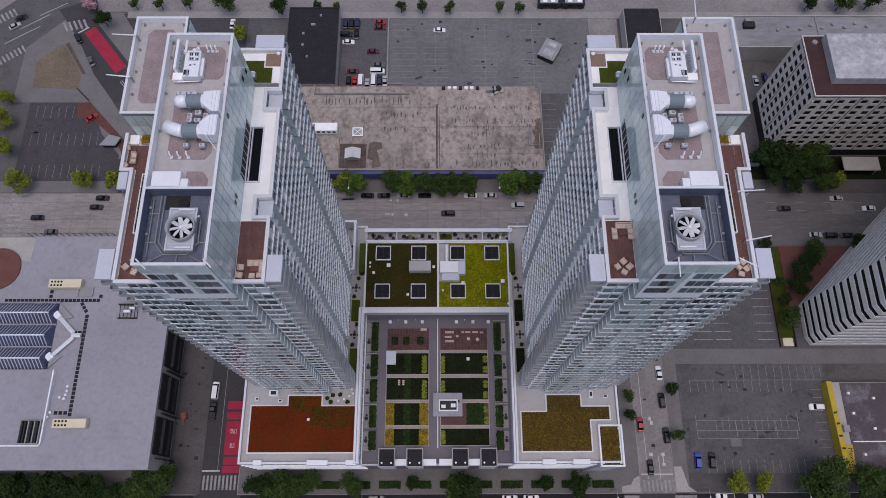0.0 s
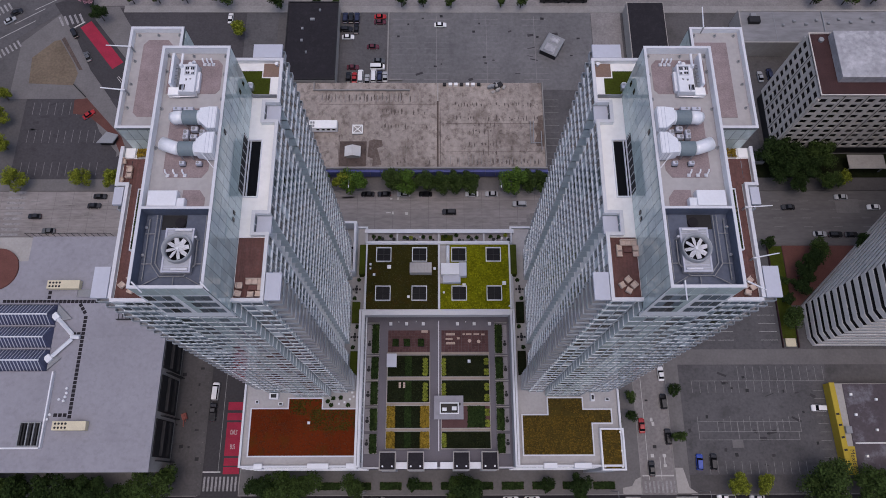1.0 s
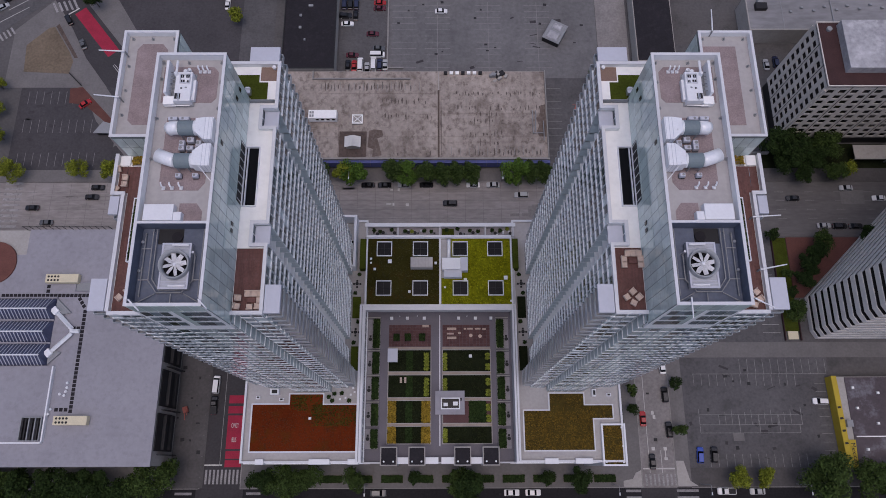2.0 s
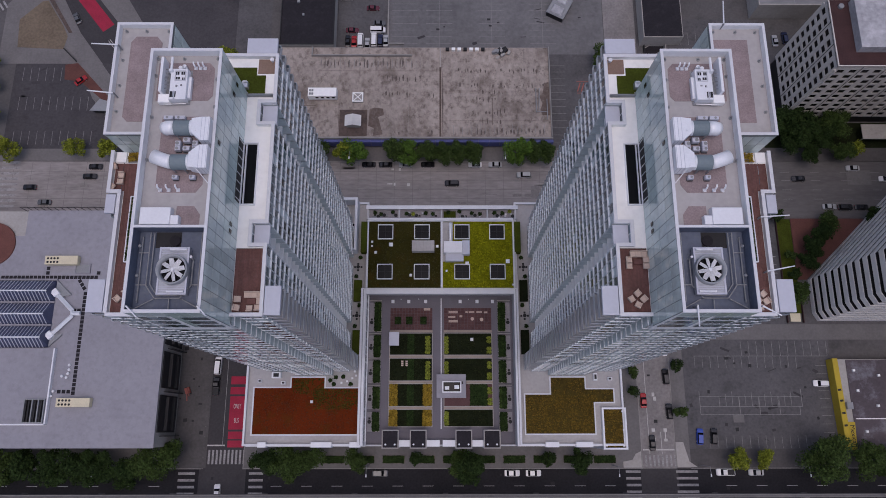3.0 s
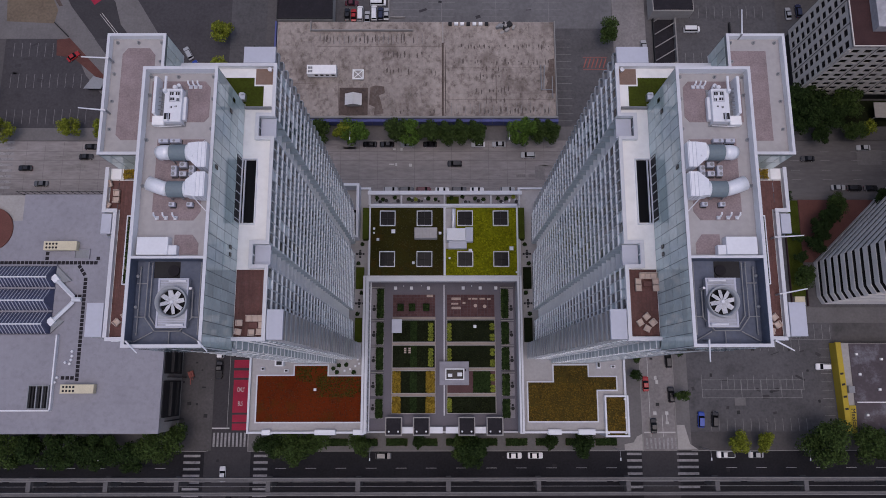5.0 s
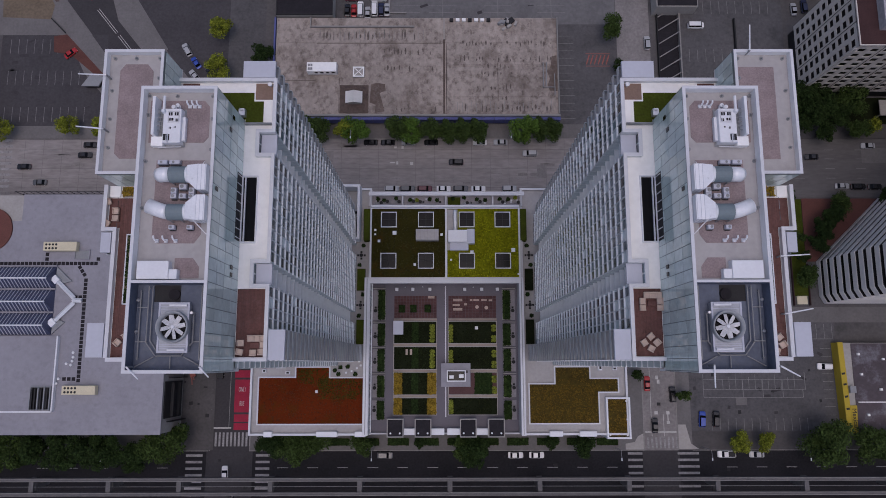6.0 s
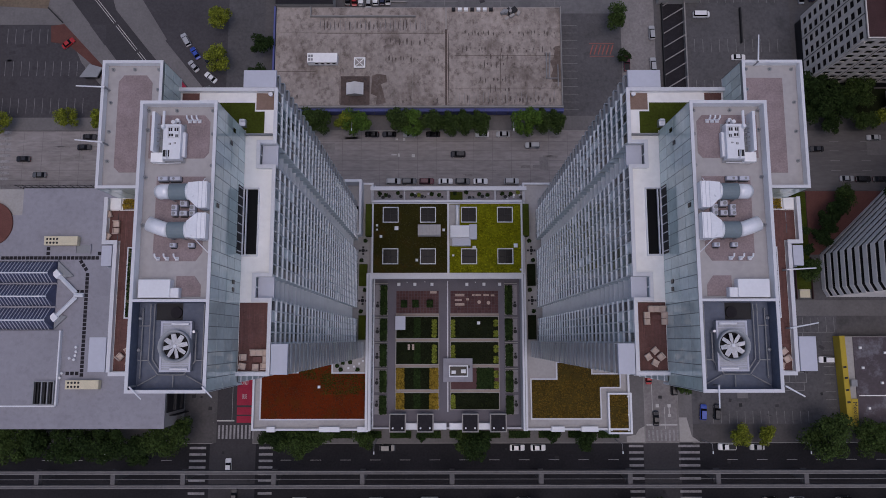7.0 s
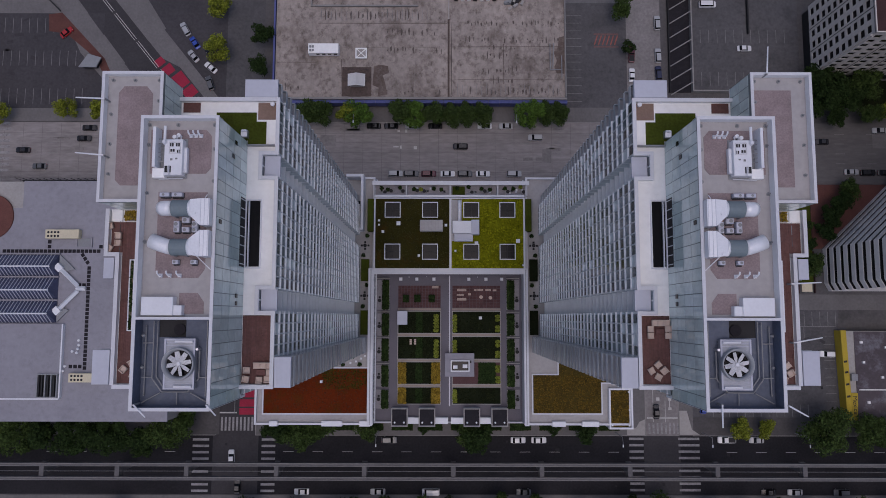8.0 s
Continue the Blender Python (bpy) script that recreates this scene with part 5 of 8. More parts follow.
for x, y in ((-23.9, 38.6), (-23.5, 37.2), (-24.0, 36.0), (-23.6, 34.9), (-24.6, 34.2), (-26.0, 33.4), (-27.5, 33.0)):
    stool(x, y, 25.64, M_whitemetal)
for x, y in ((-30.5, 33.6), (-29.0, 34.4), (-27.0, 34.6), (-25.0, 32.6), (-29.5, 32.6)):
    bush_pot(x, y, 25.64, M_leafdeep)

# ---- courtyard garden ----
CF = 21.0
solid("floor_court", B(-21.3, 19.5, 16.7, 58.6, 0, CF), M_path, "grey paved courtyard garden floor on the podium", "floor")
solid("wall_court_south", B(-21.3, 19.5, 16.4, 16.8, 18, CF + 0.9), M_podwall, "low pale wall at the garden's street edge", "wall")
solid("path_strip", B(-0.75, -0.45, 20.9, 57.0, CF, CF + 0.12), M_coping, "thin pale line along the garden's main path", "trim")


def garden_bed(x0, x1, y0, y1, soil, label):
    b = thing("garden_bed", ((x0 + x1) / 2, (y0 + y1) / 2, CF), label, "planting bed", "courtyard beds")
    part("kerb", ring(bmesh.new(), x0 - 0.12, x1 + 0.12, y0 - 0.12, y1 + 0.12, CF, CF + 0.42, 0.2), M_concrete, b)
    part("lawn", B(x0 + 0.08, x1 - 0.08, y0 + 0.08, y1 - 0.08, CF, CF + 0.32), soil, b)
    return b


rows = [(40.9, 47.0), (33.8, 40.0), (26.9, 33.0), (21.5, 26.1)]
for i, (y0, y1) in enumerate(rows):
    b = garden_bed(-15.0, -3.1, y0, y1, M_lawn, "raised bed of dark lawn with grassy edges" if i < 2 else "raised bed of dark lawn between strips of golden grasses")
    if i >= 2:
        hedge(b, -14.8, -12.7, y0 + 0.2, y1 - 0.2, CF + 0.3, 0.7, M_leafgold, 420, i, 0.3)
        hedge(b, -5.6, -3.3, y0 + 0.2, y1 - 0.2, CF + 0.3, 0.7, M_leafgold, 420, i, 0.3)
    else:
        for q in range(5):
            yy = y0 + 0.4 + q * (y1 - y0 - 1.2) / 5
            hedge(b, -5.0, -3.7, yy, yy + 0.9, CF + 0.3, 0.75, M_leaflime, 150, q, 0.26, True)
    hedge(b, -10.0, -8.2, y0 + 0.3, y1 - 0.3, CF + 0.3, 0.35, M_leafdeep, 220, i, 0.25)
    tufts(b, -14.6, -3.6, y0 + 0.3, y1 - 0.3, CF + 0.33, 700, mat("lawn_tufts", (0.018, 0.023, 0.009), 1.0, 0.3, 0.5, 3, 0.0, island=0.5, spec=0.05), 0.2, None, 20 + i)
    b = garden_bed(0.2, 13.6, y0, y1, M_lawn if i != 2 else M_mauve, ("raised bed of dark lawn with lime shrubs at its edges", "raised bed of dark lawn with lime shrubs at its edges", "mauve paved bed with lime shrubs beside the pavilion", "raised bed of plain dark lawn")[i])
    if i != 2:
        tufts(b, 1.6, 12.0, y0 + 0.3, y1 - 0.3, CF + 0.33, 700, MATS["lawn_tufts"], 0.2, None, 30 + i)
    else:
        hedge(b, 7.4, 12.2, y0 + 0.2, y1 - 0.2, CF + 0.3, 0.3, M_leafdeep, 420, i, 0.3)
    for q in range(5):
        yy = y0 + 0.4 + q * (y1 - y0 - 1.2) / 5
        if i in (0, 1, 3):
            hedge(b, 0.3, 1.4, yy, yy + 0.8, CF + 0.3, 0.75, M_leaflime, 140, q + 3, 0.26, True)
        if i < 3 and q != 2:
            hedge(b, 12.2, 13.4, yy, yy + 0.8, CF + 0.3, 0.75, M_leaflime, 140, q + 7, 0.26, True)
# pale stone strips between the rows of beds
for y0, y1 in ((47.25, 47.85), (40.13, 40.77), (33.13, 33.67), (26.23, 26.77)):
    for x0, x1 in ((-15.1, -3.0), (0.1, 13.7)):
        solid("path_cross", B(x0, x1, y0, y1, CF, CF + 0.3), mat("tan_stone_strip", (0.33, 0.275, 0.235), 0.9, 0.15, 0.5, 3, 0.1), "tan stone strip between garden beds", "path")
# paver terraces at the north end
pv = shape_mesh("paver", ([(x, y, z) for z in (0, 1) for x, y in ((-.5, -.5), (.5, -.5), (.5, .5), (-.5, .5))], [(3, 2, 1, 0), (4, 5, 6, 7), (0, 1, 5, 4), (1, 2, 6, 5), (2, 3, 7, 6), (3, 0, 4, 7)]), M_mauve)
for x0, x1 in ((-15.0, -3.1), (0.2, 13.6)):
    b = thing("paved_terrace", ((x0 + x1) / 2, 51, CF), "mauve paved sitting terrace in the courtyard", "paving", "paved terraces", "structure")
    nx, ny = 14, 8
    w, d = (x1 - x0) / nx, 6.2 / ny
    pieces("paver", pv, [pose(x0 + (i + 0.5) * w, 48 + (j + 0.5) * d, CF) @ Matrix.Diagonal((w * 0.96, d * 0.96, 0.05 + 0.012 * rng.random(), 1)) for i in range(nx) for j in range(ny)], b)


def bench(x, y, z, w, d, m, label):
    b = thing("garden_bench", (x, y, z), label, "bench", "garden benches")
    for k in range(3):
        part("slat", B(x - w / 2, x + w / 2, y - d / 2 + k * d / 3, y - d / 2 + (k + 0.8) * d / 3, z + 0.4, z + 0.46), m, b)
    for dx in (-0.38, 0.38):
        part("leg", B(x + dx * w - 0.05, x + dx * w + 0.05, y - d / 2 + 0.05, y + d / 2 - 0.05, z, z + 0.4), M_dark, b)


for x, y, w, d in ((2.8, 53.0, 2.6, 0.7), (2.8, 50.4, 2.6, 0.7), (2.4, 51.6, 2.0, 0.5), (5.0, 51.8, 0.8, 0.6), (6.6, 53.0, 0.7, 0.5), (8.0, 53.0, 1.6, 0.5), (10.2, 53.0, 1.6, 0.5), (12.0, 52.9, 1.0, 0.5), (-4.6, 53.8, 1.8, 0.7)):
    bench(x, y, CF + 0.06, w, d, M_tan, "pale slatted garden bench on mauve pavers")
for x in (-11.4, -10.2):
    bench(x, 38.6, CF + 0.33, 0.6, 1.6, M_tan, "pale slatted lounger on the dark lawn")
for x, y in ((8.2, 51.0), (10.8, 50.8)):
    set_table(x, y, CF + 0.06, "round pale table on the paved terrace", M_tan)
for x in (-12.8, -9.6, -5.6):
    b = thing("planter_cube", (x, 50.6, CF), "square dark planter filled with leaves", "planter", "planter cubes")
    part("box", B(x - 0.9, x + 0.9, 49.5, 51.6, CF + 0.05, CF + 0.8, bevel=0.05), M_black, b)
    hedge(b, x - 0.8, x + 0.8, 49.6, 51.5, CF + 0.75, 0.3, M_leafdeep, 90, 4, 0.25)
for x, y in ((-14.3, 56.0), (-9.8, 56.0), (-5.0, 56.0), (4.8, 56.0), (9.6, 56.0), (14.0, 56.0), (8.0, 45.2)):
    l = thing("garden_lamp", (x, y, CF), "white cube lantern on the garden path", "lamp", "cube lanterns")
    part("lantern", B(x - 0.42, x + 0.42, y - 0.42, y + 0.42, CF + 0.15, CF + 0.95, bevel=0.06), M_whitemetal, l)
    part("base", B(x - 0.3, x + 0.3, y - 0.3, y + 0.3, CF, CF + 0.15), M_dark, l)
for x, y in ((-12.0, 57.0 - 0.4), (-7.0, 56.7), (7.2, 56.6)):
    l = thing("bollard_light", (x, y, CF), "small white bollard light beside the wall", "lamp", "bollard lights")
    bm = bmesh.new()
    tube(bm, (x, y, CF), (x, y, CF + 0.8), 0.12, 8)
    part("post", bm, M_whitemetal, l)
# shade canopy and pavilion
c = thing("shade_canopy", (-13.6, 45.2, CF), "square white shade canopy over the lawn corner", "canopy")
part("roof", B(-15.1, -12.3, 43.3, 47.1, CF + 2.3, CF + 2.5, bevel=0.05), M_lav, c)
for x in (-14.9, -12.5):
    for y in (43.5, 46.9):
        part("post", B(x - 0.06, x + 0.06, y - 0.06, y + 0.06, CF + 0.3, CF + 2.3), M_grey, c)
pv2 = thing("pavilion", (2.1, 32.3, CF), "white garden pavilion with a raised glazed lantern roof", "pavilion")
part("roof", B(-1.9, 6.2, 29.1, 35.5, CF + 1.7, CF + 2.0, bevel=0.05), M_wroof, pv2)
lf = part("lantern_frame", ring(bmesh.new(), -0.3, 4.9, 30.5, 33.6, CF + 2.0, CF + 2.5, 0.3), M_whitemetal, pv2)
part("glass", B(0.0, 4.6, 30.8, 33.3, CF + 2.0, CF + 2.2), M_darkglass, lf, "dark lantern glazing")
part("vent_box", B(0.4, 1.6, 31.3, 32.2, CF + 2.2, CF + 2.6, bevel=0.05), M_whitemetal, pv2)
part("vent_box", B(3.0, 4.3, 31.5, 32.5, CF + 2.2, CF + 2.6, bevel=0.05), M_whitemetal, pv2)
part("flue", B(5.0, 5.4, 32.8, 33.5, CF + 2.0, CF + 2.4), M_dark, pv2)
for x in (-1.6, 5.9):
    for y in (29.4, 35.2):
        part("post", B(x - 0.1, x + 0.1, y - 0.1, y + 0.1, CF, CF + 1.7), M_grey, pv2)
part("wall", B(-0.6, 5.0, 30.4, 33.8, CF + 0.3, CF + 1.7), M_darkglass, pv2)
# dark skylit bays at the street edge
for x in (-16.4, -8.9, 3.3, 10.9):
    p = thing("bay_pod", (x + 2.15, 18.5, CF), "dark-roofed square bay with pale kerb above the street", "bay", "street bays")
    part("body", B(x, x + 4.3, 15.9, 20.6, 12, CF + 3.0), M_podwall, p)
    part("rim", ring(bmesh.new(), x - 0.1, x + 4.4, 15.8, 20.7, CF + 3.0, CF + 3.4, 0.2), M_concrete, p, "pale grey roof kerb")
    part("roof", B(x + 0.18, x + 4.12, 16.1, 20.4, CF + 3.0, CF + 3.1), M_black, p, "black felted roof")
    for dx in (0.9, 3.4):
        bm = bmesh.new()
        tube(bm, (x + dx, 16.9, CF + 3.1), (x + dx, 16.9, CF + 3.5), 0.25, 10)
        part("downlight", bm, M_whitemetal, p)
for x0, x1 in ((-12.0, -9.0), (-4.5, -1.0), (-0.2, 3.2), (7.7, 10.8)):
    solid("balustrade", B(x0, x1, 16.3, 18.0, CF, CF + 1.6, bevel=0.04), M_whitemetal, "white box balustrade between street bays", "balustrade")
# side planters with dark shrubs
for sgn, xa, xb in ((-1, -20.9, -17.4), (1, 15.3, 18.9)):
    for k, (y0, y1) in enumerate(((47.4, 55.8), (40.2, 46.4), (33.2, 39.4), (26.2, 32.2), (20.2, 25.4))):
        b = thing("side_planter", ((xa + xb) / 2, (y0 + y1) / 2, CF), "stepped pale-kerbed planter of dark shrubs beside a patio", "planter", "side planters")
        step = 1.4
        inner = xb if sgn < 0 else xa
        x0, x1 = (xa + step, xb) if sgn < 0 else (xa, xb - step)
        part("kerb", ring(bmesh.new(), x0, x1, y0, y1, CF, CF + 0.7, 0.16), M_concrete, b)
        part("soil", B(x0 + 0.16, x1 - 0.16, y0 + 0.16, y1 - 0.16, CF, CF + 0.55), M_soil, b)
        hedge(b, x0 + 0.2, x1 - 0.2, y0 + 0.2, y1 - 0.2, CF + 0.5, 1.2, M_leafdeep, 420, k, 0.36)
        if k % 3 == 0:
            hedge(b, x0 + 1.3 if sgn < 0 else x0 + 0.1, x1 - 0.1 if sgn < 0 else x0 + 0.7, y0 + 0.5, y1 - 0.5, CF + 1.1, 0.7, M_leaf, 30, k + 5, 0.26)
        xp = xa + 0.7 if sgn < 0 else xb - 0.7
        solid("patio_paving", B(xp - 0.72, xp + 0.68, y0, y1, CF, CF + 0.03), M_terrace, "pale pavers of a small garden patio", "paving")
        set_table(xp, y0 + 2.6, CF)
        stool(xp, y0 + 3.5, CF)
        if k < 4:
            solid("patio_wall", B(xa, xb, y1 + 0.3, y1 + 0.5, CF, CF + 0.9), M_concrete, "low pale wall between garden patios", "wall")

# ---- grey hall to the west ----
hall = thing("grey_hall", (-140, 50, 0), "long low hall with a pale lavender membrane roof", "building")
part("body", B(-200, -80.6, 16.0, 84.6, 0, 15.9), M_concrete, hall)
part("roof", B(-200.2, -80.4, 15.8, 76.8, 15.9, 16.2), M_wroof, hall, "pale lavender grey membrane")
part("roof_end", B(-124.8, -80.4, 76.8, 84.8, 15.9, 16.2), M_wroof, hall)
part("raised_roof", B(-200, -111, 22.4, 43.3, 16.2, 17.2), M_wroof, hall)
part("raised_edge", B(-111, -110.6, 22.4, 43.3, 16.2, 17.4), M_whitemetal, hall)
part("edge_trim", B(-200, -111, 22.0, 22.4, 16.2, 17.35), M_whitemetal, hall)
for k in range(5):
    y0 = 20 + k * 12.4
    part("bay_recess", B(-80.6, -80.3, y0, y0 + 10.4, 1.5, 14.6), M_dark, hall, "dark recessed facade bay")
    part("bay_sill", B(-80.3, -79.5, y0 + 0.4, y0 + 10.0, 5.0, 5.3), M_dark, hall)
    part("bay_fin", B(-80.6, -79.2, y0 - 1.1, y0 - 0.9, 0, 12.0), M_dark, hall)
    part("bay_sill", B(-80.3, -79.4, y0 + 0.4, y0 + 10.0, 10.0, 10.3), M_dark, hall)
# saw-tooth ribbed glazing
for k, y0 in enumerate((43.6, 50.3, 57.0)):
    st = thing("saw_roof", (-140, y0 + 3.2, 16.2), "dark blue ribbed ridge of glazed roof with pale bars", "roof light", "ribbed roof lights")
    bm = bmesh.new()
    vs = [bm.verts.new(p) for p in ((-200, y0, 16.2), (-113.2, y0, 16.2), (-200, y0 + 6.2, 16.2), (-113.2, y0 + 6.2, 16.2), (-200, y0 + 2.6, 19.6), (-114.4, y0 + 2.6, 19.6))]
    for f in ((0, 1, 5, 4), (3, 2, 4, 5), (1, 3, 5), (2, 0, 4), (1, 0, 2, 3)):
        bm.faces.new([vs[i] for i in f])
    part("glazing", bm, mat("night_blue_ribbed_glass", (0.055, 0.065, 0.12), 0.3, 0.2, 0.2, 2, 0.0, spec=0.5), st)
    for i in range(24):
        x = -114.6 - i * 1.0
        bm = bmesh.new()
        tube(bm, (x, y0, 16.28), (x, y0 + 2.6, 19.68), 0.15, 4), tube(bm, (x, y0 + 2.6, 19.68), (x, y0 + 6.2, 16.28), 0.13, 4)
        part("glazing_bar", bm, M_lav, st)
    bm = bmesh.new()
    tube(bm, (-200, y0 + 2.6, 19.7), (-114.2, y0 + 2.6, 19.7), 0.22, 6)
    part("ridge", bm, M_whitemetal, st)
    bm = bmesh.new()
    box(bm, -200, -113.0, y0 + 6.25, y0 + 6.65, 16.2, 16.9)
    part("gutter", bm, M_wroof, st)
yd = thing("forked_duct", (-109, 53.4, 16.2), "white forked duct joining two roof lights", "duct")
for a, b2 in (((-112.6, 59.2), (-107.2, 54.0)), ((-112.6, 47.2), (-107.2, 52.8)), ((-107.6, 53.4), (-105.0, 53.4))):
    bm = bmesh.new()
    tube(bm, (*a, 17.0), (*b2, 17.0), 0.62, 4)
    part("branch", bm, M_ductwhite, yd)
for x, y in ((-112.8, 59.4), (-112.8, 47.0)):
    part("flange", B(x - 0.9, x + 0.9, y - 1.0, y + 1.0, 16.2, 17.7, rot=45), M_ductwhite, yd)
for pts in ([(-113.0, 63.2), (-108.4, 58.9), (-111.2, 58.3), (-113.0, 60.0)], [(-113.0, 43.8), (-109.6, 47.2), (-111.6, 47.9), (-113.0, 46.4)]):
    part("flashing", prism(bmesh.new(), pts, 16.2, 16.75), M_grey, yd, "folded grey flashing at the duct's end")
# walkway pads, air handlers and vents on the hall
def pad_run(x0, y0, x1, y1):
    w = thing("roof_walkway", ((x0 + x1) / 2, (y0 + y1) / 2, 16.2), "line of black walkway pads on the hall roof", "walkway", "roof walkways")
    n = max(1, int(math.hypot(x1 - x0, y1 - y0) / 1.15))
    me = mesh_of("pad", box(bmesh.new(), -0.5, 0.5, -0.5, 0.5, 0, 0.05), M_black)
    rot = math.degrees(math.atan2(y1 - y0, x1 - x0))
    pieces("pad", me, [pose(x0 + (x1 - x0) * (i + 0.5) / n, y0 + (y1 - y0) * (i + 0.5) / n, 16.2, 0, 0, rot) for i in range(n)], w)
for a in ((-130, 64.2, -101.5, 64.2), (-116.4, 64.8, -116.4, 69.0), (-101.5, 64.6, -101.5, 66.4), (-107.0, 63.6, -104.8, 60.4), (-104.6, 59.9, -104.5, 30.2), (-107.8, 54.4, -105.2, 54.4), (-109.2, 31.2, -105.2, 31.2)):
    pad_run(*a)
for x0, x1, y0, y1 in ((-116.8, -107.2, 67.7, 70.3), (-108.0, -98.6, 26.9, 29.4)):
    a = thing("air_handler", ((x0 + x1) / 2, (y0 + y1) / 2, 16.2), "long cream air handler with round fans on the hall roof", "air conditioner", "hall air handlers")
    part("case", B(x0, x1, y0, y1, 16.4, 18.1, bevel=0.06), M_cream, a)
    for i in range(4):
        for dy in (0.7, 1.8):
            bm = bmesh.new()
            tube(bm, (x0 + 0.9 + i * 0.95, y0 + dy, 18.1), (x0 + 0.9 + i * 0.95, y0 + dy, 18.15), 0.33, 12)
            part("fan", bm, M_dark, a)
    part("skid", B(x0 + 0.1, x1 - 0.1, y0 + 0.15, y1 - 0.15, 16.2, 16.4), M_dark, a)
for i, (x, y) in enumerate(((-106.3, 38.6), (-106.2, 37.3), (-106.4, 36.2), (-106.7, 35.1), (-108.0, 35.5), (-109.9, 31.3), (-110.4, 30.0), (-117.6, 30.4))):
    v = thing("roof_vent", (x, y, 16.2), "small white vent on the hall roof", "vent", "hall roof vents")
    bm = bmesh.new()
    tube(bm, (x, y, 16.2), (x, y, 16.8), 0.25, 10)
    part("pipe", bm, M_whitemetal, v)
    bm = bmesh.new()
    tube(bm, (x, y, 16.8), (x, y, 16.95), 0.4, 10, 0.2)
    part("cap", bm, M_whitemetal, v)
cf = thing("roof_curb", (-106.1, 66.8, 16.2), "low square pale kerb frame on the hall roof", "roof frame")
part("kerb", ring(bmesh.new(), -108.4, -103.9, 65.3, 68.2, 16.2, 16.7, 0.25), M_wroof, cf)
part("lid", B(-108.15, -104.15, 65.55, 67.95, 16.2, 16.4), M_grey, cf)
lw = thing("louvre_stack", (-113.8, 25.8, 17.2), "sunken grey louvre stack on the raised roof", "louvre")
part("box", ring(bmesh.new(), -117, -111.2, 22.6, 29.2, 17.2, 17.9, 0.25), M_grey, lw)
part("pit", B(-116.7, -111.5, 22.9, 28.9, 17.2, 17.3), M_dark, lw, "dark louvre pit")
for i in range(6):
    part("slat", B(-116.5 + i * 0.85, -116.2 + i * 0.85, 22.9, 28.9 - 0.3 * (i % 2), 17.3, 17.9), M_grey if i in (2, 4) else M_dark, lw)
cr = thing("roof_frame", (-92.5, 60.8, 16.2), "dark steel frame with white tanks on the hall roof", "frame")
for x in (-95.0, -93.9, -92.8, -91.7, -90.6, -89.8):
    part("strut", tube(bmesh.new(), (x, 58.8, 16.2), (x + 0.5, 62.6, 17.6), 0.09, 6), M_dark, cr)
part("rail", B(-95.3, -89.6, 58.5, 58.7, 16.2, 17.2), M_dark, cr)
part("rail", B(-95.3, -89.6, 62.6, 62.8, 16.2, 17.6), M_dark, cr)
part("tank", B(-93.6, -91.6, 60.2, 61.0, 16.2, 17.4, bevel=0.1), M_whitemetal, cr)
part("tank", B(-92.0, -90.4, 61.2, 61.9, 16.2, 17.4, bevel=0.1), M_whitemetal, cr)
rp = solid("round_court", tube(bmesh.new(), (-133.8, 74.2, 0), (-133.8, 74.2, 16.6), 6.6, 40), M_brickpave, "round red-brick paved court beside the hall", "court")
rl = thing("roof_railing", (-118, 86, 14), "dark steel railing along the hall's terrace", "railing")
for i in range(14):
    part("post", B(-127 + i * 2 - 0.06, -127 + i * 2 + 0.06, 85.4, 85.52, 13, 17.2), M_dark, rl)
part("rail", B(-127.1, -100.9, 85.4, 85.52, 17.2, 17.32), M_dark, rl)
part("ledge", B(-127.2, -100.8, 84.8, 85.8, 0, 13.0), M_dark, rl)

# ---- garage deck to the north ----
gar = thing("garage", (-9.5, 130, 0), "low parking garage with a stained concrete top deck", "garage")
DK = 5.0
part("body", B(-55.2, 36.0, 113.6, 146.6, 0, DK - 0.25), M_concrete, gar)
# deck cast in panels with open joints
pm = shape_mesh("deck_panel", ([(x, y, z) for z in (0, 1) for x, y in ((-.5, -.5), (.5, -.5), (.5, .5), (-.5, .5))], [(3, 2, 1, 0), (4, 5, 6, 7), (0, 1, 5, 4), (1, 2, 6, 5), (2, 3, 7, 6), (3, 0, 4, 7)]), M_deck)
cols = [(-55.0, -43.8), (-43.8, -34.4), (-34.4, -22.0), (-22.0, -11.4), (-11.4, -1.0), (-0.6, 9.0), (9.0, 18.2), (18.2, 27.4), (27.4, 35.8)]
rws = [(113.8, 121.5), (121.5, 129.8), (129.8, 138.0), (138.0, 146.4)]
pieces("deck_panel", pm, [pose((a + b2) / 2, (c2 + d2) / 2, DK - 0.25) @ Matrix.Diagonal((b2 - a - 0.05, d2 - c2 - 0.05, 0.25, 1)) for a, b2 in cols for c2, d2 in rws], gar)
part("joint_kerb", B(-1.1, -0.5, 113.9, 139.0, DK - 0.2, DK + 0.16), M_decksoil, gar)
part("parapet", B(-43.9, -10.5, 143.0, 143.4, DK, DK + 0.9), M_kerb, gar)
part("parapet", B(-44.3, -43.9, 143.0, 146.4, DK, DK + 0.9), M_kerb, gar)
part("parapet", B(35.7, 36.0, 113.8, 146.4, DK, DK + 0.8), M_kerb, gar)
part("stripped_patch", B(-34.2, -25.0, 114.0, 123.4, DK + 0.004, DK + 0.03), M_decksoil, gar, "dark stripped patch of deck")
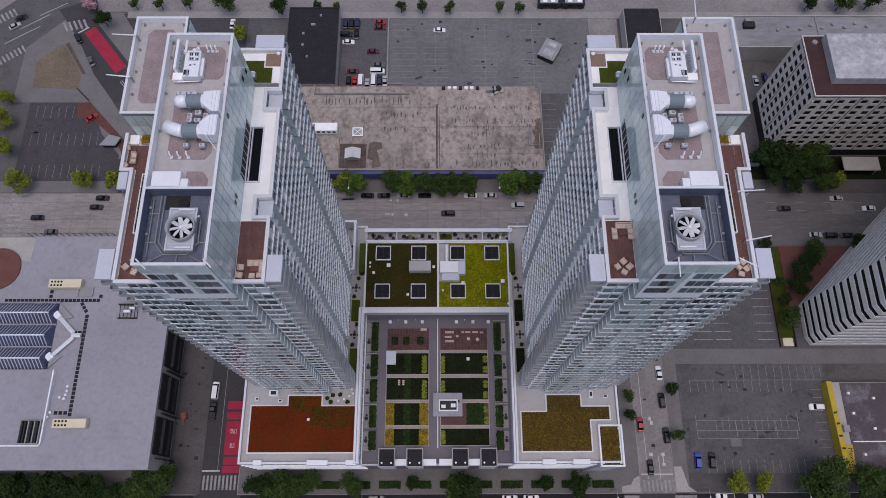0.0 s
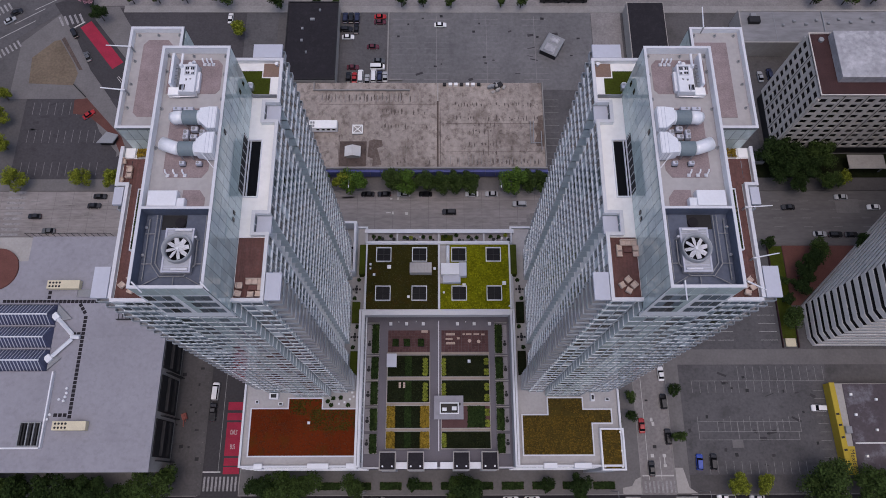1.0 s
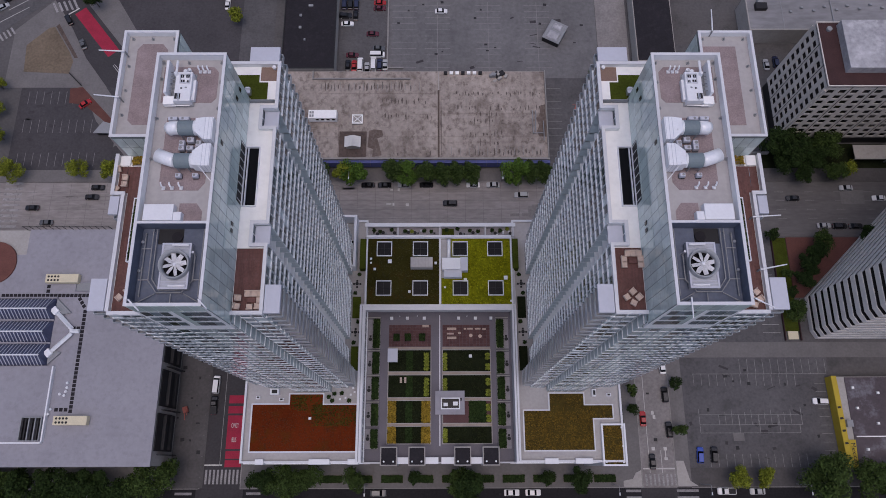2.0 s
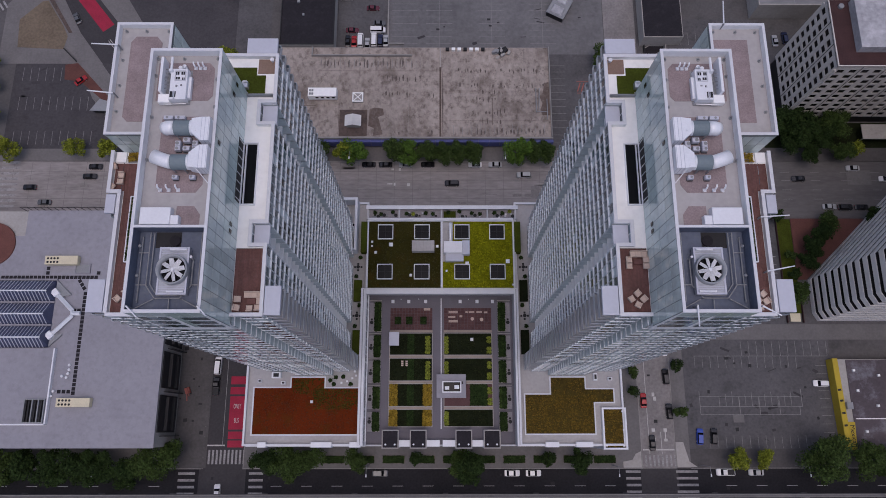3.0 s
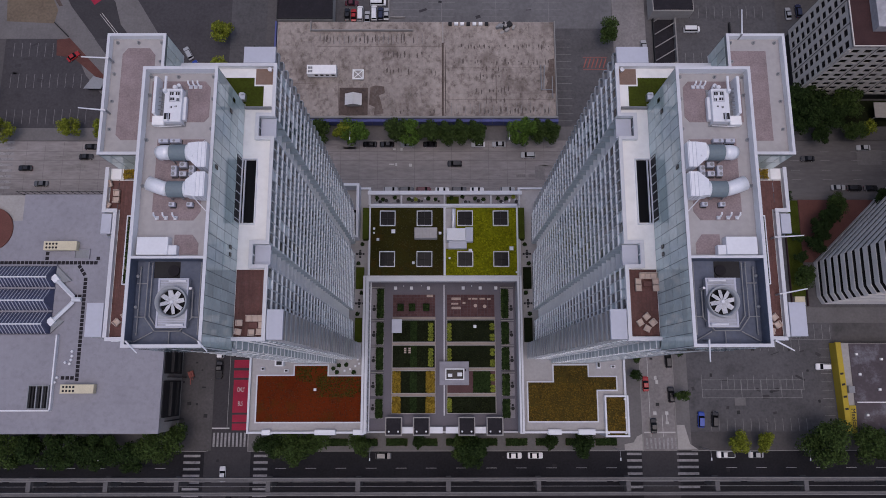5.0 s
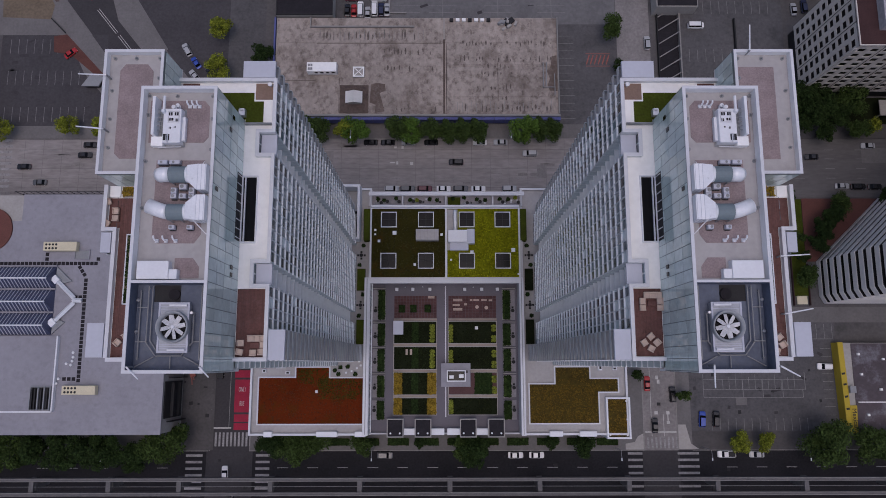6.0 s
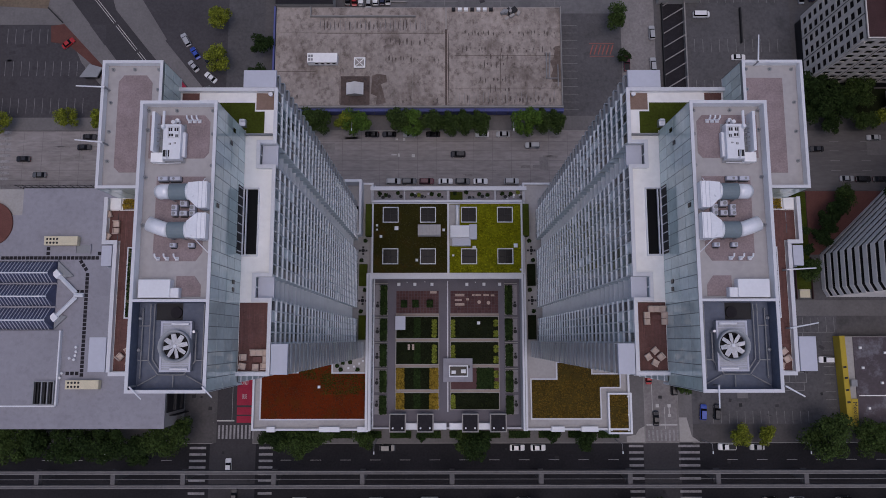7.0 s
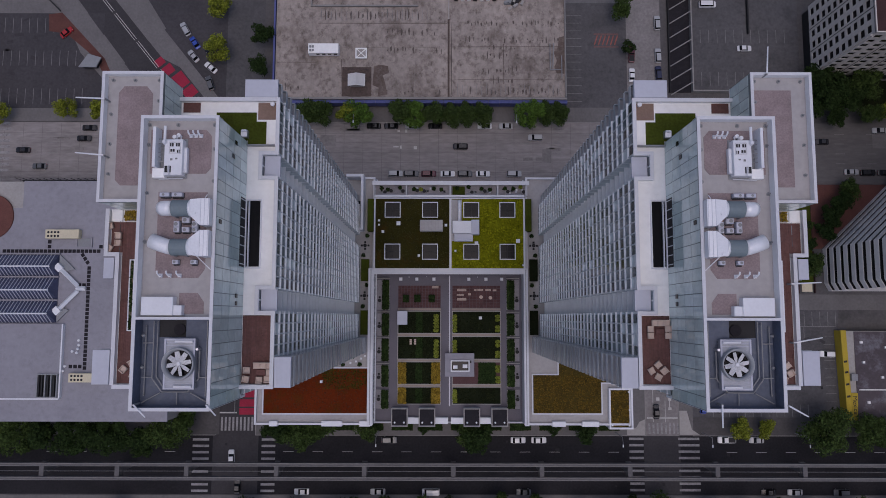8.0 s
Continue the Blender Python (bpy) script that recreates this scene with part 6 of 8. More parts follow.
part("stripped_patch", prism(bmesh.new(), [(-24.6, 117.6), (-24.2, 123.6), (-22.6, 124.2), (-19.8, 123.8), (-19.5, 121.6), (-21.4, 120.8), (-20.6, 117.9), (-19.9, 114.6), (-23.0, 114.1), (-22.6, 116.8)], DK + 0.004, DK + 0.025), mat("brown_stain", (0.13, 0.10, 0.085), 0.95, 0.3, 0.3, 1.6, 0.2, stain=0.8, stain_col=(0.22, 0.195, 0.175)), gar)
part("stripped_patch", prism(bmesh.new(), [(33.0, 121.6), (35.5, 121.4), (35.5, 133.6), (34.0, 133.2), (33.4, 129.5), (32.2, 128.4), (33.2, 125.6), (32.4, 123.4)], DK + 0.004, DK + 0.025), MATS["brown_stain"], gar)
wall = part("front_wall", B(-55.4, 36.2, 113.0, 113.6, 0, DK + 0.5), M_kerb, gar, "pale parapet of the garage front")
n = 26
me = mesh_of("blue_panel", box(bmesh.new(), -1.7, 1.7, -0.12, 0, 1.2, 4.6), M_bluewall)
pieces("blue_panel", me, [pose(-53.6 + i * 3.53, 113.0 - 0.9, 0) for i in range(n)], gar)
me = mesh_of("blue_awning", box(bmesh.new(), -1.72, 1.72, -0.95, 0, 4.5, 4.62), M_bluewall)
pieces("blue_awning", me, [pose(-53.6 + i * 3.53, 112.98, 0) for i in range(n)], gar)
part("side_panel", B(-55.9, -55.4, 113.6, 146.6, 0.5, DK + 0.4), M_bluewall, gar, "blue side wall panel")
# oil-dark streaks in rows of old bays
rng = random.Random(7)
M_oil = mat("oil_streak", (0.10, 0.082, 0.072), 0.9, 0.3, 0.4, 2, 0.05, stain=0.7, stain_col=(0.2, 0.17, 0.15))
for xa, xb, ya, yb in ((-41, -8, 138.6, 142.6), (3, 34, 114.2, 117.4), (10, 22, 121.0, 124.2), (10, 22, 126.0, 129.0), (3, 34, 131.0, 133.8), (-22, -3, 114.4, 117.0), (-20, -3, 127.5, 130.5), (-54, -46, 115.0, 119.0), (3, 34, 136.4, 139.0), (-20, -3, 133.5, 136.5), (12, 20, 117.5, 121.0), (12, 20, 128.8, 131.0), (-2.6, -1.4, 114.0, 139.0), (0.0, 1.2, 114.0, 139.0)):
    x = xa
    while x < xb:
        if rng.random() < 0.72:
            w, y0, y1 = rng.uniform(0.12, 0.34), ya + rng.uniform(0, 1.2), yb - rng.uniform(0, 1.6)
            pts = [(x - w * rng.uniform(0.2, 0.7), y0), (x + w * rng.uniform(0.2, 0.7), y0 + 0.2), (x + w, (y0 + y1) / 2), (x + w * rng.uniform(0.1, 0.5), y1), (x - w * 0.3, y1 - 0.3), (x - w, (y0 + y1) / 2 + 0.3)]
            part("oil_streak", prism(bmesh.new(), pts, DK, DK + 0.006), M_oil, gar)
        x += rng.uniform(0.8, 1.7)
for i in range(22):
    for y0, ln in ((138.5, 4.0), (114.4, 4.0)):
        x = -41 + i * 1.6 if y0 > 130 else 2.0 + i * 1.5
        part("bay_line", B(x - 0.06, x + 0.06, y0 + rng.uniform(0, 0.6), y0 + ln - rng.uniform(0, 1.2), DK + 0.004, DK + 0.012), M_paintfade, gar)
for x0, x1, y0, y1 in ((-54.6, -42.0, 124.9, 125.05), (-34.5, -34.35, 114.2, 126.0), (2.0, 34.6, 130.2, 130.32), (-42.0, -1.4, 137.6, 137.72), (16.4, 16.55, 118.0, 131.0), (2.0, 34.6, 119.4, 119.5)):
    part("deck_seam", B(x0, x1, y0, y1, DK + 0.003, DK + 0.02), M_decksoil, gar)
tr = thing("site_trailer", (-39.8, 128.4, DK), "long white site trailer on the garage deck", "trailer")
part("body", B(-44.4, -35.0, 126.8, 129.9, DK + 0.5, DK + 3.1, bevel=0.08), M_white, tr)
part("chassis", B(-44.0, -35.4, 127.1, 129.6, DK, DK + 0.5), M_dark, tr)
for i in range(4):
    part("roof_unit", B(-44.0 + (i % 2) * 0.8, -43.4 + (i % 2) * 0.8, 127.3 + (i // 2) * 1.2, 128.0 + (i // 2) * 1.2, DK + 3.1, DK + 3.35), M_grey, tr)
    part("window", B(-42.0 + i * 1.8, -41.0 + i * 1.8, 126.75, 126.8, DK + 1.6, DK + 2.5), M_darkglass, tr)
hu = thing("gabled_hut", (-29.5, 118.6, DK), "small white gabled hut on the garage deck", "hut")
part("wall", B(-31.6, -27.2, 117.0, 120.0, DK, DK + 2.2), M_concrete, hu)
for sgn in (-1, 1):
    bm = bmesh.new()
    vs = [bm.verts.new(p) for p in ((-29.4, 116.6, DK + 3.3), (-29.4, 120.5, DK + 3.3), (-29.4 + sgn * 2.7, 120.5, DK + 2.1), (-29.4 + sgn * 2.7, 116.6, DK + 2.1))]
    f = bm.faces.new(vs)
    bmesh.ops.solidify(bm, geom=[f], thickness=0.12)
    part("roof", bm, M_white, hu, "white roof slope")
ho = thing("hoist_cover", (-28.2, 127.6, DK), "square white cover with crossed braces on the deck", "hatch")
part("plinth", B(-30.0, -26.4, 125.9, 129.3, DK, DK + 0.7), M_concrete, ho)
part("rim", ring(bmesh.new(), -30.0, -26.4, 125.9, 129.3, DK + 0.7, DK + 1.0, 0.35), M_white, ho)
for a, b2 in (((-29.7, 126.2), (-26.7, 129.0)), ((-29.7, 129.0), (-26.7, 126.2))):
    bm = bmesh.new()
    tube(bm, (*a, DK + 0.95), (*b2, DK + 0.95), 0.14, 6)
    part("brace", bm, M_white, ho)
for i in range(7):
    v = thing("pallet", (1.5 + i * 2.0, 145.4, DK), "small white crate beside the deck edge", "crate", "deck crates")
    part("crate", B(1.0 + i * 2.0, 2.2 + i * 2.0, 145.0, 146.0, DK, DK + 0.9, bevel=0.05), M_white if i % 3 else M_dark, v)
jb = thing("junk_pile", (19.5, 144, DK), "heap of dark building junk by the deck edge", "rubble")
for i in range(12):
    x, y = rng.uniform(16.5, 22.5), rng.uniform(142.5, 145.8)
    part("board", B(x - rng.uniform(0.4, 1.3), x + rng.uniform(0.4, 1.3), y - 0.4, y + 0.4, DK, DK + rng.uniform(0.4, 1.5), rot=rng.uniform(0, 90)), (M_dark, M_grey, M_concrete)[i % 3], jb)
pp = thing("pipe_rack", (33.5, 126, DK), "rusty pipe frame at the deck's edge", "pipes")
for a, b2 in (((31.0, 122.5), (31.0, 131.0)), ((31.0, 122.5), (34.5, 122.5)), ((32.2, 131.0), (31.8, 123.0)), ((34.6, 120.0), (34.6, 127.0))):
    bm = bmesh.new()
    tube(bm, (*a, DK + 0.7), (*b2, DK + 0.7), 0.14, 6), tube(bm, (*a, DK), (*a, DK + 0.7), 0.1, 6)
    part("pipe", bm, M_grey, pp)

solid("lot_wall", B(-19.3, -18.8, 150.5, 180.6, 0, 0.7), M_kerb, "pale low wall between two car parks", "wall")
solid("lot_wall_return", B(-18.8, -13.5, 150.5, 150.9, 0, 0.7), M_kerb, "pale low wall between two car parks", "wall")
# ---- black-roofed shop and the low shed by the far street ----
bs = thing("black_roof_shop", (-46, 163, 0), "low shop with a black tarred flat roof", "building")
part("wall", B(-55.4, -37.0, 147.2, 180.2, 0, 5.6), M_concrete, bs)
part("roof", B(-55.1, -37.3, 147.5, 179.9, 5.6, 5.8), M_black, bs)
part("parapet", ring(bmesh.new(), -55.4, -37.0, 147.2, 180.2, 5.6, 6.1, 0.3), M_dark, bs)
for x, y, w in ((-47, 172, 1.6), (-50, 168, 0.8), (-44, 176, 0.7), (-48, 158, 0.6), (-50, 163, 0.9)):
    part("vent", B(x, x + w, y, y + 0.8, 5.8, 6.4), M_grey, bs)
hs = thing("kiosk_shed", (41.0, 164, 0), "grey shed with white roof panels standing askew", "shed")
part("wall", B(37.9, 44.1, 160.2, 168.2, 0, 2.4, rot=-28), M_dark, hs)
part("roof", B(37.7, 44.3, 160.0, 168.4, 2.4, 2.7, rot=-28, bevel=0.2), M_grey, hs)
part("roof_panel", B(38.0, 42.2, 160.6, 164.0, 2.7, 3.3, rot=-28, bevel=0.3), M_foil, hs)
part("roof_panel", B(40.2, 43.6, 164.8, 167.2, 2.7, 3.1, rot=-28, bevel=0.3), M_foil, hs)
sb = thing("side_shop", (77, 172, 0), "dark low shop with flat tarred roof on the side street", "building")
part("wall", B(68.5, 82, 150, 180, 0, 6), M_concrete, sb)
part("roof", B(68.8, 81.7, 150.3, 179.7, 6, 6.2), M_black, sb)
fb = thing("flat_block", (140, 167, 0), "long low block with a streaked pale flat roof", "building")
part("wall", B(108, 220, 161, 175, 0, 7.6), M_concrete, fb)
part("roof", B(108.3, 219.7, 161.3, 174.7, 7.6, 7.9), M_flatroof, fb)
part("parapet", ring(bmesh.new(), 108, 220, 161, 175, 7.6, 8.3, 0.4), M_concrete, fb)
part("roof_seam", B(120.5, 120.7, 161.5, 174.5, 7.9, 8.0), M_grey, fb)
part("roof_seam", B(138.0, 138.4, 161.5, 174.5, 7.9, 8.3), M_grey, fb)
part("roof_unit", B(111, 115, 169, 171.5, 7.9, 9.4, bevel=0.05), M_dark, fb)
part("roof_unit", B(112, 114, 171.8, 173.2, 7.9, 9.0, bevel=0.05), M_grey, fb)
for i in range(9):
    part("roof_vent", B(123 + i * 4.1, 123.9 + i * 4.1, 168 + (i * 1.7) % 3, 168.8 + (i * 1.7) % 3, 7.9, 8.6), M_grey, fb)

# ---- car deck by the hotel ----
cd = thing("car_deck", (95, 131, 0), "open concrete car deck with a beamed light well", "garage")
part("deck", B(77.3, 111.5, 117.4, 160, 0, 1.0), M_lot, cd)
part("edge_wall", B(76.9, 77.3, 117.0, 160, 0, 1.8), M_kerb, cd)
part("edge_wall", B(77.3, 111.5, 117.0, 117.4, 0, 1.8), M_kerb, cd)
part("well_floor", B(70.0, 76.9, 117.0, 160, -0.2, 0.12), M_black, cd)
for i in range(9):
    bm = bmesh.new()
    y = 118.5 + i * 4.7
    tube(bm, (70.2, y - 2.5, 0.9), (77.0, y + 1.5, 1.6), 0.2, 6)
    part("beam", bm, M_kerb, cd)
part("well_rail", B(69.8, 70.1, 117.0, 160, 0, 1.2), M_dark, cd)
part("post", B(95.0, 95.4, 136, 148, 1.0, 2.2), M_dark, cd)

# ---- hotel with punched windows ----
ht = thing("hotel", (137, 132, 0), "pale precast office slab with rows of punched windows", "building")
part("core", B(113.5, 175, 121.6, 143.0, 0, 37.2), M_dark, ht)
part("roof", B(113.2, 175, 121.4, 143.0, 37.2, 37.6), M_maroon, ht, "maroon gravel roof")
part("penthouse", B(119, 175, 125.8, 142.0, 37.6, 40.5), M_foil, ht, "streaked silver penthouse roof")
part("coping", ring(bmesh.new(), 113.0, 175.2, 121.2, 143.2, 37.6, 38.0, 0.3), M_hotel, ht)
tank = tube(bmesh.new(), (116.5, 140.6, 37.6), (116.5, 140.6, 38.3), 0.8, 16)
part("vent", tank, M_grey, ht)
FH = 3.1
# precast pieces: piers, spandrels, with openings left between them
def facade(p, q, bays, z0, floors, parent, name_p, name_s):
    dx, dy = q[0] - p[0], q[1] - p[1]
    ln = math.hypot(dx, dy)
    turn = math.degrees(math.atan2(dy, dx))
    w = ln / bays
    pier = mesh_of(name_p, box(bmesh.new(), -w * 0.21, w * 0.21, -0.24, 0.0, 0, floors * FH), M_hotel)
    sp = mesh_of(name_s, box(bmesh.new(), 0, ln, -0.2, 0.0, 0, FH * 0.4), M_hotel)
    gl = mesh_of("window", box(bmesh.new(), -w * 0.29, w * 0.29, -0.06, 0.0, 0, FH * 0.6), M_darkglass)
    pieces(name_p, pier, [pose(p[0] + dx * i / bays, p[1] + dy * i / bays, z0, 0, 0, turn) for i in range(bays + 1)], parent)
    pieces(name_s, sp, [pose(p[0], p[1], z0 + k * FH, 0, 0, turn) for k in range(floors + 1)], parent)
    wins = [pose(p[0] + dx * (i + 0.5) / bays, p[1] + dy * (i + 0.5) / bays, z0 + k * FH + FH * 0.4, 0, 0, turn) for i in range(bays) for k in range(floors)]
    pieces("window", gl, wins[:300], parent)
facade((113.5, 143.0), (113.5, 121.6), 6, 4.4, 10, ht, "pier", "spandrel")
facade((113.5, 121.6), (175, 121.6), 17, 4.4, 10, ht, "pier", "spandrel")
gm = mesh_of("joint", box(bmesh.new(), -0.1, 0.1, -0.32, -0.27, 4.4, 37.4), M_dark)
pieces("joint", gm, [pose(113.5, 143.0 - 7.13 * i, 0, 0, 0, -90) for i in (1, 2)] + [pose(113.5 + 7.235 * i, 121.6, 0) for i in range(1, 8)], ht)
cp = thing("entrance_canopy", (145, 116, 0), "flat grey entrance canopy before the office slab", "canopy")
part("roof", B(139, 151.5, 113.6, 118.8, 3.7, 4.0), M_concrete, cp)
for x in (139.6, 150.9):
    part("post", B(x - 0.15, x + 0.15, 114.0, 114.3, 0, 3.7), M_grey, cp)

# ---- banded office tower ----
ob = thing("banded_office", (140, 68, 0), "office tower of pale concrete bands and dark glass strips", "building")
plan_b = [(116.3, 56.0), (117.6, 53.6), (190, 53.6), (190, 125), (177.0, 125), (116.3, 66.8)]
def grow(pts, o):
    cx, cy = 150, 70
    return [(x + (o if x > cx else -o), y + (o if y > cy else -o)) for x, y in pts]
part("core", prism(bmesh.new(), [(116.5, 56.05), (117.7, 53.8), (189.8, 53.8), (189.8, 124.6), (176.7, 124.6), (116.5, 66.7)], 0, 62), M_darkglass, ob, "dark strip glazing")
band = mesh_of("band", prism(bmesh.new(), [(x - 140, y - 68) for x, y in plan_b], 0, 2.0), M_stripe)
for k in range(17):
    o = new("band", band)
    o.parent = ob
    o.location = (0, 0, 0.1 + k * 3.7)

# ---- low restaurant with a yellow front ----
rs = thing("restaurant", (135, 28, 0), "low flat-roofed restaurant with a slanted yellow parapet", "building")
part("body", prism(bmesh.new(), [(118.92, 41.4), (160, 41.4), (160, 14.9), (119.72, 14.9)], 0, 3.2), M_concrete, rs)
part("roof", B(122.75, 160, 15.0, 41.2, 3.2, 3.4), mat("grey_patched_roof", (0.082, 0.068, 0.076), 0.8, 0.2, 0.07, 1, 0.05, stain=0.9, stain_col=(0.22, 0.22, 0.25)), rs)
part("front_parapet", prism(bmesh.new(), [(118.5, 41.6), (120.1, 41.6), (120.7, 22.8), (120.95, 14.7), (119.3, 14.7)], 3.2, 3.8), M_yellow, rs, "broad yellow slanting parapet")
part("front_wall", prism(bmesh.new(), [(118.55, 41.5), (118.9, 41.5), (119.7, 14.8), (119.35, 14.8)], 0, 3.2), M_yellow, rs, "yellow street wall")
part("return_parapet", prism(bmesh.new(), [(120.72, 22.8), (122.7, 22.8), (122.3, 14.7), (120.97, 14.7)], 3.2, 3.9), M_yellow, rs, "yellow return of the parapet")
part("roof_step", B(123.4, 160, 23.6, 23.9, 3.4, 3.7), M_white, rs)
part("roof_unit", B(120.6, 122.4, 26.5, 28.5, 3.8, 4.8), M_grey, rs)
for x, y in ((124.6, 38.0), (125.0, 32.0), (132.0, 36.5), (130.5, 27.5), (126.0, 20.0), (136.0, 19.0)):
    part("vent", B(x - 0.35, x + 0.35, y - 0.35, y + 0.35, 3.4, 4.0), M_white, rs)
# sign marks on the parapet, plain bars and shapes
for i, (x, y) in enumerate(((119.5, 32.2), (119.7, 29.0), (119.8, 25.4), (119.95, 21.8))):
    part("sign_letter", B(x - 0.5, x + 0.5, y - 0.3, y + 0.3, 3.805, 3.85, rot=8), M_dark, rs, "dark sign mark")
cu = bpy.data.curves.new("sign_word", 'FONT')
cu.body, cu.size, cu.extrude = "Mexican", 1.9, 0.03
cu.align_x, cu.align_y = 'CENTER', 'CENTER'
sw = new("sign_word", cu)
sw.parent = rs
sw.matrix_basis = Matrix.Translation(-rs.location) @ pose(121.75, 18.8, 3.94, 0, 0, -88)
cu.materials.append(M_dark)

# ---- monorail over the avenue ----
mono = thing("monorail_track", (0, 0.6, 0), "twin concrete monorail beams on tee columns over the avenue", "monorail")
for yb in (2.55, -1.4):
    part("beam", B(-320, 320, yb - 0.5, yb + 0.5, 7.7, 9.2), M_beam, mono)
    part("walk_rail", B(-320, 320, yb - 0.42, yb - 0.3, 9.2, 9.32), M_kerb, mono)
    part("walk_rail", B(-320, 320, yb + 0.3, yb + 0.42, 9.2, 9.32), M_kerb, mono)
part("cable", tube(bmesh.new(), (-320, 0.6, 8.6), (320, 0.6, 8.6), 0.07, 4), M_paintfade, mono)
for x in (-171, -145, -119.3, -97.3, -77.1, -50.9, -25.3, 0.67, 26.5, 52.2, 77.7, 103.2, 129, 155):
    part("crosshead", B(x - 0.75, x + 0.75, -2.0, 3.2, 6.6, 7.7, bevel=0.1), M_beam, mono)
    part("column", B(x - 0.6, x + 0.6, 0.0, 1.2, -0.1, 6.6), M_beam, mono)
    part("saddle", B(x - 0.65, x + 0.65, -0.9, 2.05, 7.7, 8.9), M_beam, mono)

# ---- road paint ----
def marks(name, rects, material, label, z=0.012, category="road marking"):
    """Thin painted bars: x0, x1, y0, y1 and a turn."""
    t = thing(name, (rects[0][0], rects[0][2], 0), label, category, kind="structure")
    for r in rects:
        part("bar", B(*r[:4], z - 0.01, z, rot=r[4] if len(r) > 4 else 0), material, t)
    return t


marks("lane_dashes", [(x, x + 3.2, 4.5, 4.62) for x in range(-150, 150, 9) if not (-80 < x < -52 or 50 < x < 80)], M_paint, "white dashed lane line on the avenue")
marks("edge_line", [(x, x + 18, 0.55, 0.66) for x in range(-150, 150, 20)], M_paintfade, "worn line under the monorail")
marks("crosswalk", [(-70.2 + i * 1.16, -69.6 + i * 1.16, 10.8, 14.9) for i in range(10)], M_wornpaint, "worn white ladder crosswalk over the side street")
marks("crosswalk", [(-78.6, -73.6, 7.8 - i * 1.9, 8.5 - i * 1.9) for i in range(9)], M_wornpaint, "worn white ladder crosswalk over the avenue")
marks("crosswalk", [(-57.6, -53.4, 7.8 - i * 1.9, 8.5 - i * 1.9) for i in range(9)], M_wornpaint, "worn white ladder crosswalk over the avenue")
marks("crosswalk", [(54.4, 58.8, 8.2 - i * 1.9, 8.9 - i * 1.9) for i in range(9)], M_wornpaint, "worn white ladder crosswalk over the avenue")
marks("crosswalk", [(69.4, 75.8, 8.2 - i * 1.9, 8.9 - i * 1.9) for i in range(9)], M_wornpaint, "worn white ladder crosswalk over the avenue")
marks("crosswalk", [(60.4 + i * 1.25, 61.0 + i * 1.25, 10.0, 13.2) for i in range(8)], M_wornpaint, "worn white ladder crosswalk over the side street")
marks("crosswalk", [(-146 + 0.0, -140, 91 + i * 1.9, 91.9 + i * 1.9) for i in range(9)], M_wornpaint, "worn white ladder crosswalk over the north avenue")
marks("lane_line", [(61.9, 62.05, 13.5, 87), (65.6, 65.75, 13.5, 20)], M_paint, "white lane line on the side street")
marks("stop_line", [(60.0, 69.4, 14.6, 15.0), (-71.2, -65.4, 16.0, 16.4)], M_paint, "white stop line before the crosswalk")
marks("turn_arrow", [(66.6, 67.6, 20.0, 21.0), (66.9, 67.2, 17.4, 20.0), (63.0, 64.0, 20.0, 21.0), (63.0, 64.0, 17.2, 18.2), (66.6, 67.6, 17.2, 18.0), (63.8, 64.6, 30.5, 31.6), (64.2, 65.0, 29.2, 30.4)], M_paint, "white arrow marks on the side street")
marks("lane_line", [(-66.2, -66.05, 16, 87), (-71.3, -71.2, 16, 87)], M_paintfade, "worn lane line on the west street")
# red lane in blocks
marks("red_lane", [(-64.9, -60.3, 34.2, 36.6), (-64.9, -60.3, 31.2, 33.4), (-64.8, -60.2, 20.8, 30.6), (-64.7, -60.0, 18.0, 20.2), (-64.7, -59.9, 15.6, 17.6)], M_redlane, "red painted transit lane in blocks", 0.010)
for z, (word, y) in enumerate((("ONLY", 27.6), ("BUS", 23.4))):
    cu = bpy.data.curves.new("lane_word", 'FONT')
    cu.body, cu.size, cu.extrude = word, 2.0, 0.004
    cu.align_x, cu.align_y = 'CENTER', 'CENTER'
    cu.materials.append(M_paint)
    o = new("lane_word", cu)
    o.matrix_basis = pose(-62.5, y, 0.022) @ Matrix.Diagonal((0.42, 1.0, 1, 1))
    tagged(o, "white lane word painted on the red lane", "road marking", kind="structure")
# north avenue lanes
marks("lane_dashes", [(x, x + 3.0, y, y + 0.13) for y in (93.9, 97.1, 100.3, 103.3) for x in range(-148, 150, 10)], M_paintfade, "worn dashed lanes on the pale avenue")
marks("turn_arrow", [(-18.3, -16.6, 99.0, 99.4), (-16.2, -15.6, 98.6, 99.6), (-11.8, -10.8, 98.4, 99.4), (-17.0, -16.2, 104.0, 104.6), (-14.6, -13.9, 103.8, 104.8)], M_paint, "white arrows on the pale avenue")
marks("patch", [(29.0, 31.8, 94.0, 98.5), (-41.5, -36.5, 99.5, 103.0), (43, 50, 95, 99), (-100, -92, 92, 97)], M_streetconc, "darker patches in the pale avenue", 0.011)
marks("patch", [(134, 142, 99, 104), (128, 133, 90.5, 93)], M_walk, "pale repair patches in the avenue", 0.012)
bars = [(-148, 62, y, y + 0.07) for y in (90.9, 94.05, 97.25, 100.45, 103.5)] + [(x, x + 0.07, 87.8, 106.8) for x in range(-148, 62, 6)]
marks("slab_joints", bars, mat("tar_joint", (0.13, 0.12, 0.118), 0.9, 0.3, 0.5, 3, 0.0), "tarred joints between concrete road slabs", 0.006)
rng = random.Random(31)
bars = []
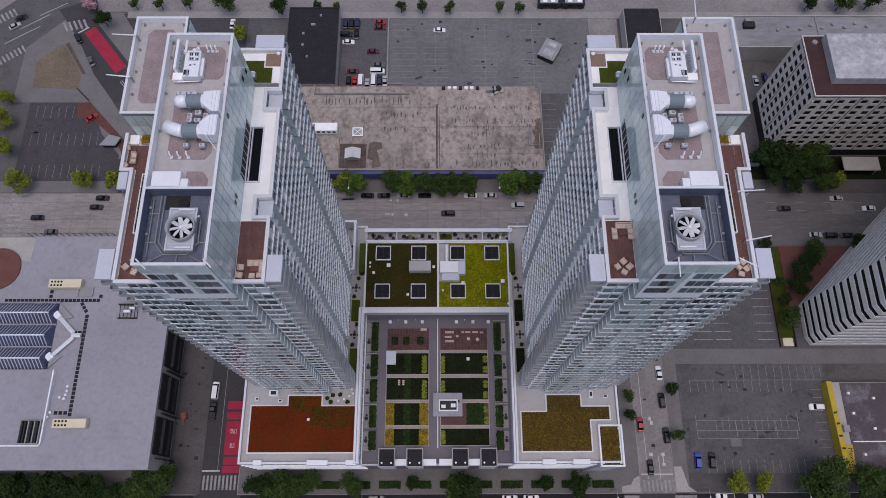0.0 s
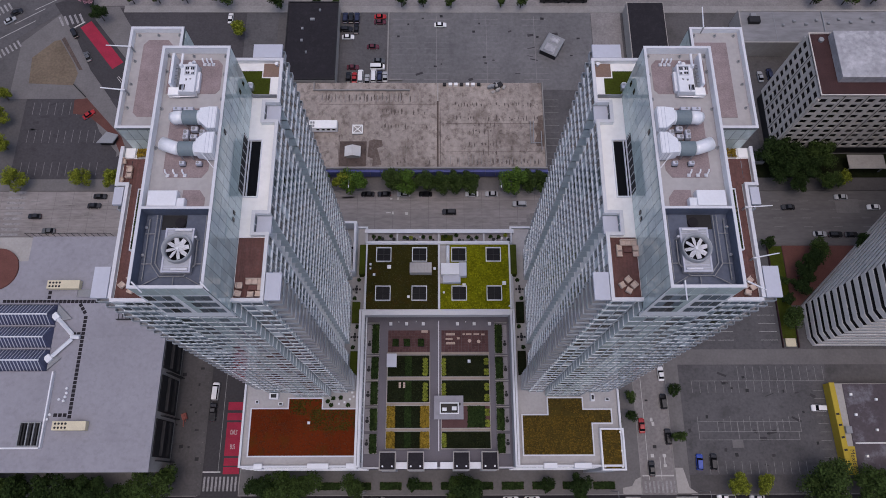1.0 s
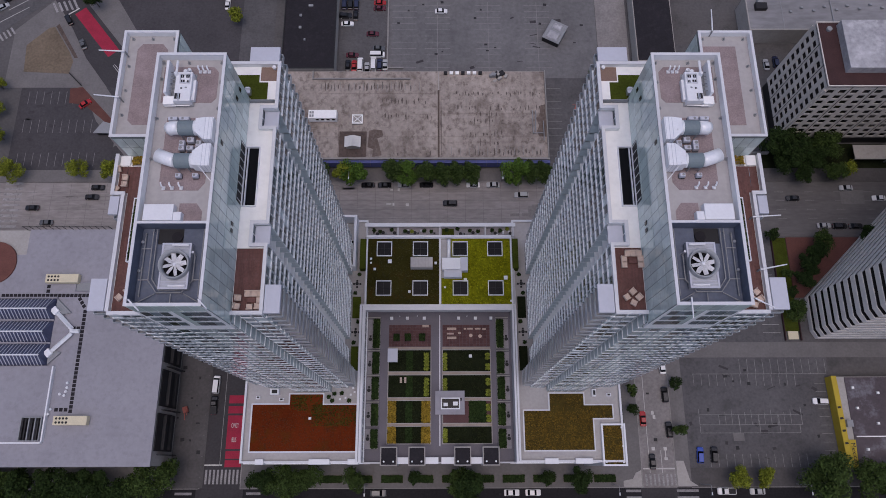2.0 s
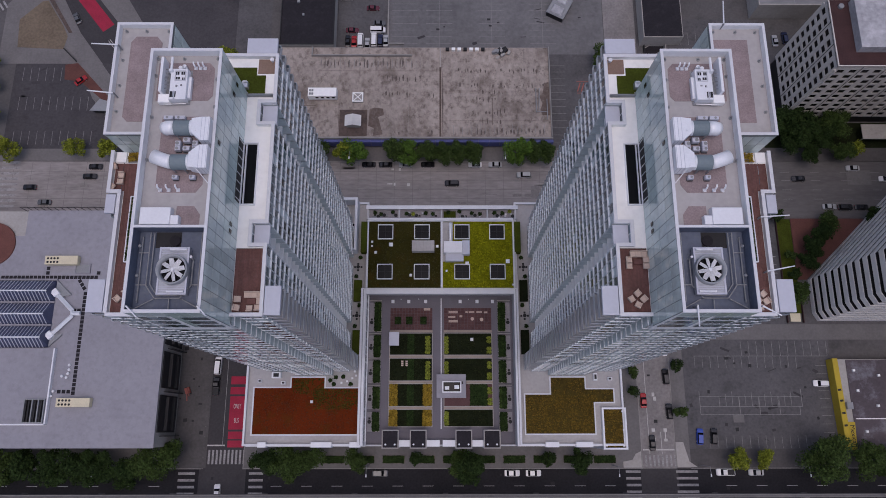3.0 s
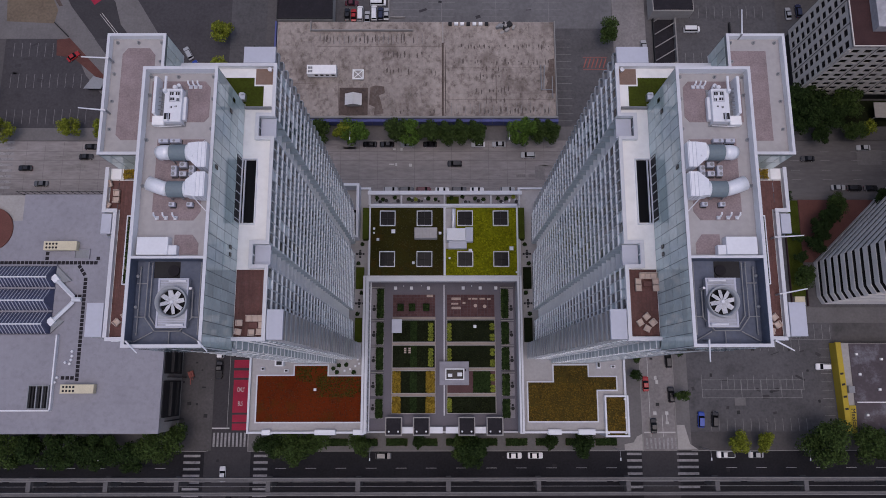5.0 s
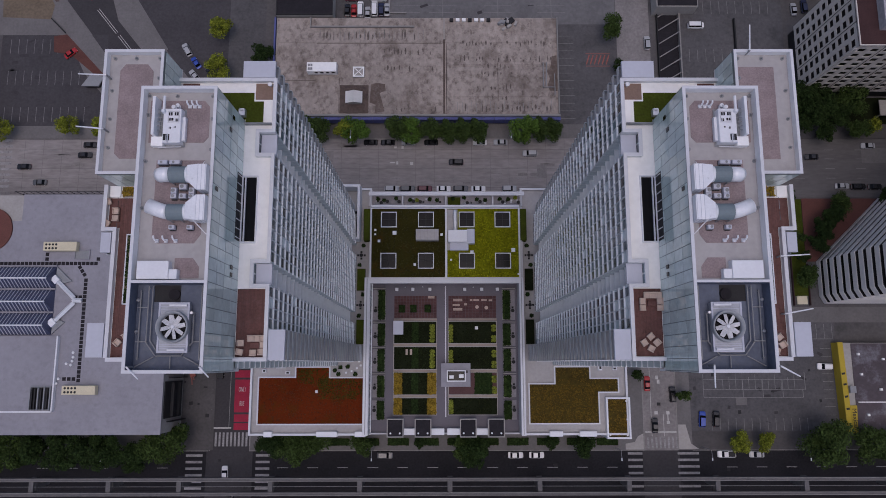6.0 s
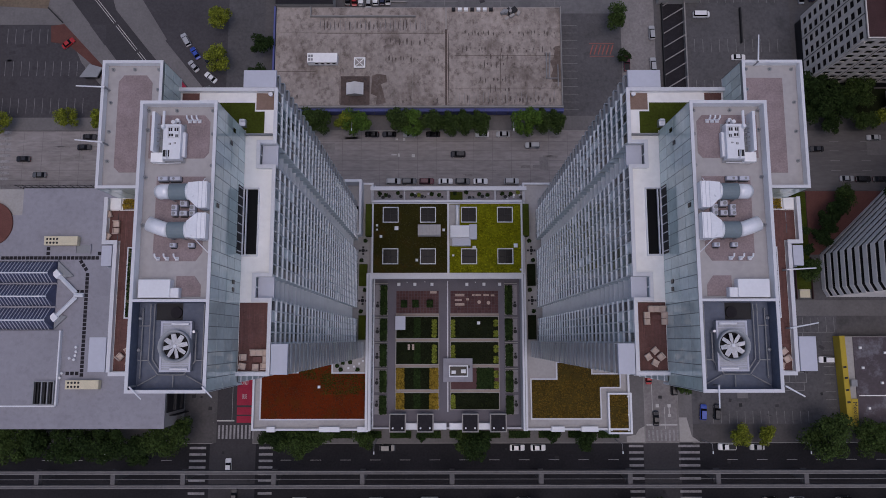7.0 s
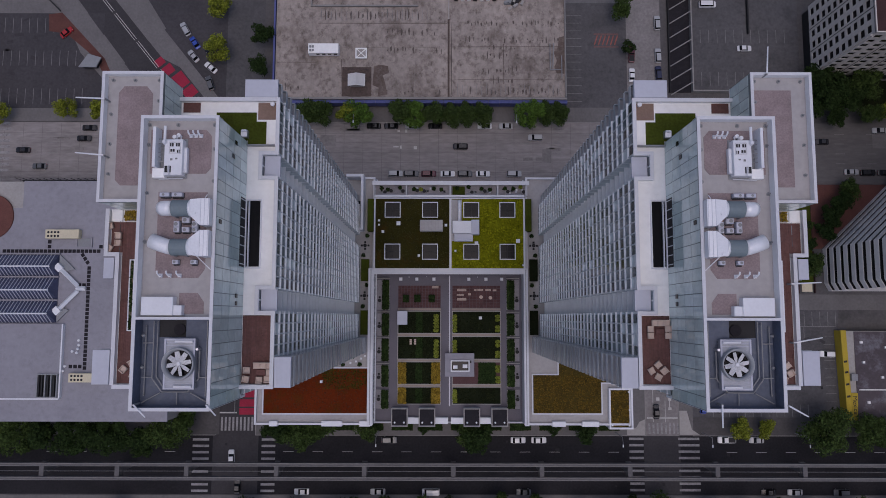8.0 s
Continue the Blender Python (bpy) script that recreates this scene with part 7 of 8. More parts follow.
for i in range(26):
    x, y, ln = rng.uniform(-145, 60), rng.choice((89.6, 92.6, 95.4, 98.6, 102, 105)), rng.uniform(2, 9)
    bars.append((x, x + ln, y - 0.25 + rng.uniform(-0.5, 0.5), y + rng.uniform(0.0, 0.5), rng.uniform(-2, 2)))
marks("oil_patch", bars, mat("oil_dark_concrete", (0.20, 0.185, 0.178), 0.9, 0.3, 0.4, 2, 0.0, stain=0.8, stain_col=(0.27, 0.25, 0.243)), "oil-darkened patches on the pale avenue", 0.009)
bars = [(rng.uniform(-70.5, -61), 0, rng.uniform(38, 86), 0) for i in range(7)] + [(rng.uniform(60.5, 68.5), 0, rng.uniform(18, 86), 0) for i in range(9)] + [(rng.uniform(-120, 120), 0, rng.uniform(-6, 8), 0) for i in range(14)] + [(rng.uniform(78, 116), 0, rng.uniform(17, 46), 0) for i in range(10)] + [(rng.uniform(-16, 52), 0, rng.uniform(150, 178), 0) for i in range(16)] + [(rng.uniform(-83, -73), 0, rng.uniform(14, 60), 0) for i in range(14)]
marks("utility_cover", [(x, x + rng.uniform(0.5, 1.3), y, y + rng.uniform(0.4, 1.1), rng.uniform(-8, 8)) for x, _, y, _ in bars], M_dark, "dark utility covers let into the paving", 0.185)
bars = []
for i in range(40):
    k = rng.randrange(3)
    x, y = (rng.uniform(-17, 54), rng.uniform(149, 179)) if k == 0 else (rng.uniform(75, 116), rng.uniform(16, 46)) if k == 1 else (rng.uniform(-145, -114), rng.uniform(113, 141))
    bars.append((x, x + rng.uniform(0.8, 3.2), y, y + rng.uniform(0.15, 1.2), rng.uniform(-30, 30)))
marks("oil_patch", bars, M_asph, "dark oil spots on the car park asphalt", 0.036)
# car park lines
east = [(77.7, 119.2, 42.65, 42.77)] + [(92.6 + i * 2.42, 92.7 + i * 2.42, 42.8, 47.3) for i in range(12)] + [(77.8 + i * 2.42, 77.9 + i * 2.42, 39.1, 42.6) for i in range(14)]
east += [(78.4, 108.8, 24.95, 25.07), (78.3, 109.7, 27.35, 27.47), (78.3, 109.0, 30.35, 30.45), (78.3, 78.42, 25.1, 32.0), (109.5, 109.65, 27.5, 32.7), (108.7, 108.85, 25.1, 27.3)]
east += [(90.4 + i * 6.1, 90.52 + i * 6.1, 25.1, 30.3) for i in range(3)] + [(84.3 + i * 2.0, 84.4 + i * 2.0, 27.5, 30.3 + (i % 3) * 0.8) for i in range(12)]
east += [(80.4 + i * 2.42, 80.5 + i * 2.42, 15.2, 18.9) for i in range(13)] + [(115.2, 118.4, 19.7 + i * 2.5, 19.8 + i * 2.5) for i in range(9)]
marks("bay_lines", east, M_paintfade, "faded white bay lines in the car park", 0.042)
marks("patch", [(88.1, 91.4, 22.7, 25.0)], M_walk, "pale concrete patch in the car park", 0.04)
marks("bay_lines", [(81.0, 87.0, 55.5 + i * 2.7, 55.6 + i * 2.7) for i in range(8)] + [(88.0, 93.0, 55.5 + i * 2.7, 55.6 + i * 2.7) for i in range(5)] + [(101.5, 107.0, 55.5 + i * 2.7, 55.6 + i * 2.7) for i in range(8)], M_paint, "white bay lines behind the alley", 0.042)
north = []
for x in (-1.2, 17.2, 35.0):
    north.append((x - 0.06, x + 0.06, 149.5, 178.5))
    north += [(x - 4.6, x + 4.6, 151.0 + i * 2.6, 151.1 + i * 2.6) for i in range(11)]
north += [(-17.8, -8.8, 151.0 + i * 2.6, 151.1 + i * 2.6) for i in range(11)]
marks("bay_lines", north, M_paintfade, "faded white bay lines across the wide car park", 0.042)
marks("bay_lines", [(37.2, 42.0, 114 + i * 2.6, 114.1 + i * 2.6) for i in range(12)], M_paintfade, "faded bay lines beside the garage", 0.042)
marks("red_hatching", [(46.5 + i * 1.3, 46.9 + i * 1.3, 132.6, 136.0, -18) for i in range(6)] + [(46.0, 54.0, 136.3, 136.5), (46.0, 54.0, 132.0, 132.2)], M_redfade, "faded red hatched zone in the car park", 0.042)
west = [(-144 + i * 2.6, -143.9 + i * 2.6, y, y + 5) for i in range(11) for y in (136.5, 125.5, 113.0)]
marks("bay_lines", west, M_paintfade, "faded bay lines in the sunken car park", 0.042)
deckl = [(80 + i * 2.7, 80.1 + i * 2.7, y, y + 4.5) for i in range(11) for y in (119, 133, 150)]
marks("bay_lines", deckl, M_paintfade, "faint bay lines on the car deck", 1.012)

# ---- diagonal road and waste ground to the north-west ----
def strip(name, pts, z, m, label, category):
    return solid(name, prism(bmesh.new(), pts, -0.3, z), m, label, category)
DT, DN = Vector((-0.63, 0.777)), Vector((0.777, 0.63))
def along(d, o):
    """A plan point d along the diagonal road and o to the north-east of its double line."""
    return (-93.8 + DT.x * d + DN.x * o, 124.6 + DT.y * d + DN.y * o)
strip("plaza_dark", [(-113, 107.1), (-72, 107.1), (-72, 182), (-122, 182)], -0.02, M_lotdark, "dark asphalt yard beside the diagonal road", "yard")
strip("plaza_paved", [(-153.5, 143), (-153.5, 166.5), (-138.0, 182.6), (-120, 182.6), (-92, 138), (-112, 120), (-129, 143)], -0.01, M_walk, "worn concrete paving round the waste ground", "paving")
strip("road_diagonal", [along(-24, -8.2), along(-24, 2.9), along(28, 2.9), along(36, 6.2), along(62, 6.2), along(74, 12), along(78, -2), along(60, -3.2), along(44, -6.2)], 0.012, M_asph, "asphalt diagonal road with a red lane", "road")
strip("kerb_diagonal", [along(-22, 5.6), along(-22, 9.2), along(27, 9.2), along(35, 11.2), along(62, 11.2), along(62, 6.3), along(36, 6.3), along(27, 3.0), along(2, 3.0), along(-4, 5.6)], 0.13, M_walk, "pale pavement along the diagonal road", "pavement")
strip("pavement_diagonal", [along(-14, -15), along(-14, -8.3), along(44, -6.3), along(60, -3.3), along(56, -8), along(20, -16.4)], 0.13, M_walk, "concrete pavement along the diagonal road", "pavement")
strip("waste_ground", [(-147.6, 149.4), (-131.6, 148.6), (-130.6, 154.4), (-139.4, 167.8), (-141.4, 167.4), (-148.4, 160.2)], 0.05, M_soil, "dry bare triangle of waste ground", "ground")
strip("waste_edge", [(-130.4, 154.8), (-139.0, 168.0), (-138.0, 169.0), (-129.2, 155.0)], 0.16, M_decksoil, "dark planted strip beside the waste ground", "planting bed")
strip("waste_wall", [(-131.4, 148.6), (-126.4, 143.6), (-126.2, 143.9), (-131.2, 148.9)], 0.6, M_dark, "low dark wall beside the brick strip", "wall")
strip("brick_strip", [(-130.0, 142.6), (-125.7, 143.2), (-111.2, 127.8), (-108.0, 121.0), (-110.5, 121.0), (-114.2, 128.0), (-124.0, 136.2), (-129.6, 137.0)], 0.14, M_brickpave, "strip of red brick paving beside the car park", "paving")
strip("road_cross", [(-200, 130.5), (-163, 161.2), (-152.4, 171.0), (-137.5, 182.8), (-128, 200), (-150, 200), (-167, 183.2), (-200, 160)], 0.006, M_lot, "grey asphalt cross street at the junction", "road")
marks("crosswalk", [(-162.2 + i * 1.25, -161.5 + i * 1.25, 158.9 + i * 0.95, 162.1 + i * 0.95, 35) for i in range(7)], M_wornpaint, "worn white ladder crosswalk at the junction", 0.02)
marks("crosswalk", [(-141.0 + i * 1.8, -140.2 + i * 1.8, 173.8 + i * 0.35, 178.2 + i * 0.35, 28) for i in range(5)], M_wornpaint, "worn white ladder crosswalk at the junction", 0.024)
marks("crosswalk", [(-166.5 + i * 1.3, -165.8 + i * 1.3, 177.4 + i * 0.9, 181.0 + i * 0.9, 35) for i in range(5)], M_wornpaint, "worn white ladder crosswalk at the junction", 0.02)
marks("lane_line", [(-158.5, -146.5, 178.2, 178.4, 34), (-163.0, -149.0, 172.2, 172.4, 34), (-152.0, -141.0, 184.0, 184.2, 32)], M_paint, "white lane line through the junction", 0.02)
marks("stop_line", [(-137.4, -131.2, 173.7, 174.2, 36)], M_paint, "white stop line at the red lane", 0.026)
ang = math.degrees(math.atan2(DT.y, DT.x))
def slanted(d, o, ln, w):
    x, y = along(d, o)
    return (x - ln / 2, x + ln / 2, y - w / 2, y + w / 2, ang)
marks("red_lane", [slanted(-12.4, 3.2, 3.6, 4.2), slanted(-7.4, 3.0, 5.0, 4.4), slanted(-2.2, 2.2, 3.2, 3.4), slanted(1.6, 1.6, 2.6, 3.0), slanted(51.0, 2.4, 23, 4.6)], M_redlane, "red painted transit lane on the diagonal road", 0.02)
marks("lane_line", [slanted(d, o, 11, 0.16) for d in range(-18, 32, 12) for o in (-0.35, 0.35)], M_paint, "double line along the diagonal road", 0.021)
sl = solid("slanted_roof", prism(bmesh.new(), [(-118.4, 124.3), (-112.8, 124.2), (-111.3, 127.4), (-115.5, 128.6)], 2.0, 2.4), M_grey, "pale slanted roof of a stair to the car park", "roof")
solid("slanted_roof_base", prism(bmesh.new(), [(-117.6, 124.7), (-113.2, 124.6), (-112.0, 127.2), (-115.3, 128.1)], 0, 2.0), M_dark, "dark stair base under the slanted roof", "wall")
# brick plaza, planted strips
solid("plaza_brick", prism(bmesh.new(), [(113.2, 66.9), (113.2, 87.2), (138, 87.2), (116.0, 66.9)], -0.2, 0.2), M_brickpave, "red brick plaza beside the banded office", "paving")
solid("planting_strip", B(108.2, 113.0, 56, 87.0, -0.2, 0.25), M_grass, "overgrown planting strip along the car park", "grass")
solid("gravel_bed", B(109.2, 112.4, 53.4, 56.0, 0.05, 0.4), M_cream, "pale gravel bed in a dark frame", "gravel")
for a in ((108.0, 108.2, 53, 87), (113.0, 113.2, 53, 66)):
    solid("wall_low", B(*a, 0, 1.0), M_maroon, "low dark wall beside the planting", "wall")
for y0, y1 in ((25.6, 34.5), (16.8, 24.6), (36, 44)):
    b = thing("street_bed", (53.4, (y0 + y1) / 2, W), "dark shrub bed in the tower's pavement", "planting bed", "street beds")
    part("soil", B(51.2, 55.0, y0, y1, W, W + 0.25), M_soil, b)
    hedge(b, 51.4, 54.8, y0 + 0.2, y1 - 0.2, W + 0.2, 0.7, M_leafdeep, 500, 3, 0.35)
for x in range(-54, 52, 9):
    b = thing("street_bed", (x + 2.5, 12, W), "narrow shrub bed beneath street trees", "planting bed", "verge beds")
    part("soil", B(x, x + 6.5, 11.0, 13.2, W, W + 0.2), M_soil, b)
    hedge(b, x + 0.1, x + 6.4, 11.1, 13.1, W + 0.15, 0.5, M_leafdeep, 260, 3, 0.3)

for nm, pts in (("pavement_ramp", [(53.8, 9.7), (59.3, 9.7), (59.3, 14.4), (57.6, 13.6), (56.6, 11.9), (53.8, 11.4)]), ("pavement_ramp_east", [(69.9, 9.8), (76.0, 9.8), (73.6, 11.4), (72.2, 17.0), (69.9, 17.0)])):
    solid(nm, prism(bmesh.new(), pts, 0.0, W + 0.022), M_concrete, "pale new concrete ramp at the street corner", "pavement")
# ---- kerbs as real steps ----
for nm, a in (("kerb_block_south", (-59.6, 59.6, 9.4, 9.6)), ("kerb_block_north", (-59.6, 59.6, 87.4, 87.6)), ("kerb_block_west", (-59.6, -59.4, 9.6, 87.4)), ("kerb_block_east", (59.4, 59.6, 9.6, 87.4)),
              ("kerb_east", (69.6, 69.8, 9.6, 87.4)), ("kerb_west", (-71.7, -71.5, 9.6, 87.4)), ("kerb_garage", (-60, 56.4, 107.0, 107.2)), ("kerb_lot", (74, 200, 9.4, 9.6)), ("kerb_hall", (-200, -72, 9.4, 9.6))):
    solid(nm, B(*a, -0.3, W + 0.01), M_kerb, "pale concrete kerb", "kerb")


# ---- trees ----
def tree_mesh(seed, crown, height, material, leaves, leafsize):
    """Trunk with limbs, and leaf clumps gathered in uneven lobes."""
    rng = random.Random(seed)
    t = thing("street_tree")
    bm = bmesh.new()
    th = height * 0.42
    tube(bm, (0, 0, -0.5), (0, 0, th), 0.22, 8, 0.15)
    lobes = []
    for i in range(13):
        w, r = i * 2.4 + rng.uniform(-0.4, 0.4), crown * rng.uniform(0.2, 0.78)
        z = height * rng.uniform(0.48, 0.88) - r * 0.14
        lobes.append((math.cos(w) * r, math.sin(w) * r, z, crown * rng.uniform(0.26, 0.46)))
    lobes.append((0, 0, height * 0.86, crown * 0.42))
    for x, y, z, r in lobes[:9]:
        tube(bm, (0, 0, th * rng.uniform(0.7, 1.0)), (x * 0.85, y * 0.85, z), 0.09, 5, 0.03)
    part("trunk", bm, M_bark, t)
    v, f = [], []
    for i in range(leaves):
        x, y, z, r = lobes[rng.randrange(len(lobes))]
        d = Vector((rng.gauss(0, 1), rng.gauss(0, 1), rng.gauss(0, 1) + 0.35)).normalized()
        c = Vector((x, y, z)) + d * r * (rng.random() ** 0.35)
        a = Vector((rng.uniform(-1, 1), rng.uniform(-1, 1), rng.uniform(-0.6, 0.6))).normalized()
        b = a.cross(d + Vector((rng.uniform(-0.5, 0.5), rng.uniform(-0.5, 0.5), 0.4))).normalized()
        q = leafsize * rng.uniform(0.6, 1.35)
        k = len(v)
        v += [c - a * q, c - b * q * 0.55, c + a * q, c + b * q * 0.55]
        f.append((k, k + 1, k + 2, k + 3))
    me = bpy.data.meshes.new("crown")
    me.from_pydata([tuple(p) for p in v], [], f)
    me.materials.append(material)
    o = new("crown", me)
    o.parent = t
    return t


protos = {
    "big": [tree_mesh(1, 5.7, 11.5, M_leafdeep, 3600, 0.36), tree_mesh(2, 6.0, 12.0, M_leaf, 3800, 0.36), tree_mesh(9, 5.5, 11.0, M_leafdeep, 3600, 0.36)],
    "mid": [tree_mesh(3, 4.0, 8.5, M_leaf, 2200, 0.32), tree_mesh(4, 3.8, 8.0, M_leafdeep, 2100, 0.32)],
    "leafy": [tree_mesh(11, 4.7, 9.0, M_leafmid, 3000, 0.32), tree_mesh(12, 4.2, 8.5, M_leaf, 2800, 0.32)],
    "blossom": [tree_mesh(14, 3.4, 6.5, leaf_mat("pink_blossom", (0.42, 0.24, 0.28)), 1500, 0.3)],
    "giant": [tree_mesh(13, 8.2, 14.5, M_leaf, 5600, 0.4)],
    "small": [tree_mesh(5, 2.0, 5.5, M_leaf, 900, 0.25), tree_mesh(6, 2.1, 5.5, M_leafdeep, 900, 0.25)],
    "yellow": [tree_mesh(7, 3.5, 7.5, M_leafyel, 1900, 0.3), tree_mesh(8, 3.9, 8.0, M_leafyel, 2100, 0.3)],
}
words = {"big": "broad deep green street tree with an uneven crown", "mid": "green street tree with a rounded uneven crown", "leafy": "full green street tree crowding the garage wall", "blossom": "small tree in pink blossom at the junction", "giant": "huge spreading dark green tree over the pavement", "small": "small young green street tree", "yellow": "yellow-green street tree with a thin crown"}
trees_a = [("big", -128.5, 10.4), ("big", -120.5, 11.0), ("big", -112.5, 10.0), ("big", -105.0, 11.0), ("big", -98.5, 9.6), ("big", -91.5, 9.4),
    ("big", -84.5, 11.4), ("big", -136, 10.5), ("big", -144, 10.8), ("mid", -79.5, 14.0), ("mid", -49.5, 11.6), ("big", -44.5, 11.6),
    ("mid", -38.5, 12.2), ("mid", -25.0, 12.0), ("big", 7.7, 11.0), ("mid", 4.4, 11.8), ("mid", 40.2, 11.8), ("small", 31.0, 12.4),
    ("small", -8.0, 12.6), ("mid", -53.5, 12.0), ("yellow", 86.6, 12.2), ("yellow", 94.0, 12.4), ("giant", 110.3, 12.6), ("big", 123.5, 11.8)]
trees_b = [("big", 130.5, 12.6), ("big", 139, 12.0), ("leafy", -41.0, 108.6), ("yellow", -32.5, 108.8), ("leafy", -28.4, 108.0), ("leafy", -15.4, 109.0),
    ("leafy", -11.2, 108.4), ("leafy", -5.0, 108.6), ("leafy", 0.4, 108.2), ("leafy", 4.8, 108.6), ("leafy", 9.8, 108.4), ("leafy", 24.9, 108.6),
    ("leafy", 33.6, 108.8), ("leafy", 29.6, 109.0), ("leafy", -44.5, 109.0), ("mid", -59.2, 133.8), ("mid", -60.2, 123.8), ("yellow", -73.6, 143),
    ("yellow", -73.4, 129.6), ("yellow", -73.2, 170), ("mid", -79.6, 183), ("mid", -59.5, 181.6), ("small", -114.6, 184.0), ("small", -105, 184.2)]
trees_c = [("small", -94.6, 184.2), ("small", -14.2, 182.6), ("small", -6.2, 182.6), ("small", 4.2, 182.3), ("small", 22.8, 182.6), ("small", 30.2, 182.3),
    ("small", -38.5, 182.6), ("small", -45.9, 182.6), ("yellow", -153.4, 142.6), ("yellow", -152.6, 134.0), ("yellow", -149.6, 123), ("yellow", -142.2, 109.6),
    ("yellow", -120.8, 110.2), ("yellow", -109.8, 109.8), ("small", 70.9, 39.5), ("small", 71.0, 25.7), ("small", 57.6, 37.6), ("small", 57.4, 31.8),
    ("mid", 54.0, 142.6), ("small", 56.0, 130.6), ("big", 115.5, 112.5), ("big", 119.0, 116.5), ("big", 124.0, 113.5), ("big", 128.0, 117.0)]
trees_d = [("mid", 119.7, 107.6), ("mid", 130.5, 108.4), ("big", 112.2, 118.0), ("yellow", 136.0, 110.0), ("small", 107.0, 87.0), ("mid", 119.5, 80.5),
    ("mid", 116.6, 76.5), ("mid", 114.8, 72.0), ("mid", 122.5, 84.8), ("mid", 137.5, 91.0 - 4.6), ("mid", 110.4, 62.0), ("small", 110.6, 68.0),
    ("small", 110.4, 74.0), ("mid", 140, 184.2), ("mid", 152, 184.0), ("mid", 163, 184.4), ("big", -60, -11.4), ("big", -20, -11.6),
    ("big", 14, -11.6), ("big", 62, -11.4), ("mid", 38, -11.6), ("mid", 96, -11.2), ("mid", -100, -11.4)]
trees_d += [("big", x, -12.4) for x in (-46, -37, -29, -10, 2, 24, 47, 55, 76, 86, 106, 118, 130, 142)]
trees_z = [("blossom", -130.7, 183.6), ("mid", -124.6, 176.2)]
trees = trees_z + trees_a + trees_b + trees_c + trees_d
rng = random.Random(21)
used = set()
for kind, x, y in trees:
    pr = protos[kind]
    i = rng.randrange(len(pr))
    m = pose(x, y, W if y < 300 else 0, 0, 0, rng.uniform(0, 360)) @ Matrix.Scale(rng.uniform(0.9, 1.12), 4)
    if (kind, i) not in used:
        used.add((kind, i))
        o = pr[i]
        o.matrix_basis = m
    else:
        o = pr[i].copy()
        scene.collection.objects.link(o)
        o.matrix_basis = m
        for ch in pr[i].children:
            c2 = ch.copy()
            scene.collection.objects.link(c2)
            c2.parent = o
    tagged(o, words[kind], "tree", "street trees")
for kind in protos:
    for i, o in enumerate(protos[kind]):
        if (kind, i) not in used:
            for ch in list(o.children):
                bpy.data.objects.remove(ch)
            bpy.data.objects.remove(o)


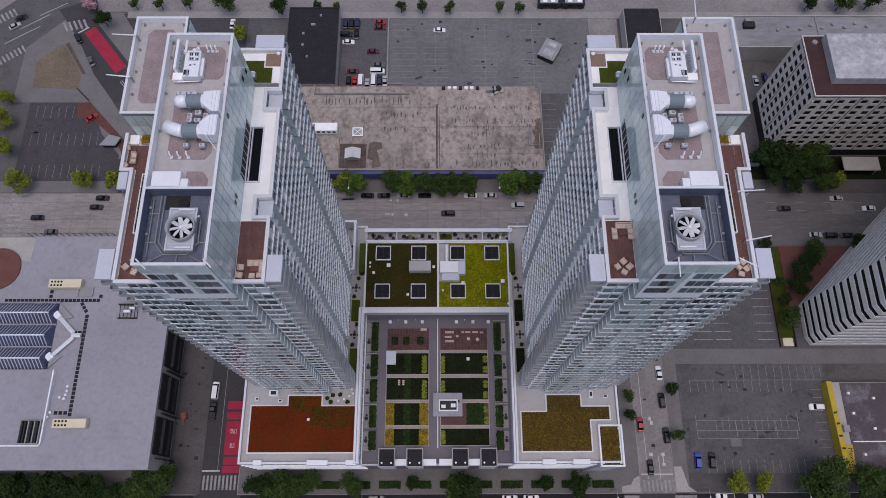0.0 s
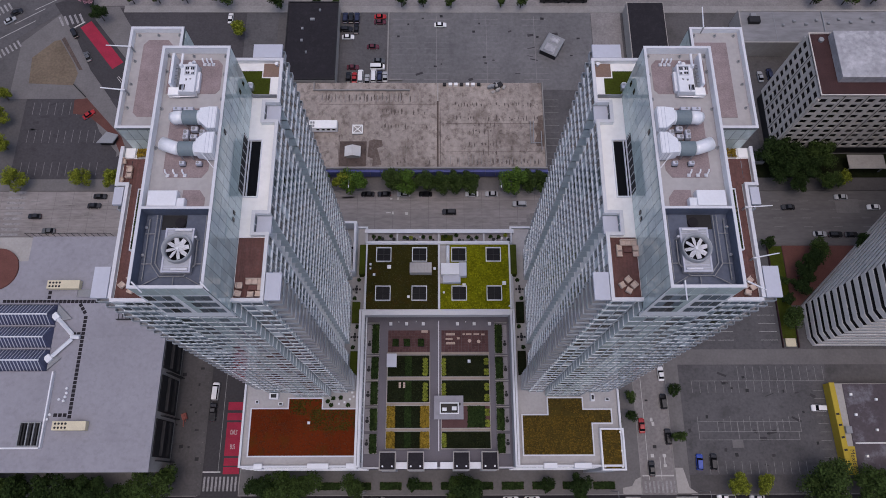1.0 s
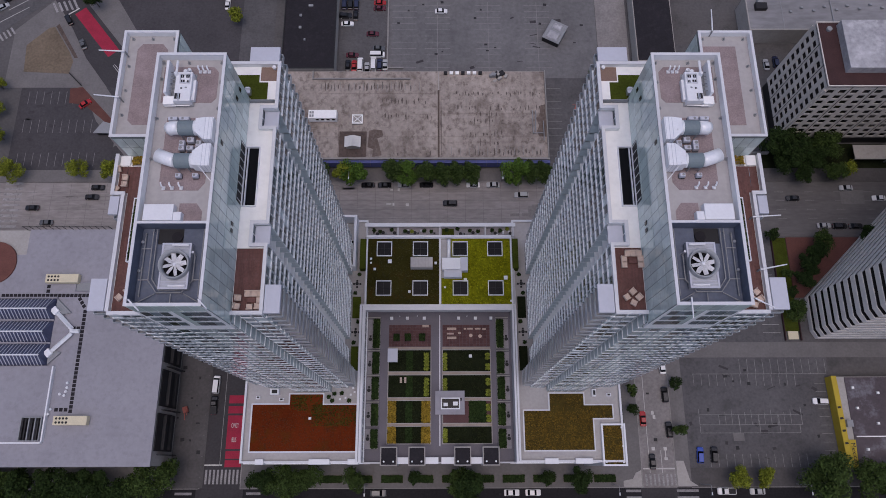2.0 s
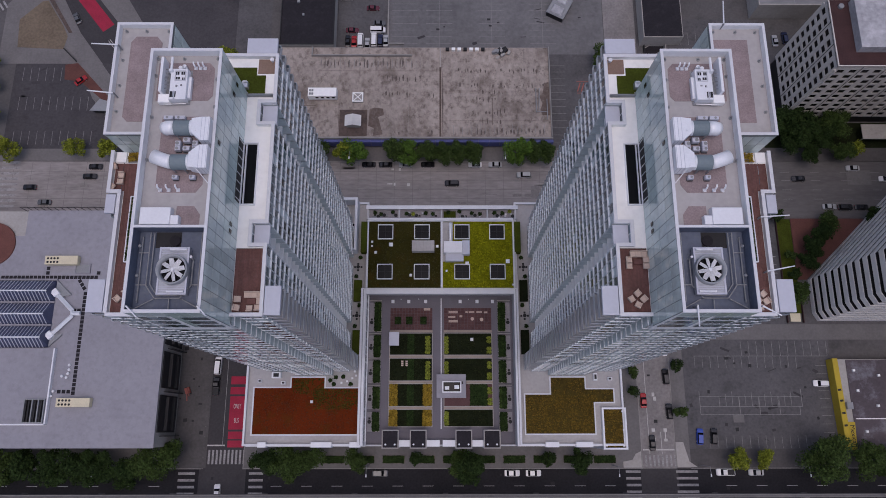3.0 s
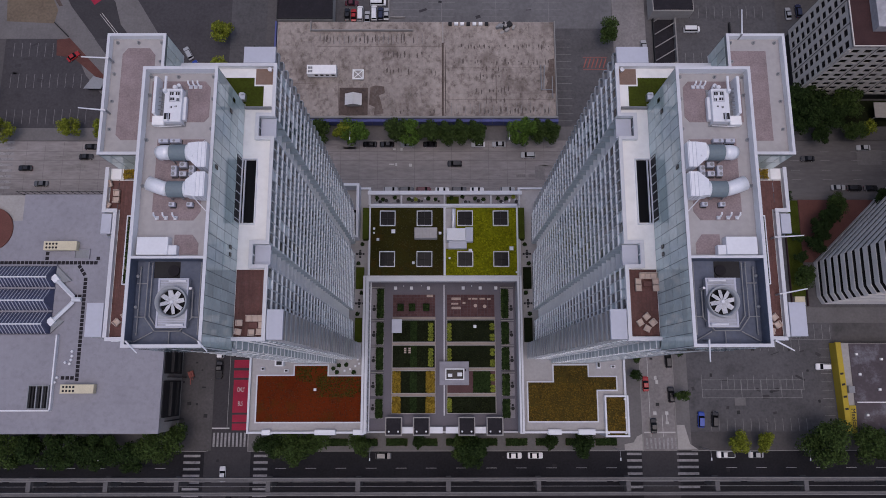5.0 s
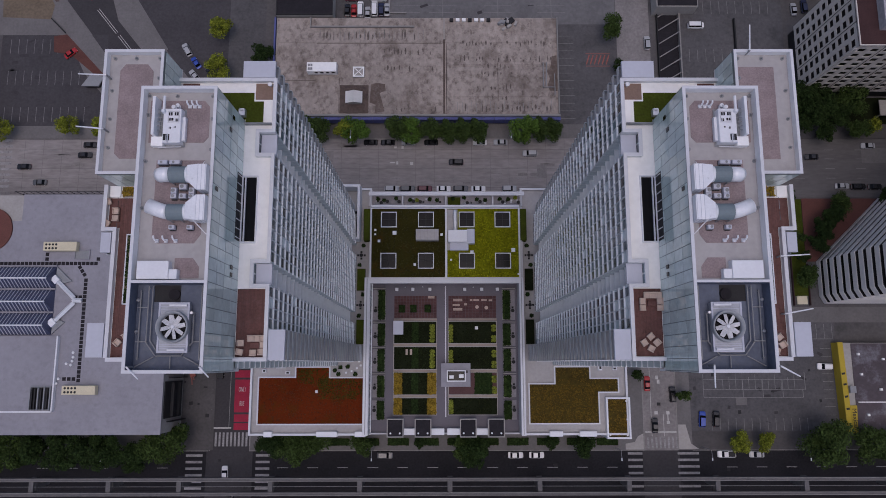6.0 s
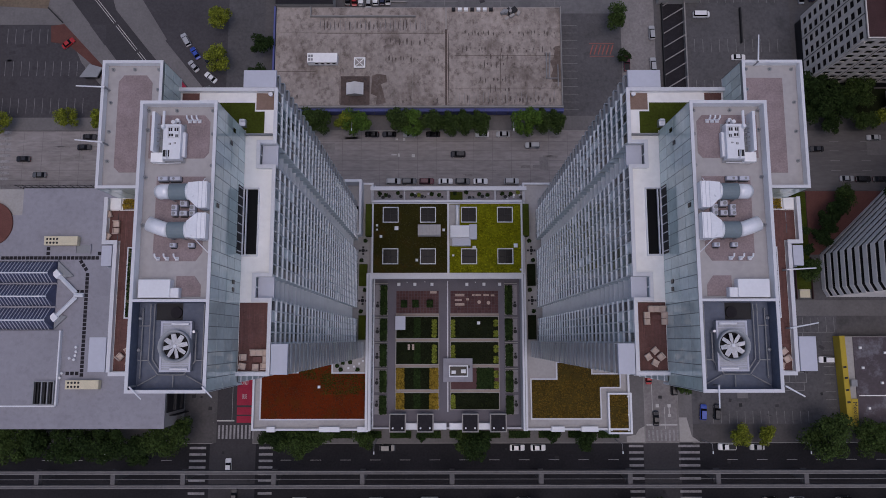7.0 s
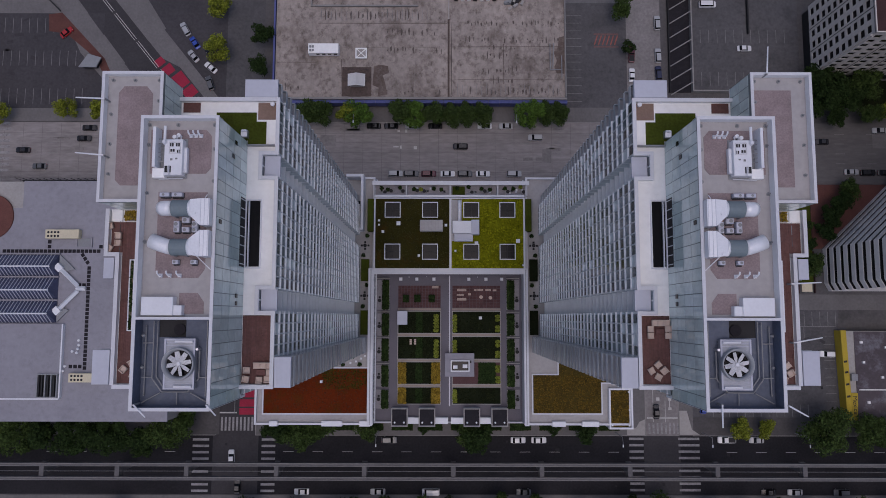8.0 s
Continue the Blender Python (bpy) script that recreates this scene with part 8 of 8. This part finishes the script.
# ---- vehicles ----
def car_proto(name, paint, kind, label):
    L, Wd, H = {"car": (4.5, 1.8, 1.42), "suv": (4.7, 1.9, 1.7), "van": (5.3, 2.0, 2.1), "pickup": (5.5, 1.95, 1.75)}[kind]
    t = thing(name, (0, 0, 0), label, kind if kind != "suv" else "car", "street vehicles")
    hw, belt = Wd / 2, 0.62 * H if kind != "car" else 0.6 * H
    def loft(secs):
        bm = bmesh.new()
        rows = [[bm.verts.new((x, y, z)) for x, y, z in s] for s in secs]
        for a, b in zip(rows, rows[1:]):
            for i in range(len(a)):
                bm.faces.new((a[i], a[(i + 1) % len(a)], b[(i + 1) % len(b)], b[i]))
        bm.faces.new(rows[0][::-1]), bm.faces.new(rows[-1])
        bmesh.ops.recalc_face_normals(bm, faces=bm.faces)
        return bm
    def sec(x, w, z0, z1):
        return [(x, -w, z0), (x, w, z0), (x, w * 1.0, z1 - 0.12), (x, w * 0.86, z1), (x, -w * 0.86, z1), (x, -w, z1 - 0.12)]
    hood = belt - (0.1 if kind != "van" else 0.05)
    part("body", loft([sec(-L / 2, hw * 0.84, 0.32, hood - 0.12), sec(-L / 2 + 0.3, hw, 0.24, hood), sec(-0.2 * L, hw, 0.22, belt), sec(0.2 * L, hw, 0.22, belt), sec(L / 2 - 0.35, hw, 0.24, hood - 0.04), sec(L / 2, hw * 0.8, 0.32, hood - 0.2)]), paint, t)
    if kind == "pickup":
        c0, c1, r0, r1 = -0.06 * L, 0.28 * L, 0.0, 0.18 * L
    elif kind == "van":
        c0, c1, r0, r1 = -0.48 * L, 0.36 * L, -0.46 * L, 0.24 * L
    elif kind == "suv":
        c0, c1, r0, r1 = -0.46 * L, 0.24 * L, -0.4 * L, 0.1 * L
    else:
        c0, c1, r0, r1 = -0.36 * L, 0.22 * L, -0.22 * L, 0.06 * L
    bm = bmesh.new()
    q = [(c0, hw * 0.9, belt - 0.02), (c1, hw * 0.9, belt - 0.02), (r1, hw * 0.72, H - 0.06), (r0, hw * 0.72, H - 0.06)]
    a = [bm.verts.new((x, -w, z)) for x, w, z in q]
    b = [bm.verts.new((x, w, z)) for x, w, z in q]
    bm.faces.new(a), bm.faces.new(b[::-1])
    for i in range(4):
        bm.faces.new((a[i], a[(i + 1) % 4], b[(i + 1) % 4], b[i]))
    bmesh.ops.recalc_face_normals(bm, faces=bm.faces)
    part("glasshouse", bm, M_darkglass, t, "dark car glass")
    part("roof", box(bmesh.new(), r0 - 0.05, r1 + 0.05, -hw * 0.74, hw * 0.74, H - 0.07, H, bevel=0.05), paint, t)
    if kind == "pickup":
        part("bed", box(bmesh.new(), -L / 2 + 0.25, -0.08 * L, -hw * 0.8, hw * 0.8, belt - 0.05, belt + 0.012), M_dark, t, "dark pickup bed")
    for sx in (-0.31, 0.31):
        for sy in (-1, 1):
            bm = bmesh.new()
            tube(bm, (sx * L, sy * (hw - 0.2), 0.32), (sx * L, sy * (hw + 0.01), 0.32), 0.32, 12)
            w = part("wheel", bm, M_rubber, t, "black tyre")
            bm = bmesh.new()
            tube(bm, (sx * L, sy * (hw + 0.01), 0.32), (sx * L, sy * (hw + 0.03), 0.32), 0.19, 8)
            part("rim", bm, M_steel, w)
    for sy in (-0.6, 0.6):
        part("headlight", box(bmesh.new(), L / 2 - 0.22, L / 2 - 0.04, sy * hw - 0.16, sy * hw + 0.16, hood - 0.3, hood - 0.18), M_whitemetal, t)
        part("tail_light", box(bmesh.new(), -L / 2 - 0.02, -L / 2 + 0.1, sy * hw - 0.14, sy * hw + 0.14, hood - 0.32, hood - 0.16), M_redlane, t)
    return t


def paint(name, col):
    return mat("car_paint_" + name, col, 0.25, 0.03, 0.5, 2, 0.0, spec=0.6)


P = {"white": paint("white", (0.75, 0.75, 0.75)), "silver": paint("silver", (0.38, 0.39, 0.4)), "grey": paint("grey", (0.10, 0.105, 0.11)), "black": paint("black", (0.012, 0.012, 0.014)),
     "red": paint("red", (0.36, 0.02, 0.02)), "maroon": paint("maroon", (0.10, 0.02, 0.03)), "blue": paint("blue", (0.03, 0.07, 0.35)), "navy": paint("navy", (0.02, 0.025, 0.06)), "orange": paint("orange", (0.5, 0.08, 0.03))}
fleet = {}


def vehicle(kind, colour, x, y, rot, z=0.0):
    key = (kind, colour)
    m = pose(x, y, z, 0, 0, rot)
    if key not in fleet:
        name = {"car": "car", "suv": "car", "van": "van", "pickup": "pickup_truck"}[kind]
        lab = {"car": "%s saloon car standing on the asphalt", "suv": "%s estate car with a tall body on the asphalt", "van": "%s panel van standing on the asphalt", "pickup": "%s pickup truck with an open bed"}[kind] % colour
        fleet[key] = car_proto(name, P[colour], kind, lab)
        fleet[key].matrix_basis = m
        return fleet[key]
    return copy_thing(fleet[key], m)


cars_a = [("van", "white", -69.0, 39.8, 88), ("pickup", "black", -69.2, 33.6, 90), ("car", "white", 68.4, 44.9, 92), ("suv", "black", 68.3, 36.4, 92), ("car", "red", 61.0, 29.2, 90), ("suv", "black", 68.6, 26.0, 92),
    ("suv", "blue", 77.2, 18.6, 86, 0.03), ("suv", "black", 81.4, 18.7, 86, 0.03), ("suv", "white", 115.8, 34.3, 178, 0.03), ("car", "black", 62.8, 14.6 + 2.2, 90), ("pickup", "white", 83.9, 8.4, 180), ("car", "silver", 93.0, 8.3, 180),
    ("car", "white", 20.5, 8.2, 0), ("car", "white", 26.8, 8.2, 0), ("suv", "grey", -18.7, 8.2, 0), ("car", "white", 0.2, 174.2, 0, 0.03), ("suv", "navy", -35.2, 177.2, 90, 0.035), ("suv", "black", -33.0, 177.2, 90, 0.035)]
cars_b = [("suv", "navy", -30.8, 177.2, 90, 0.035), ("suv", "black", -34.6, 172.2, 0, 0.035), ("car", "white", -33.8, 168.8, 0, 0.035), ("car", "black", -30.9, 172.4, 90, 0.035), ("car", "red", -22.2, 177.8, 0, 0.035), ("car", "maroon", -22.2, 175.4, 0, 0.035),
    ("car", "maroon", -24.5, 164.6, 0, 0.035), ("car", "grey", -22.2, 158.6, 0, 0.035), ("van", "white", -22.6, 155.6 + 0.2, 0, 0.035), ("car", "black", -33.0, 151.6, 90, 0.035), ("car", "red", -30.8, 151.4, 90, 0.035), ("van", "white", -28.6, 151.8, 90, 0.035),
    ("car", "silver", -26.2, 150.6, 90, 0.035), ("van", "white", -23.9, 152.0, 90, 0.035), ("suv", "navy", -21.7, 151.8, 90, 0.035), ("car", "silver", -19.6 - 0.2, 151.8, 90, 0.035), ("car", "maroon", -31.5, 155.8, 0, 0.035), ("car", "black", -114.7, 105.0, 0)]
cars_c = [("car", "black", -116.2, 101.6, 0), ("car", "black", -135.4, 97.8, 180), ("car", "grey", -129.9, 92.6, 180), ("suv", "silver", -17.5, 90.4, 0), ("suv", "grey", -12.5, 90.4, 0), ("suv", "maroon", -7.0, 90.4, 0),
    ("car", "white", -1.0, 90.4, 0), ("suv", "grey", 4.4, 90.4, 0), ("car", "white", 10.1, 90.4, 0), ("suv", "silver", 19.9, 90.4, 0), ("suv", "black", 3.0, 99.2, 180), ("suv", "silver", 26.8, 102.1, 180),
    ("car", "black", -24.5, 105.8, 180), ("car", "black", -19.0, 105.8, 180), ("car", "silver", -12.3, 105.8, 180), ("car", "black", -5.0, 105.8, 180), ("car", "white", 10.7, 105.8, 180), ("car", "silver", 17.4, 105.8, 180)]
cars_d = [("car", "black", 117.5, 100.9, 180), ("car", "silver", 136.1, 104.6, 180), ("car", "white", 146.5, 100.9, 180), ("car", "silver", 126.5, 91.2, 0), ("suv", "black", 131.6, 91.0, 0), ("car", "black", 137, 91, 0),
    ("suv", "silver", -85.5, 137.5, 120), ("car", "blue", -82.3, 133.0, 125), ("car", "silver", -82.6, 128.6, 130), ("suv", "black", -76.9, 129.4, 135), ("car", "white", -76.9, 124.8, 140), ("suv", "grey", -77.0, 119.6, 110),
    ("car", "red", -123.7, 136.4, 40, 0.03), ("car", "black", -157.6, 179.6, 33), ("car", "silver", -159.3, 176.0, 33), ("car", "grey", -128.1, 160.3, 118, 0.012), ("car", "white", -81.8 + 4, 177.1, 90, -0.02), ("suv", "silver", 66.4, 139.9, 92)]
cars_e = [("suv", "silver", 66.4, 129.0, 92), ("suv", "navy", 66.4, 123.2, 92), ("pickup", "maroon", 57.9, 129.5, 88), ("car", "white", 57.9, 122.6, 88), ("van", "white", 82.4, 145.6, 0, 1.0), ("car", "white", 93.8, 131.1, 0, 1.0),
    ("car", "silver", 72.0 + 44, 152.0, 92, -0.06), ("suv", "navy", 119.5, 153.0, 92, -0.06), ("car", "black", -64.5, -6.2 + 0.5, 90), ("car", "white", -66.5, 4.5 - 1.5, 92), ("car", "white", -45, -7.1, 180), ("van", "white", -6, -7.1, 180),
    ("car", "silver", -22, -7.1, 180), ("car", "grey", 22, -7.1, 180), ("car", "black", 96, -7.1, 180), ("car", "silver", 104, -7.1, 180), ("suv", "grey", 118, -7.1, 180), ("suv", "black", -134.6, 170.4, 122, 0.012)]
cars = cars_a + cars_b + cars_c + cars_d + cars_e
for c in cars:
    vehicle(*c)
bus = thing("city_bus", (46.5, 186, 0), "long articulated bus with a dark roof on the far street", "bus")
part("body", B(37.6, 46.0, 184.4, 187.0, 0.4, 3.1, bevel=0.12), P["black"], bus)
part("body", B(47.0, 55.4, 184.4, 187.0, 0.4, 3.1, bevel=0.12), P["black"], bus)
part("roof_fairing", B(38.4, 45.2, 184.8, 186.6, 3.1, 3.25, bevel=0.05), M_foil, bus, "pale roof fairing")
part("roof_fairing", B(47.8, 54.6, 184.8, 186.6, 3.1, 3.25, bevel=0.05), M_foil, bus, "pale roof fairing")
part("bellows", B(46.0, 47.0, 184.6, 186.8, 0.5, 2.95), M_dark, bus)
for x in (39.5, 42.5, 49, 52.5):
    part("roof_hatch", B(x, x + 1.6, 185.0, 186.4, 3.25, 3.4, bevel=0.05), M_white, bus)
    part("window", B(x, x + 1.9, 184.36, 184.4, 1.5, 2.6), M_darkglass, bus)
for x in (39.2, 44.6, 48.6, 54.0):
    for y in (184.42, 186.98):
        part("wheel", tube(bmesh.new(), (x, y - 0.12, 0.48), (x, y + 0.05, 0.48), 0.48, 12), M_rubber, bus)

# ---- pavement joints cut as separate flags along the tower block ----
fl2 = shape_mesh("flag", ([(x, y, z) for z in (0, 1) for x, y in ((-.5, -.5), (.5, -.5), (.5, .5), (-.5, .5))], [(3, 2, 1, 0), (4, 5, 6, 7), (0, 1, 5, 4), (1, 2, 6, 5), (2, 3, 7, 6), (3, 0, 4, 7)]), M_walkdark)
fl = shape_mesh("flag", ([(x, y, z) for z in (0, 1) for x, y in ((-.5, -.5), (.5, -.5), (.5, .5), (-.5, .5))], [(3, 2, 1, 0), (4, 5, 6, 7), (0, 1, 5, 4), (1, 2, 6, 5), (2, 3, 7, 6), (3, 0, 4, 7)]), M_walk)
pvb = bpy.data.objects["pavement_west"]
pieces("flag", fl2, [pose(-79.0 + 2.4 * i, 11.2 + 3.0 * j, W) @ Matrix.Diagonal((2.36, 2.96, 0.012 + 0.004 * ((i * 7 + j * 3) % 3), 1)) for i in range(4) for j in range(24)], pvb)
pve = bpy.data.objects["pavement_east"]
pieces("flag", fl, [pose(70.8 + 2.0 * i, 16.5 + 3.0 * j, W) @ Matrix.Diagonal((1.96, 2.96, 0.012 + 0.004 * ((i * 5 + j * 3) % 3), 1)) for i in range(2) for j in range(10)], pve)

# ---- street lamps ----
def street_lamp(x, y, rot):
    l = thing("street_lamp", (0, 0, 0), "slim grey street lamp with a single arm", "lamp", "street lamps")
    part("pole", tube(bmesh.new(), (0, 0, 0), (0, 0, 8.5), 0.11, 8, 0.07), M_grey, l)
    part("arm", tube(bmesh.new(), (0, 0, 8.4), (2.2, 0, 8.8), 0.06, 6), M_grey, l)
    part("head", box(bmesh.new(), 2.0, 2.8, -0.15, 0.15, 8.7, 8.85, bevel=0.04), M_whitemetal, l)
    l.matrix_basis = pose(x, y, W, 0, 0, rot)
    return l


first = street_lamp(50.3, 10.4, -90)
for x, y, r in ((-22.0, 10.4, -90), (76.5, 10.4, -90), (-57.5, 50, 180), (57.5, 55, 0), (-30, 107.2, -90), (20, 107.2, -90), (105, 10.3, -90), (-100, 10.3, -90), (50, 107.2, -90)):
    copy_thing(first, pose(x, y, W, 0, 0, r))
ex = thing("orange_digger", (-77.6, 31.8, W), "small orange-pink lift machine parked on the pavement", "machine")
part("body", B(-78.4, -76.9, 31.4, 33.2, W + 0.3, W + 1.3, rot=20, bevel=0.1), M_redfade, ex)
part("boom", tube(bmesh.new(), (-77.7, 31.6, W + 1.2), (-77.2, 29.2, W + 2.0), 0.16, 6), M_redfade, ex)
part("boom", tube(bmesh.new(), (-77.7, 33.0, W + 1.2), (-76.6, 30.6, W + 2.2), 0.14, 6), M_redfade, ex)
for dx in (-0.55, 0.55):
    part("track", B(-77.65 + dx - 0.2, -77.65 + dx + 0.2, 31.3, 33.3, W, W + 0.45, rot=20, bevel=0.1), M_dark, ex)
